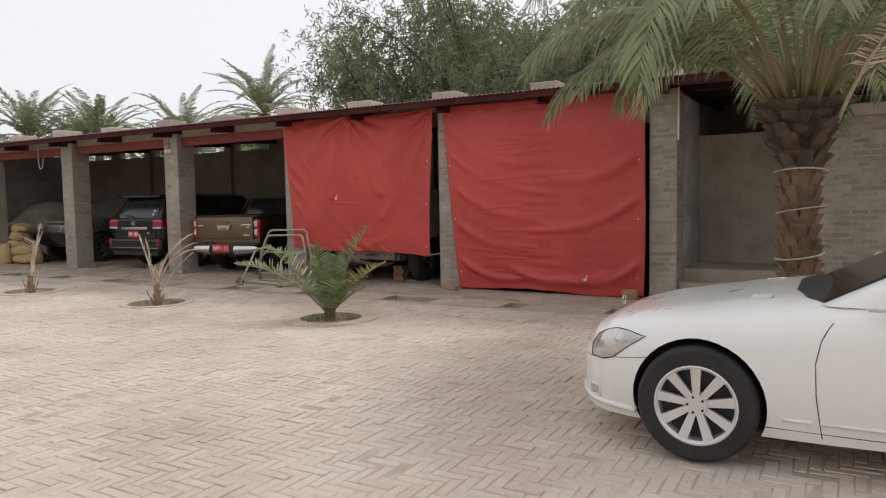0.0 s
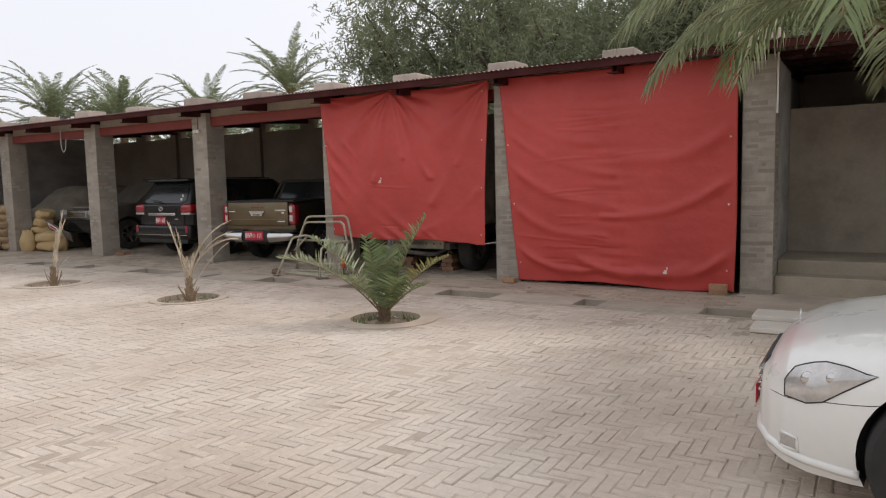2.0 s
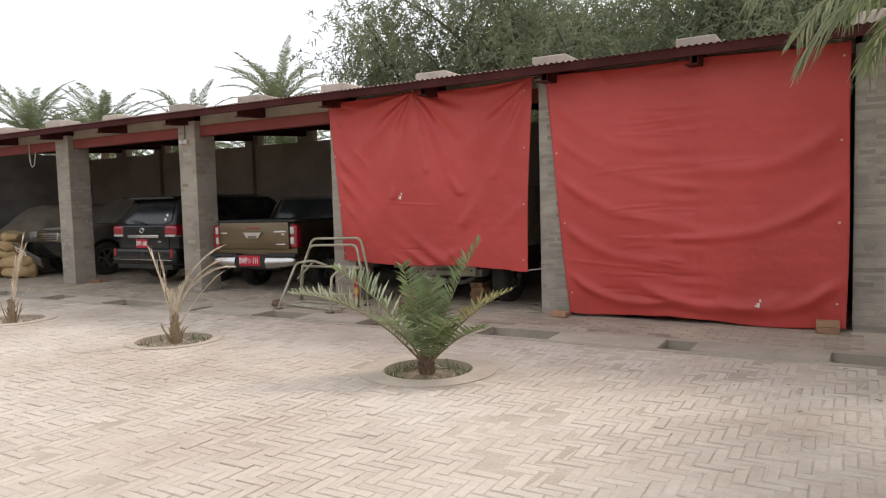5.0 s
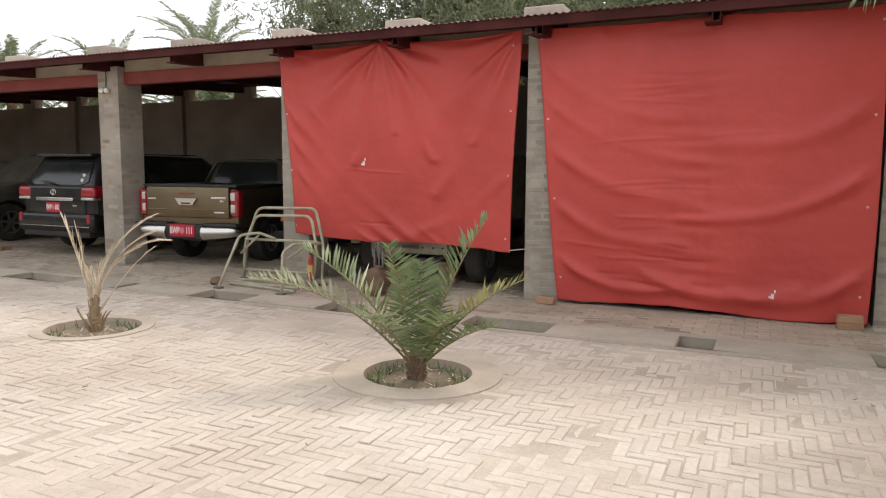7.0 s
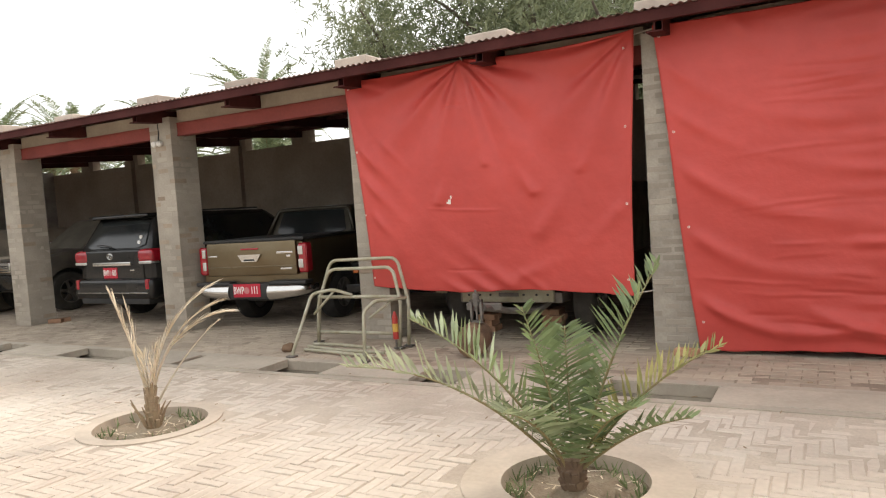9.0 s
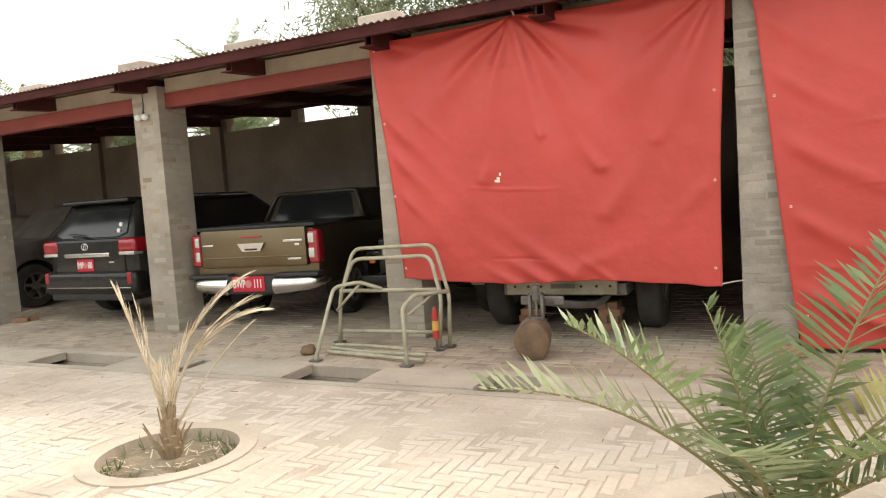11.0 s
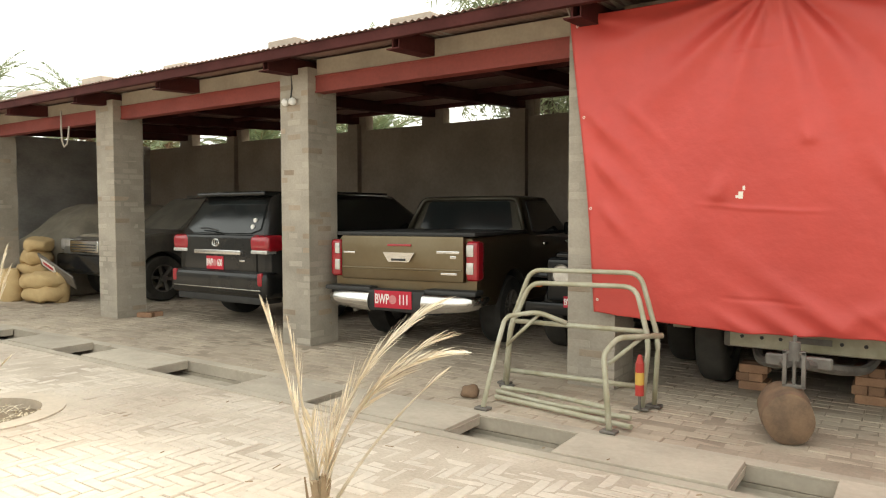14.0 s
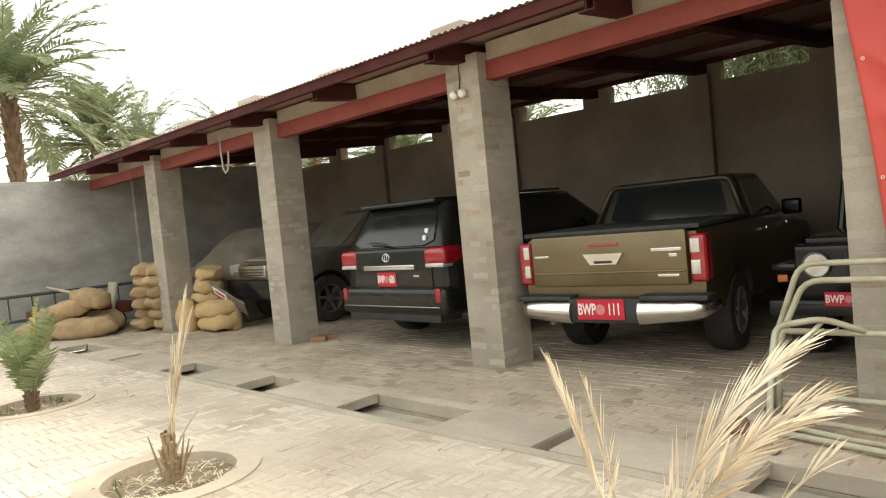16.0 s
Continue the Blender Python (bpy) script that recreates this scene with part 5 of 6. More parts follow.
# ---------- palms ----------
def frond_mesh(length, elev, droop, n, leaf, vee, seed, start=0.2, curl=0.25, sparse=0.0, width=0.016, side_bend=0.0, sweep=1.0):
    """Leaflets and midrib of one frond that grows along +y; elev in degrees at its foot, droop in degrees along its length."""
    rnd = random.Random(seed)
    pts, steps = [Vector((0, 0, 0))], 24
    yaw = 0.0
    for i in range(steps):
        a = radians(elev - droop * ((i + 0.5) / steps) ** 1.4)
        yaw += radians(side_bend) / steps
        pts.append(pts[-1] + Vector((math.sin(yaw) * math.cos(a), math.cos(yaw) * math.cos(a), math.sin(a))) * (length / steps))
    def at(s):
        k = min(s, 0.9999) * steps
        i = int(k)
        return pts[i].lerp(pts[i + 1], k - i), (pts[i + 1] - pts[i]).normalized()
    verts, faces = [], []
    for k in range(n):
        s = start + (1 - start) * (k + rnd.random() * 0.7) / n
        p, d = at(s)
        side = d.cross(Vector((0, 0, 1))).normalized()
        up = side.cross(d).normalized()
        shape = math.sin(math.pi * min(1, 0.22 + 0.72 * (s - start) / (1 - start))) ** 0.7
        for sg in (-1, 1):
            if rnd.random() < sparse:
                continue
            L = leaf * shape * rnd.uniform(0.8, 1.15)
            fwd = 0.55 + 0.75 * (s - start) / (1 - start)
            dr = (d * fwd * sweep + side * sg * rnd.uniform(0.8, 1.05) + up * (vee + rnd.uniform(-0.18, 0.18))).normalized()
            wv = dr.cross(up).normalized() * width * rnd.uniform(0.8, 1.2)
            wv = (wv + up * rnd.uniform(-0.6, 0.6) * width)
            m = p + dr * L * 0.5 + Vector((0, 0, -curl * L * 0.12))
            t = p + dr * L * 0.97 + Vector((0, 0, -curl * L * 0.5))
            b = len(verts)
            verts += [p - wv * 0.35, p + wv * 0.35, m - wv, m + wv, t]
            faces += [(b, b + 1, b + 3, b + 2), (b + 2, b + 3, b + 4)]
    return verts, faces, pts


def rib(bm, pts, r0, r1):
    return pipe(bm, pts[::2] if len(pts) > 12 else pts, r0, 6, r1)


def frond(parent, m, leafmat, ribmat, r0=0.012, **k):
    verts, faces, pts = frond_mesh(**k)
    ob = raw("frond", verts, faces, leafmat, parent)
    ob.matrix_local = m
    part("midrib", rib(bmesh.new(), pts, r0, r0 * 0.25), ribmat, ob, smooth=True)
    return ob


def stump_bark(parent, r0, r1, h, rows, around, seed, name="trunk", scale=1.0, lean=0.0, bark=None):
    """A trunk with a spiral of cut leaf bases."""
    rnd = random.Random(seed)
    bm = bmesh.new()
    pipe(bm, [(lean * (i / 6) ** 2, 0, h * i / 6) for i in range(7)], r0 * 0.92, 16, r1 * 0.92)
    for k in range(rows):
        for i in range(around):
            a = 2 * math.pi * (i + 0.5 * (k % 2)) / around + rnd.uniform(-0.12, 0.12)
            z = h * (k + rnd.uniform(0, 0.3)) / rows
            r = r0 + (r1 - r0) * z / h
            cx = lean * (z / h) ** 2
            u, t = Vector((math.cos(a), math.sin(a), 0)), Vector((-math.sin(a), math.cos(a), 0))
            w = math.pi * r / around * rnd.uniform(0.75, 1.05)
            hh = h / rows * rnd.uniform(0.75, 1.25)
            o = 0.035 * scale * rnd.uniform(0.5, 1.4)
            c = Vector((cx, 0, z))
            vs = [bm.verts.new(c + u * r * 0.88 - t * w), bm.verts.new(c + u * r * 0.88 + t * w), bm.verts.new(c + u * (r + o) + t * w * 0.7 + Vector((0, 0, hh))), bm.verts.new(c + u * (r + o) - t * w * 0.7 + Vector((0, 0, hh))),
                  bm.verts.new(c + u * r * 0.8 + t * w * 0.6 + Vector((0, 0, hh * 1.05))), bm.verts.new(c + u * r * 0.8 - t * w * 0.6 + Vector((0, 0, hh * 1.05)))]
            for f in ((0, 1, 2, 3), (3, 2, 4, 5), (1, 4, 2), (0, 3, 5)):
                bm.faces.new([vs[j] for j in f])
    return part(name, bm, bark or M_BARK, parent)


def weeds(x, y, r, n, seed, lo=0.5):
    rnd = random.Random(seed)
    verts, faces = [], []
    for _ in range(n):
        a, d = rnd.uniform(0, 6.28), r * math.sqrt(rnd.uniform(lo, 1))
        p = Vector((x + d * math.cos(a), y + d * math.sin(a), -0.075))
        for _ in range(4):
            t = p + Vector((rnd.uniform(-0.05, 0.05), rnd.uniform(-0.05, 0.05), rnd.uniform(0.03, 0.11)))
            w = Vector((rnd.uniform(-1, 1), rnd.uniform(-1, 1), 0)).normalized() * 0.008
            b = len(verts)
            verts += [p - w * 0.4, p + w * 0.4, p.lerp(t, 0.6) + w, t]
            faces.append((b, b + 1, b + 2, b + 3))
    tagged(raw("weeds", verts, faces, M_LEAF), "low green weeds growing in the planting hole", "weeds", kind="stuff")


def litter(x, y, r, n, seed):
    rnd = random.Random(seed)
    verts, faces = [], []
    for _ in range(n):
        a, d = rnd.uniform(0, 6.28), r * math.sqrt(rnd.random())
        p = Vector((x + d * math.cos(a), y + d * math.sin(a), -0.06 + rnd.uniform(0, 0.025)))
        t = Vector((rnd.uniform(-1, 1), rnd.uniform(-1, 1), rnd.uniform(-0.15, 0.25))).normalized() * rnd.uniform(0.03, 0.1)
        w = t.cross(Vector((0, 0, 1))).normalized() * 0.006
        b = len(verts)
        verts += [p - w, p + w, p + t + w * 0.5, p + t - w * 0.5]
        faces.append((b, b + 1, b + 2, b + 3))
    tagged(raw("leaf_litter", verts, faces, M_DRY), "dry straw-coloured leaf litter in the planting hole", "leaf litter", kind="stuff")


# young green palm: azimuth from +y towards -x
def young_palm(x, y, rows, s, seed, label):
    p = thing("young_palm", pose(x, y, -0.07), label, "palm", "young palms")
    stump_bark(p, 0.06 * s, 0.075 * s, 0.2 * s, 3, 9, seed, "stem", 0.5)
    for i, (az, el, dr, L, leaf) in enumerate(rows):
        frond(p, pose(0.03 * math.sin(radians(-az)), 0.03 * math.cos(radians(az)), 0.12 * s, 0, 0, az), M_LEAFYEL if i == 3 else M_LEAFDK if i % 3 == 0 else M_LEAF, M_RACHIS, 0.011, length=L * s, elev=el, droop=dr, n=34, leaf=leaf * s * 1.35, vee=0.35, seed=seed + i, start=0.16, curl=0.12, width=0.0108, sweep=0.36)
    return p


young_palm(-5.84, 7.08, [(121, 50, 48, 1.36, 0.27), (116, 62, 34, 1.2, 0.27), (-64, 74, 18, 1.2, 0.29), (-74, 56, 34, 1.02, 0.24), (85, 80, 10, 0.92, 0.24), (20, 76, 20, 0.8, 0.22), (165, 58, 40, 0.72, 0.22), (-125, 60, 40, 0.7, 0.2), (-100, 44, 30, 0.75, 0.16)], 1.0, 40, "young green date palm in a round planting hole")
young_palm(-16.25, 7.3, [(60, 74, 25, 0.95, 0.165), (-60, 76, 25, 1.0, 0.165), (170, 76, 30, 0.9, 0.155), (-10, 86, 8, 1.1, 0.165), (110, 70, 35, 0.85, 0.155), (-120, 74, 30, 0.9, 0.155), (25, 80, 15, 1.0, 0.165), (-160, 82, 12, 0.95, 0.16), (85, 62, 40, 0.8, 0.155), (-80, 64, 40, 0.8, 0.155)], 0.95, 70, "small green date palm in a round planting hole")


def dead_palm(x, y, rows, seed, label):
    p = thing("dead_palm", pose(x, y, -0.07), label, "palm", "dry palms")
    stump_bark(p, 0.052, 0.036, 0.34, 4, 7, seed, "stem", 0.3, bark=M_BARKDRY)
    for i, (az, el, dr, L, leaf, start, n, sp, vee) in enumerate(rows):
        frond(p, pose(0, 0, 0.14, 0, 0, az), M_DRY, M_DRY, 0.011, length=L, elev=el, droop=dr, n=n, leaf=leaf, vee=vee, seed=seed + i, start=start, curl=0.25, sparse=sp, width=0.0052, sweep=2.3)
    # stubs of older stalks
    bm = bmesh.new()
    rnd = random.Random(seed)
    for _ in range(7):
        a = rnd.uniform(0, 6.28)
        b = Vector((0.05 * math.cos(a), 0.05 * math.sin(a), 0.03))
        pipe(bm, [b, b + Vector((0.05 * math.cos(a), 0.05 * math.sin(a), 0.12)), b + Vector((0.10 * math.cos(a), 0.1 * math.sin(a), rnd.uniform(0.16, 0.3)))], 0.014, 5, 0.004)
    part("stalk_base", bm, M_BARKDRY, p)
    return p


dead_palm(-9.25, 7.14, [(137, 80, 8, 1.0, 0.26, 0.45, 34, 0.1, 0.2), (141, 83, 3, 0.9, 0.22, 0.6, 12, 0.2, 0.2), (-43, 86, 60, 1.16, 0.3, 0.2, 56, 0.05, 0.1), (-36, 84, 86, 1.08, 0.24, 0.45, 40, 0.1, 0.0), (-48, 83, 66, 1.06, 0.22, 0.6, 26, 0.15, 0.1), (-25, 86, 6, 0.5, 0.28, 0.2, 16, 0.1, 0.1), (-60, 84, 8, 0.55, 0.26, 0.25, 14, 0.1, 0.1), (100, 86, 4, 0.48, 0.22, 0.3, 10, 0.1, 0.1), (-55, 60, 20, 0.85, 0.2, 0.75, 6, 0.2, 0.1)], 90, "dead palm sapling with dry straw-coloured fronds")
dead_palm(-12.72, 7.2, [(-22, 82, 6, 1.12, 0.34, 0.12, 44, 0.05, 0.05), (-27, 81, 9, 0.98, 0.3, 0.15, 32, 0.1, 0.05), (-18, 85, 4, 0.8, 0.26, 0.15, 20, 0.1, 0.05), (-50, 66, 24, 0.42, 0.16, 0.3, 8, 0.2, 0.1)], 120, "dead palm sapling with one upright dry frond")


# tall palm over the saloon
def big_palm(x, y):
    p = thing("date_palm", pose(x, y, -0.06), "mature date palm with a scaly trunk and drooping dusty fronds", "palm")
    stump_bark(p, 0.16, 0.165, 1.95, 17, 8, 5, "trunk", 1.2)
    crown = stump_bark(p, 0.19, 0.32, 0.62, 5, 9, 6, "crown_base", 3.4, bark=M_BOOT)
    crown.location = (0, 0, 1.78)
    for k, z in enumerate((0.55, 0.98, 1.4, 1.75)):
        r = 0.205 + (0.02 if k == 3 else 0)
        part("rope", pipe(bmesh.new(), [(r * math.cos(a * math.pi / 12), r * math.sin(a * math.pi / 12), z + 0.035 * math.sin(a * math.pi / 12 + k)) for a in range(25)], 0.008, 6), M_ROPE, p, "pale rope tied round the trunk")
    rnd = random.Random(31)
    rows = []
    for i in range(24):      # outer fronds, arching over and hanging
        rows.append((i * 137.5, rnd.uniform(42, 62), rnd.uniform(95, 130), rnd.uniform(2.7, 3.4), 0.5))
    for i in range(26):      # inner rising fronds
        rows.append((i * 137.5 + 60, rnd.uniform(62, 84), rnd.uniform(55, 95), rnd.uniform(2.6, 3.3), 0.48))
    rows += [(68, 50, 100, 3.1, 0.5), (55, 56, 104, 3.2, 0.52), (88, 54, 108, 3.1, 0.5)]
    for i, (az, el, dr, L, leaf) in enumerate(rows):
        frond(p, pose(-0.2 * math.sin(radians(az)), 0.2 * math.cos(radians(az)), 2.25 + rnd.uniform(0, 0.25), 0, 0, az), M_LEAFDK if i % 3 else M_LEAF, M_RACHIS, 0.02, length=L, elev=el, droop=dr, n=60, leaf=leaf, vee=0.05, seed=200 + i, start=0.24, curl=1.1, width=0.012, side_bend=rnd.uniform(-18, 18))
    frond(p, pose(0.3, -0.2, 2.2, 0, 0, 205), M_DRY, M_DRY, 0.02, length=2.3, elev=45, droop=70, n=50, leaf=0.42, vee=0, seed=401, start=0.25, curl=0.6, width=0.011)
    return p


big_palm(-0.43, 7.3)
for i, (cx, cy, r, ro) in enumerate(HOLES):
    weeds(cx, cy, r * 0.95, (60, 36, 6, 30, 6)[i], 300 + i)
    litter(cx, cy, r * 0.9, (50, 90, 260, 60, 40)[i], 320 + i)


def far_palm(x, y, h, spread, seed, s=1.0):
    p = thing("date_palm", pose(x, y, 0), "tall date palm standing behind the yard wall", "palm", "palms behind the wall")
    stump_bark(p, 0.22, 0.2, h, int(h * 4), 8, seed, "trunk", 1.2)
    rnd = random.Random(seed)
    verts, faces = [], []
    ribs = bmesh.new()
    for i in range(60):
        az = i * 137.5
        el, dr = (rnd.uniform(45, 85), rnd.uniform(40, 85)) if i % 2 else (rnd.uniform(5, 45), rnd.uniform(40, 80))
        if i >= 48:
            el, dr = rnd.uniform(-40, 5), rnd.uniform(30, 50)
        v, f, pts = frond_mesh(length=spread * rnd.uniform(0.8, 1.1), elev=el, droop=dr, n=46, leaf=0.52 * s, vee=0.25, seed=seed * 50 + i, start=0.18, curl=0.4, width=0.026)
        m = Matrix.Translation((0, 0, h - 0.1 + rnd.uniform(0, 0.25))) @ Matrix.Rotation(radians(az), 4, "Z")
        b = len(verts)
        verts += [tuple(m @ Vector(q)) for q in v]
        faces += [tuple(b + j for j in q) for q in f]
        rib(ribs, [m @ q for q in pts], 0.025, 0.008)
    raw("crown", verts, faces, M_LEAFFAR, p)
    part("frond_ribs", ribs, M_RACHIS, p)
    return p


for i, (x, y, h, sp) in enumerate([(-42, 24.5, 5.3, 4.4), (-38.5, 26.5, 5.0, 4.4), (-36.5, 31, 5.2, 4.2), (-32.5, 34, 7.2, 4.4), (-30, 10.9, 5.9, 3.7), (-34.5, 14.6, 5.2, 3.0), (-46, 21, 6.0, 4.4), (-43.5, 28.5, 5.0, 4.2), (-34, 5.5, 6.0, 3.2), (-29, 24, 3.6, 2.8), (-24, 25, 3.4, 2.8)]):
    far_palm(x, y, h, sp, 11 + i)


# ---------- feathery trees behind the carport ----------
def feathery_tree(x, y, h, r, seed, label):
    t = thing("tree", pose(x, y, 0), label, "tree", "trees behind the carport")
    rnd = random.Random(seed)
    limbs = bmesh.new()
    pipe(limbs, [(0, 0, 0), (0.15, 0.1, h * 0.2), (0.1, -0.1, h * 0.38)], 0.26, 10, 0.18)
    tips = []
    for i in range(11):
        a = i * 2.4 + rnd.uniform(-0.4, 0.4)
        d = r * rnd.uniform(0.35, 0.85)
        top = Vector((d * math.cos(a), d * math.sin(a), h * rnd.uniform(0.5, 0.92)))
        base = Vector((0.1, -0.05, h * rnd.uniform(0.25, 0.38)))
        mid = base.lerp(top, 0.5) + Vector((rnd.uniform(-0.5, 0.5), rnd.uniform(-0.5, 0.5), rnd.uniform(0.2, 0.8)))
        pts = [base, base.lerp(mid, 0.5) + Vector((0, 0, 0.15)), mid, mid.lerp(top, 0.5) + Vector((0, 0, 0.1)), top]
        pipe(limbs, pts, 0.11, 7, 0.025)
        tips += [(mid, 1.3), (top, 1.3), (mid.lerp(top, 0.5), 1.3)]
        for _ in range(4):
            q = mid.lerp(top, rnd.uniform(0, 1))
            e = q + Vector((rnd.uniform(-1, 1), rnd.uniform(-1, 1), rnd.uniform(-0.3, 0.8))) * r * 0.32
            pipe(limbs, [q, q.lerp(e, 0.5) + Vector((0, 0, 0.12)), e], 0.035, 5, 0.01)
            tips.append((e, 1.1))
    part("limb_frame", limbs, M_WOOD, t, smooth=True)
    g = np.random.default_rng(seed)
    V, F = [], []
    for c, k in tips:
        for _ in range(24):
            s = Vector(c) + Vector(g.normal(0, 0.62 * k, 3).tolist())
            if s.z < h * 0.3:
                continue
            hang = Vector((g.normal(0, 0.5), g.normal(0, 0.5), -0.75)).normalized()
            L = g.uniform(0.5, 1.1)
            for j in range(16):
                q = s + hang * L * (j / 16) + Vector(g.normal(0, 0.05, 3).tolist())
                d = (hang * 0.6 + Vector(g.normal(0, 0.7, 3).tolist())).normalized() * g.uniform(0.1, 0.24)
                w = d.cross(Vector(g.normal(0, 1, 3).tolist())).normalized() * 0.022
                b = len(V)
                V += [q - w, q + w, q + d + w * 0.5, q + d - w * 0.5]
                F.append((b, b + 1, b + 2, b + 3))
    raw("crown", V, F, M_TREELEAF, t)
    return t


for i, (x, y, h, r) in enumerate([(-15.4, 23.5, 8.6, 3.7), (-11.0, 22.5, 9.6, 4.6), (-5.5, 23.5, 10.0, 4.8), (0.5, 22.5, 9.6, 4.6), (6.5, 23.5, 9.0, 4.6), (-12.0, 28, 9.5, 4.2), (-2.5, 28, 10.5, 5.0), (-7.5, 20.5, 6.5, 3.6), (-1.8, 19.8, 6.2, 3.4)]):
    feathery_tree(x, y, h, r, 500 + i, "tall feathery grey-green tree behind the carport")

# ---------- clutter in the bays ----------
M_JUTE = mat("jute_sacking", (0.40, 0.285, 0.165), 0.95, vary=0.25, scale=5, fine=45, bump=1.0, dist=0.012, col2=(0.3, 0.205, 0.11), per="object", spread=0.16)
M_PAPER = mat("brown_sack_cloth", (0.5, 0.36, 0.18), 0.9, vary=0.18, scale=5, fine=60, bump=0.4, col2=(0.42, 0.29, 0.14))
M_LOG = mat("log_end_grain", (0.2, 0.125, 0.075), 0.92, vary=0.35, scale=9, fine=70, bump=0.7, col2=(0.13, 0.085, 0.055))
M_EXTRED = mat("extinguisher_red", (0.5, 0.05, 0.04), 0.4, vary=0.2, bump=0)
M_EXTYEL = mat("extinguisher_label", (0.65, 0.4, 0.08), 0.5, vary=0.1, bump=0)
M_RUSTRED = mat("rusty_red_metal", (0.16, 0.04, 0.03), 0.75, vary=0.35, scale=5, fine=40, bump=0.4)
M_CAGE = mat("cream_green_tube_paint", (0.43, 0.41, 0.315), 0.5, vary=0.15, scale=7, fine=50, bump=0.1, col2=(0.33, 0.3, 0.2))
M_DARKMETAL = mat("dark_ladder_metal", (0.07, 0.075, 0.08), 0.7, vary=0.3, bump=0.2)
M_BRICKRED = mat("loose_brick", (0.40, 0.23, 0.14), 0.95, vary=0.25, scale=8, fine=60, bump=0.6, per="object")


def sack_mesh(L, W, H, seed, sag=0.25):
    bm = bmesh.new()
    bmesh.ops.create_uvsphere(bm, u_segments=28, v_segments=18, radius=1.0)
    off = Vector((seed * 3.1, 0, 0))
    for v in bm.verts:
        x, y, z = v.co
        def sq(a, p):
            return math.copysign(abs(a) ** p, a)
        x, y, z = sq(x, 0.62) * L / 2, sq(y, 0.68) * W / 2, sq(z, 0.75) * H / 2
        pinch = 1 - 0.25 * (abs(x) / (L / 2)) ** 4
        v.co = Vector((x, y * pinch, z * pinch + H / 2))
        v.co += Vector((noise.noise(v.co * 6 + off), noise.noise(v.co * 6 + off * 2), noise.noise(v.co * 5 - off))) * 0.05 + Vector((0, 0, 1)) * 0.012 * math.sin(v.co.x * 38 + 3 * noise.noise(v.co * 4 + off))
        v.co.z -= sag * H * 0.2 * (2 * v.co.x / L) ** 2
        v.co.z = max(v.co.z, 0.0)
    return bm


def sack(m, L, W, H, seed, label, material=M_JUTE, group="lying sacks"):
    ob = finish(part("sack", sack_mesh(L, W, H, seed), material), 70)
    ob.matrix_world = m
    return tagged(ob, label, "sack", group)


jl = "full brown jute sack lying on the floor"
sack(pose(-22.1, 9.0, 0, 0, 0, 50), 1.15, 0.5, 0.34, 1, jl)
sack(pose(-21.5, 9.5, 0, 0, 0, 55), 1.15, 0.5, 0.36, 2, jl)
sack(pose(-22.45, 9.5, 0, 0, 0, 30), 1.05, 0.5, 0.4, 3, jl)
sack(pose(-21.95, 9.95, 0, 0, 0, 20), 1.0, 0.5, 0.4, 4, jl)
sack(pose(-22.0, 9.35, 0.28, 0, -14, 55), 1.05, 0.5, 0.36, 5, "full brown jute sack lying across others")
sack(pose(-21.75, 9.72, 0.50, 0, 10, 20), 0.8, 0.48, 0.34, 7, "full brown jute sack on top of the pile")
for k in range(6):
    for j in range(2):
        sack(pose(-21.05 + 0.42 * j + random.uniform(-0.05, 0.05), 10.55 + random.uniform(-0.06, 0.06) + 0.1 * j, 0.19 * k, 0, 0, 90 + random.uniform(-14, 14)), 0.7, 0.42, 0.24, 10 + k * 2 + j, "small brown jute sack in a stack beside a column", group="stacked sacks")
for k in range(4):
    sack(pose(-21.5 + random.uniform(-0.05, 0.05), 10.8, 0.19 * k, 0, 0, 80 + random.uniform(-14, 14)), 0.7, 0.42, 0.24, 30 + k, "small brown jute sack in a stack beside a column", group="stacked sacks")
for k in range(2):
    sack(pose(-19.15, 10.85, 0.22 * k, 0, 0, 10 + 20 * k), 0.8, 0.5, 0.28, 40 + k, "tan cloth sack lying on its side", M_PAPER)
for k in range(3):
    sack(pose(-19.72 + 0.06 * k, 10.98, 0.4 + 0.2 * k, 0, 0, 10 - 20 * k), 0.62, 0.45, 0.26, 44 + k, "tan cloth sack stacked on others", M_PAPER)
for k in range(2):
    sack(pose(-19.72, 10.98, 0.2 * k, 0, 0, 5), 0.7, 0.5, 0.25, 48 + k, "tan cloth sack stacked on others", M_PAPER)


def standing_sack(x, y, h, w, rz, seed):
    bm = bmesh.new()
    rings = []
    for i in range(10):
        s = i / 9
        k = w / 2 * (0.9 + 0.22 * math.sin(math.pi * min(1, s * 1.25)) - 0.5 * max(0, s - 0.68))
        kk = k * (0.75 - 0.55 * max(0, s - 0.6))
        rings.append([bm.verts.new((k * math.cos(2 * math.pi * j / 20) * (1 + 0.05 * noise.noise(Vector((j, i * 0.6, seed)))), kk * math.sin(2 * math.pi * j / 20), h * s + (0.04 * math.sin(j * 1.9 + seed) if i == 9 else 0))) for j in range(20)])
    for a, b in zip(rings, rings[1:]):
        for j in range(20):
            bm.faces.new((a[j], a[(j + 1) % 20], b[(j + 1) % 20], b[j]))
    bm.faces.new(rings[0]), bm.faces.new(rings[-1])
    ob = finish(part("sack", bm, M_PAPER), 70)
    ob.matrix_world = pose(x, y, 0, 0, 0, rz)
    tagged(ob, "open tan sack standing upright beside a column", "sack", "standing sacks")


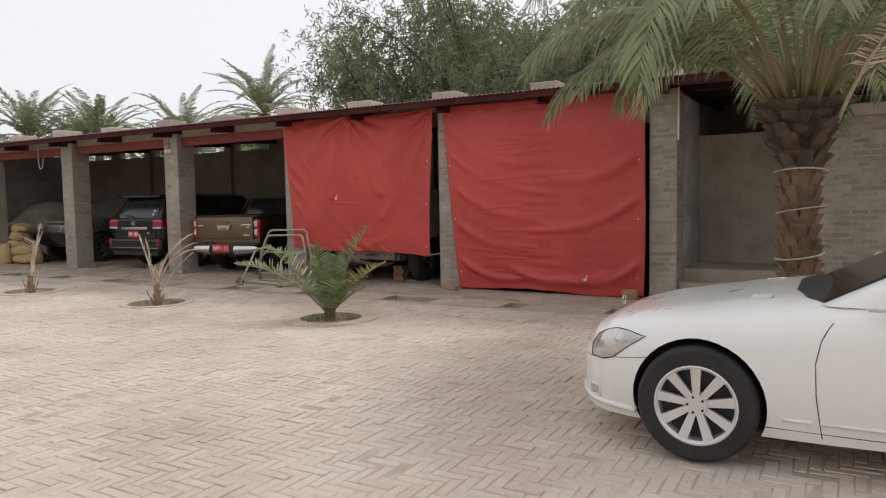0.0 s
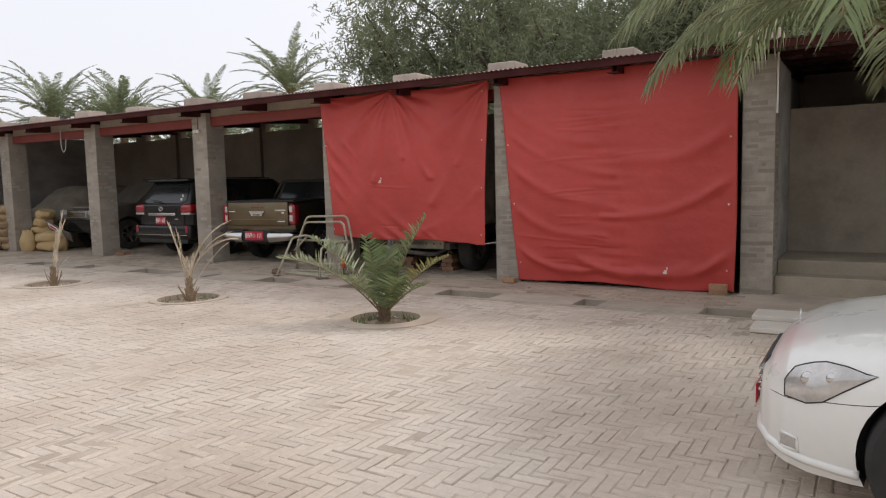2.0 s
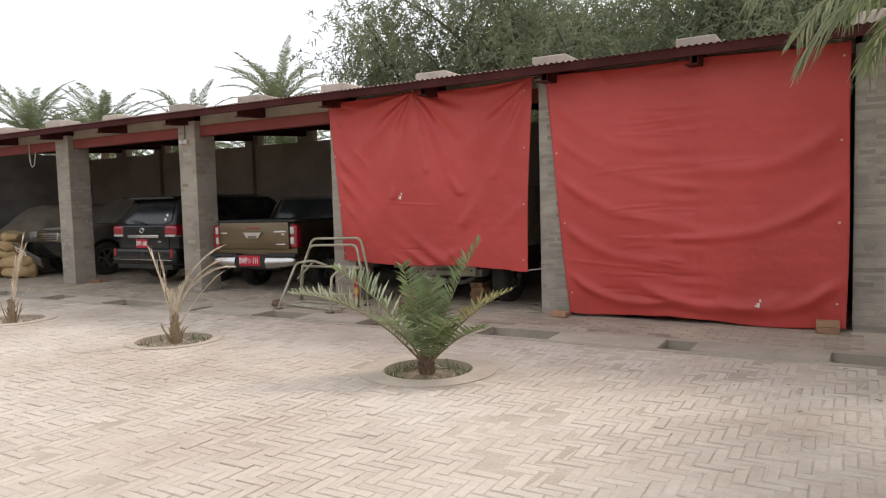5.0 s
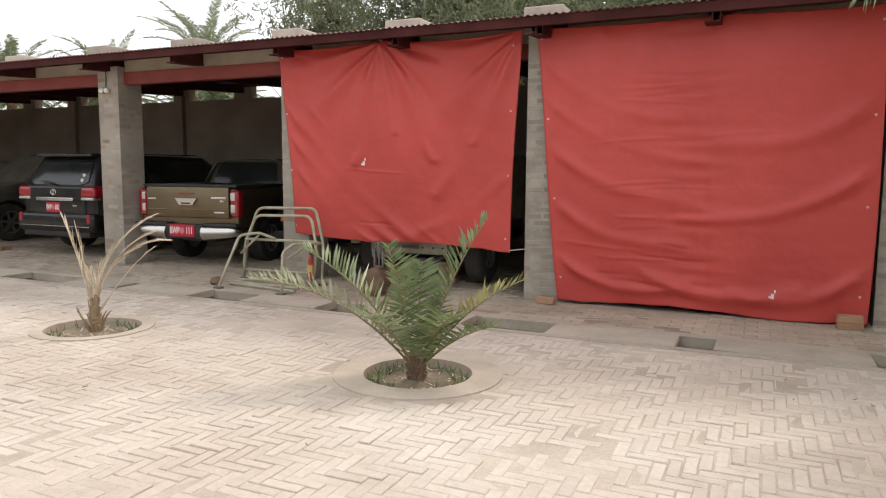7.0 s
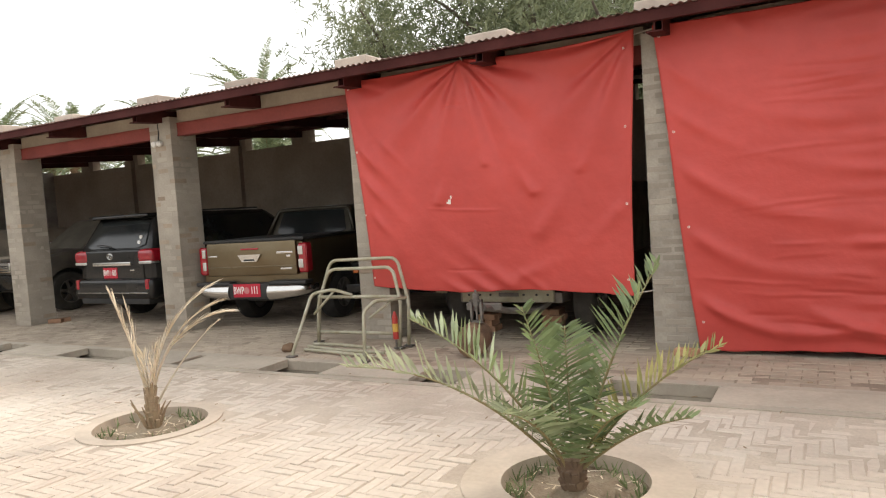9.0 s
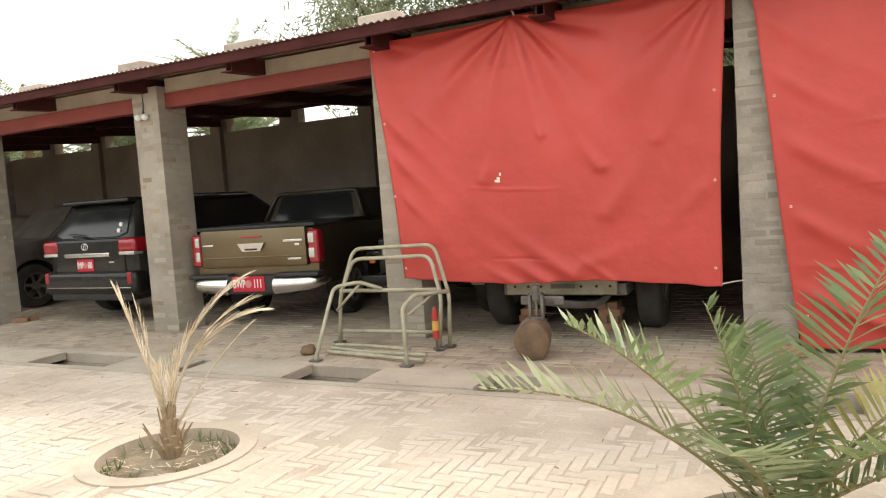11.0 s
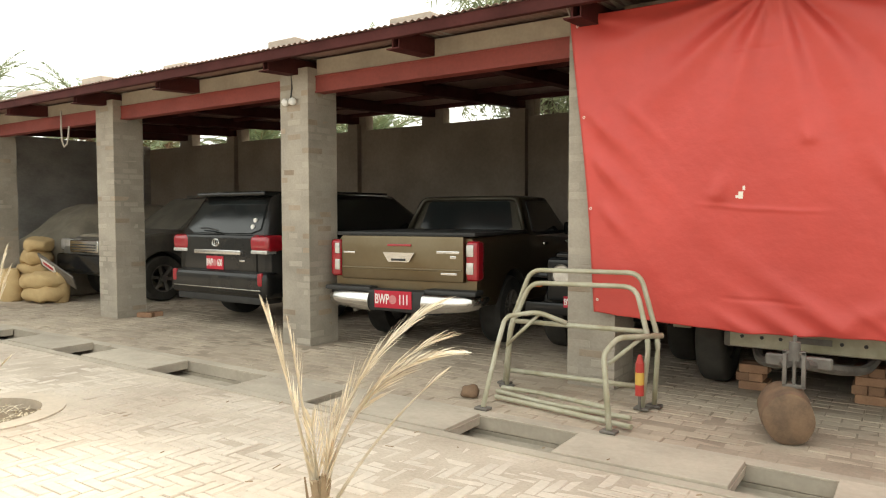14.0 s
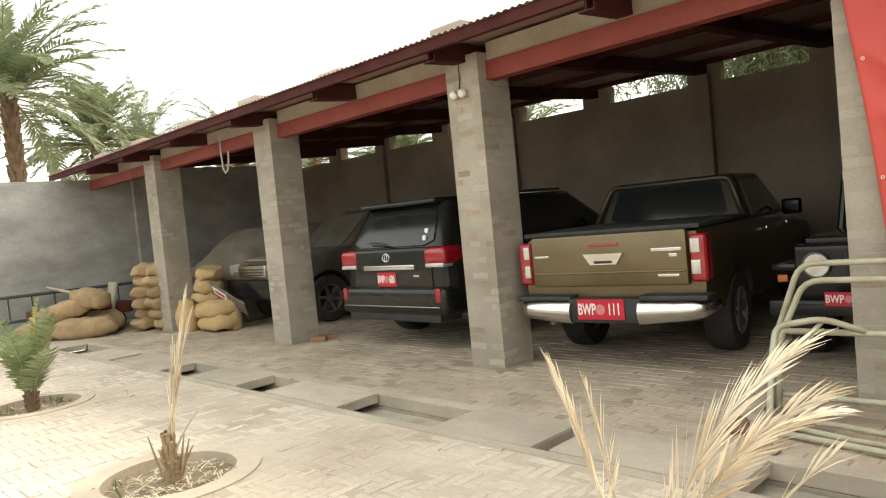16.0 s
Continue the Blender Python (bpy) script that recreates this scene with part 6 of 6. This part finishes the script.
standing_sack(-19.82, 10.62, 0.52, 0.42, 15, 1)
standing_sack(-18.95, 11.0, 0.48, 0.34, -10, 2)

# roll cage
cage = thing("roll_cage", pose(0, 0, 0), "cream-painted tubular roll cage standing in front of a column", "roll cage")
R = 0.0195
for name, pts, lab in (
    ("hoop", arc_pts([(-10.0, 10.12, 0.02), (-9.96, 10.14, 0.5), (-9.80, 10.2, 0.975), (-8.87, 10.2, 0.99), (-8.70, 10.12, 0.5), (-8.72, 10.1, 0.02)], 0.1), ""),
    ("hoop", arc_pts([(-9.93, 10.03, 0.02), (-9.9, 10.04, 0.5), (-9.74, 10.08, 0.88), (-8.86, 10.08, 0.895), (-8.74, 10.02, 0.5), (-8.77, 9.98, 0.02)], 0.1), ""),
    ("cross_bar", [(-9.9, 10.05, 0.56), (-8.75, 10.05, 0.57)], ""),
    ("lower_bar", [(-9.93, 10.05, 0.145), (-8.76, 10.03, 0.16)], ""),
    ("stay", arc_pts([(-9.74, 9.33, 0.02), (-9.84, 9.72, 0.42), (-9.86, 9.88, 0.62), (-9.62, 9.98, 0.66), (-9.4, 10.04, 0.58)], 0.07), ""),
    ("stay", arc_pts([(-8.765, 9.31, 0.02), (-8.89, 9.52, 0.48), (-8.84, 9.66, 0.575), (-8.62, 9.95, 0.57)], 0.05), ""),
    ("diagonal", [(-9.86, 9.9, 0.38), (-9.6, 10.0, 0.66)], ""),
    ("diagonal", [(-8.88, 9.6, 0.4), (-8.72, 9.85, 0.57)], ""),
):
    part(name, pipe(bmesh.new(), pts, R if name != "diagonal" else 0.015, 10), M_CAGE, cage, lab, smooth=True)
for x, y in ((-10.0, 10.12), (-8.72, 10.1), (-9.93, 10.03), (-8.77, 9.98), (-9.74, 9.33), (-8.765, 9.31)):
    part("foot_plate", boxbm(x - 0.055, x + 0.055, y - 0.04, y + 0.04, 0.006, 0.024, bev=0.004), M_GREYSTEEL, cage)
ext = thing("fire_extinguisher", pose(-8.775, 9.93, 0), "small red fire extinguisher with yellow label strapped to the cage", "fire extinguisher")
part("cylinder", rod(bmesh.new(), (0, 0, 0.12), (0, 0, 0.36), 0.031, seg=20), M_EXTRED, ext)
part("label_band", rod(bmesh.new(), (0, 0, 0.2), (0, 0, 0.29), 0.0322, seg=20), M_EXTYEL, ext)
part("neck", rod(bmesh.new(), (0, 0, 0.36), (0, 0, 0.42), 0.028, 0.013, seg=14), M_EXTRED, ext)
part("stem", rod(bmesh.new(), (0, 0, 0.012), (0, 0, 0.12), 0.012, seg=8), M_GREYSTEEL, ext)
for a, b, c in (((-9.88, 9.78, 0.03), (-9.4, 9.66, 0.03), (-8.72, 9.6, 0.04)), ((-9.9, 9.9, 0.03), (-9.5, 9.8, 0.06), (-8.9, 9.62, 0.08)), ((-9.8, 9.62, 0.03), (-9.3, 9.55, 0.03), (-8.66, 9.44, 0.03))):
    tagged(part("loose_tube", pipe(bmesh.new(), [a, b, c], 0.018, 10), M_CAGE), "loose cream-painted tube lying under the roll cage", "tube", "loose tubes")


def stone(x, y, z, s, material, label, cat, seed):
    bm = bmesh.new()
    bmesh.ops.create_icosphere(bm, subdivisions=3, radius=s)
    for v in bm.verts:
        v.co *= 1 + 0.35 * noise.noise(v.co / s * 1.3 + Vector((seed, 0, 0)))
        v.co.z = max(v.co.z * 0.75, -s * 0.5)
    ob = finish(part("stone", bm, material), 50)
    ob.location = (x, y, z + s * 0.5)
    tagged(ob, label, cat)


stone(-10.02, 9.6, 0.005, 0.075, M_LOG, "dark lump of rubble on the paving", "stone", 3)

# log under the coupling: lying with its end to the yard
bm = bmesh.new()
prof = [(0.0, 0.13), (0.02, 0.165), (0.2, 0.175), (0.42, 0.17), (0.44, 0.15)]
n = 32
rings = [[bm.verts.new((rr * (1 + 0.09 * noise.noise(Vector((math.cos(6.283 * i / n) * 1.4, math.sin(6.283 * i / n) * 1.4, y)))) * math.cos(6.283 * i / n), y, 0.175 + rr * (1 + 0.09 * noise.noise(Vector((math.cos(6.283 * i / n) * 1.4, math.sin(6.283 * i / n) * 1.4, y)))) * math.sin(6.283 * i / n))) for i in range(n)] for y, rr in prof]
for a, b in zip(rings, rings[1:]):
    for i in range(n):
        bm.faces.new((a[i], a[(i + 1) % n], b[(i + 1) % n], b[i]))
bm.faces.new(rings[0]), bm.faces.new(rings[-1])
log = finish(part("log", bm, M_LOG), 40)
log.matrix_world = pose(-7.75, 9.70, -0.01, 0, 0, 14) @ Matrix.Diagonal((0.92, 0.9, 0.95, 1))
tagged(log, "short sawn log propping the trailer coupling", "log")
BRICK_ME = boxbm(-0.11, 0.11, -0.0525, 0.0525, 0, 0.068, bev=0.005)
one_brick = part("brick", BRICK_ME, M_BRICKRED)
one_brick.matrix_world = pose(-7.39, 11.12, 0.0)
tagged(one_brick, "loose red-brown fired brick on the floor", "brick", "loose bricks")
for x, y, z, rz in [(-7.39, 11.23, 0, 0), (-7.36, 11.18, 0.07, 90), (-7.47, 11.18, 0.07, 90), (-7.39, 11.12, 0.14, 0), (-7.39, 11.23, 0.14, 0), (-7.36, 11.18, 0.21, 90), (-7.46, 11.18, 0.21, 84),
                    (-8.22, 11.12, 0, 0), (-8.22, 11.23, 0, 0), (-8.2, 11.18, 0.07, 90), (-8.3, 11.18, 0.07, 90), (-8.22, 11.12, 0.14, 0), (-8.22, 11.23, 0.14, 3),
                    (-2.78, 10.2, 0, 8), (-2.78, 10.2, 0.07, 4), (-5.78, 10.22, 0, -6), (-16.15, 10.75, 0, 30), (-16.12, 10.86, 0.0, 70)]:
    copy_thing(one_brick, pose(x, y, z, 0, 0, rz))

# column lamps, rope loop, pipe, ties
lamp = thing("wall_lamp", pose(-12.87, 10.45, 2.67), "pair of small round white lamps with a hanging cable", "lamp")
for dx in (-0.05, 0.06):
    bm = bmesh.new()
    bmesh.ops.create_uvsphere(bm, u_segments=18, v_segments=12, radius=0.042, matrix=Matrix.Translation((dx, -0.045, 0)))
    part("bulb", bm, M_PLATEWHITE, lamp, smooth=True)
part("backplate", boxbm(-0.1, 0.1, -0.02, -0.004, -0.03, 0.03, bev=0.006), M_STUB, lamp)
part("cable", pipe(bmesh.new(), [(0.0, -0.015, 0.02), (0.02, -0.012, 0.15), (0.01, -0.012, 0.34)], 0.007, 6), M_BLACKPLASTIC, lamp)
tagged(part("rope_loop", pipe(bmesh.new(), [(-17.82, 10.5, 3.0), (-17.82, 10.5, 2.75), (-17.80, 10.5, 2.55), (-17.74, 10.5, 2.46), (-17.66, 10.5, 2.5), (-17.62, 10.5, 2.62), (-17.60, 10.5, 2.76)], 0.014, 8), M_ROPE), "pale rope loop hanging from the girder", "rope")
tagged(part("drain_pipe", rod(bmesh.new(), (-2.157, 10.47, 2.3), (-2.157, 10.47, 3.05), 0.013, seg=14), M_PLATEWHITE), "white plastic pipe on the column corner", "pipe")
for pts in ([(-6.18, 10.38, 3.02), (-6.0, 10.44, 3.06)], [(-6.27, 10.36, 0.56), (-6.18, 10.42, 0.57), (-6.1, 10.44, 0.58)], [(-7.95, 10.35, 3.03), (-7.94, 10.2, 3.1)], [(-9.52, 10.36, 3.03), (-9.5, 10.2, 3.1)]):
    tagged(part("tie_rope", pipe(bmesh.new(), pts, 0.007, 6), M_ROPE), "short rope tying the tarpaulin", "rope", "tarpaulin ties")

# ladder against the boundary wall, cart parts
lad = thing("ladder", pose(END_X + 0.25, 7.0, 0), "long dark metal ladder lying on its side against the wall", "ladder")
for z in (0.35, 0.82):
    part("rail", pipe(bmesh.new(), [(0.0, -2.0, z), (0, 4.2, z - 0.05)], 0.03, 8), M_DARKMETAL, lad)
for k in range(15):
    part("rung", rod(bmesh.new(), (0, -1.8 + k * 0.4, 0.35), (0, -1.8 + k * 0.4, 0.80), 0.014, seg=8), M_DARKMETAL, lad)
for y in (-1.0, 1.2, 3.4):
    part("foot", boxbm(-0.04, 0.04, y - 0.04, y + 0.04, 0, 0.34), M_DARKMETAL, lad)
cart = thing("cart", pose(-22.6, 9.9, 0), "rusty red cart body with a pale green board and pole", "cart")
strip("tray", -0.5, 0.5, -0.9, 0.7, 0.28, 0.5, M_RUSTRED, cart, 0.03, "rusty red metal tray")
strip("board", 0.2, 0.6, 0.2, 0.24, 0.45, 0.95, M_PALEGREEN, cart, 0.01, "pale green board").rotation_euler = (radians(-12), 0, 0)
part("pole", pipe(bmesh.new(), [(-0.45, -0.5, 0.9), (0.1, -0.1, 0.72), (0.6, 0.25, 0.55)], 0.03, 8), M_PALEGREEN, cart)
for s in (-1, 1):
    for y in (-0.6, 0.4):
        wheel(cart, s * 0.42, y, 0.17, 0.07, s, 6, M_DUSTRUBBER, 0.5, True)

# twigs and straw blown over the yard
rt = random.Random(21)
verts, faces = [], []
for _ in range(70):
    x, y = rt.uniform(-17, -1), rt.choice((rt.uniform(5.5, 8.6), rt.uniform(7.4, 10.2)))
    a, L = rt.uniform(0, 6.28), rt.uniform(0.015, 0.06)
    d = Vector((math.cos(a), math.sin(a), 0)) * L
    w = Vector((-math.sin(a), math.cos(a), 0)) * 0.0035
    p = Vector((x, y, 0.016))
    b = len(verts)
    verts += [p - w, p + w, p + d + w + Vector((0, 0, 0.006)), p + d - w + Vector((0, 0, 0.006)), p + Vector((0, 0, 0.006)), p + d + Vector((0, 0, 0.012))]
    faces += [(b, b + 3, b + 5, b + 4), (b + 1, b + 4, b + 5, b + 2)]
tagged(raw("twigs", verts, faces, M_BARKDRY), "dry twigs and straw scattered over the paving", "litter", kind="stuff")

# ---------- bricks of the columns ----------
def brick_mesh(name, sx, sy, sz, material):
    bm = boxbm(-sx / 2, sx / 2, -sy / 2, sy / 2, 0, sz, bev=0.004)
    me = bpy.data.meshes.new(name)
    bm.to_mesh(me)
    bm.free()
    me.materials.append(material)
    return me


COURSE = 0.0775
ME_X = brick_mesh("brick", 0.202, 0.1, 0.063, M_COLBRICK)
ME_Y = brick_mesh("brick", 0.1, 0.212, 0.063, M_COLBRICK)
FACE_X = brick_mesh("brick", 0.192, 0.1, 0.054, M_FACEBRICK)
FACE_Y = brick_mesh("brick", 0.1, 0.2, 0.054, M_FACEBRICK)
rb = random.Random(77)


def lay(me, x, y, z, parent, tilt=0.6):
    ob = new("brick", me)
    ob.matrix_world = pose(x + rb.uniform(-0.003, 0.003), y + rb.uniform(-0.0028, 0.0028), z + rb.uniform(-0.003, 0.003), 0, rb.uniform(-0.7, 0.7), rb.uniform(-tilt, tilt))
    ob.parent = parent
    return ob


ME_XB, ME_YB = brick_mesh("brick", 0.202, 0.1, 0.063, M_BAREBRICK), brick_mesh("brick", 0.1, 0.212, 0.063, M_BAREBRICK)
for nm, a, b in COLS:
    faced = nm in "ef"
    inset = 0.004 if faced else 0.0022
    core = boxbm(a + inset, b - inset, FRONT + inset, FRONT + COL_D - 0.002, -0.05, 3.03)
    col = tagged(part("column_" + nm, core, M_JOINT if faced else M_MORTAR), "square grey-washed brick column of the carport", "column", "carport columns", "structure")
    bare = 0.0 if faced else (0.3 if nm == "c" else 0.1)

    def bx():
        return FACE_X if faced else (ME_XB if rb.random() < bare * 0.8 else ME_X)

    def by():
        return FACE_Y if faced else (ME_YB if rb.random() < bare * 1.5 else ME_Y)

    for k in range(38):
        z = 0.012 + k * COURSE
        j = rb.uniform(-0.0025, 0.0025)
        if k % 2 == 0:
            lay(bx(), a + 0.104, FRONT + 0.052 + j, z, col), lay(bx(), b - 0.104, FRONT + 0.052 - j, z, col)
            lay(by(), b - 0.052 + j, FRONT + 0.24, z, col)
            lay(by(), a + 0.052 + j, FRONT + 0.24, z, col)
        else:
            lay(by(), b - 0.052 + j, FRONT + 0.109, z, col), lay(by(), b - 0.052 - j, FRONT + 0.335, z, col)
            lay(by(), a + 0.052 + j, FRONT + 0.109, z, col)
            lay(bx(), (a + b) / 2, FRONT + 0.053 - j, z, col)
for k in range(26):
    for i in range(8):
        lay(FACE_X, -0.42 + 0.104 + (0.107 if k % 2 else 0) + i * 0.214, 10.797 + rb.uniform(-0.0025, 0.0025), 0.445 + k * COURSE, WALL_BRICK)

# ---------- paving bricks ----------
PL, PW, GAP = 0.216, 0.072, 0.0042   # bricks laid on edge


def clear(x, y, pad):
    return all((x - cx) ** 2 + (y - cy) ** 2 > (ro + pad) ** 2 for cx, cy, r, ro in HOLES)


rp = random.Random(5)
verts, faces = [], []


def add_brick(x0, x1, y0, y1, h):
    c = 0.006
    b = len(verts)
    t = [rp.uniform(-0.003, 0.003) for _ in range(4)]
    e = [rp.uniform(-0.0022, 0.0022) for _ in range(4)]
    x0, x1, y0, y1 = x0 + e[0], x1 + e[1], y0 + e[2], y1 + e[3]
    verts.extend([(x0, y0, -0.02), (x1, y0, -0.02), (x1, y1, -0.02), (x0, y1, -0.02), (x0 + c * 0.3, y0 + c * 0.3, h - 0.004), (x1 - c * 0.3, y0 + c * 0.3, h - 0.004), (x1 - c * 0.3, y1 - c * 0.3, h - 0.004), (x0 + c * 0.3, y1 - c * 0.3, h - 0.004),
                  (x0 + c, y0 + c, h + t[0]), (x1 - c, y0 + c, h + t[1]), (x1 - c, y1 - c, h + t[2]), (x0 + c, y1 - c, h + t[3])])
    for i in range(4):
        j = (i + 1) % 4
        faces.append((b + i, b + j, b + 4 + j, b + 4 + i))
        faces.append((b + 4 + i, b + 4 + j, b + 8 + j, b + 8 + i))
    faces.append((b + 8, b + 9, b + 10, b + 11))


ME_PX = brick_mesh("paving_brick", PL - GAP, PW - GAP, 0.022, M_PAVER_OB)
ME_PY = brick_mesh("paving_brick", PW - GAP, PL - GAP, 0.022, M_PAVER_OB)
singles = 0
for iy in range(int(-3.0 / PW), int((DRAIN_Y0 - 0.1) / PW) + 1):
    for ix in range(int(-23.4 / PW), int(3.6 / PW)):
        d = (ix - iy) % 6
        if d == 0:
            w, h = PL, PW
        elif d == 5:
            w, h = PW, PL
        else:
            continue
        x0, y0 = ix * PW, iy * PW
        xc, yc = x0 + w / 2, y0 + h / 2
        if y0 + h > DRAIN_Y0 - 0.09 or not clear(xc, yc, 0.07):
            continue
        j = GAP * 0.35
        ox, oy = rp.uniform(-j, j), rp.uniform(-j, j)
        z = -0.0024 + rp.gauss(0, 0.0021) + 0.0045 * noise.noise(Vector((xc * 0.8, yc * 0.8, 3.0))) - 0.0036 * max(0.0, min(1.0, (yc - 6.9) / 1.3))
        if -5.8 < xc < -4.2 and 4.6 < yc < 6.3 and singles < 300:
            ob = new("paving_brick", ME_PX if d == 0 else ME_PY)
            ob.matrix_world = pose(xc + ox, yc + oy, z - 0.022, rp.uniform(-0.6, 0.6), rp.uniform(-0.6, 0.6), rp.uniform(-0.8, 0.8))
            ob.parent = ground
            singles += 1
        else:
            g = GAP / 2
            add_brick(x0 + g + ox, x0 + w - g + ox, y0 + g + oy, y0 + h - g + oy, z)
paving = raw("paving", verts, faces, M_PAVER)
tagged(paving, "pale dusty herringbone brick paving of the yard", "paving", kind="stuff")
# bay floor in running bond, on a bed of dark dirt
tagged(raw("bay_floor", [(END_X + 0.01, DRAIN_Y1 + 0.125, -0.0055), (-2.58, DRAIN_Y1 + 0.125, -0.0055), (-2.58, BACK_Y - 0.125, -0.0055), (END_X + 0.01, BACK_Y - 0.125, -0.0055)], [(0, 1, 2, 3)], M_BAYBED), "dark dirt between the bricks of the bays", "floor", kind="structure")
verts, faces = [], []
FL, FW = 0.226, 0.113
y, k = DRAIN_Y1 + 0.13, 0
while y < BACK_Y - 0.15:
    x = END_X + 0.02 - (FL / 2 if k % 2 else 0)
    while x < -2.6:
        if not any(a - 0.13 < x + FL / 2 < b + 0.13 and y + FW > FRONT + 0.0 and y < FRONT + COL_D for _, a, b in COLS):
            add_brick(x + GAP / 2, x + FL - GAP / 2, y + GAP / 2, y + FW - GAP / 2, -0.002 + rp.gauss(0.0, 0.002) + 0.005 * noise.noise(Vector((x * 0.7, y * 0.7, 8.0))))
        x += FL
    y += FW
    k += 1
bay = raw("bay_paving", verts, faces, M_BAYBRICK)
tagged(bay, "dusty brown brick floor of the carport bays", "paving", kind="stuff")
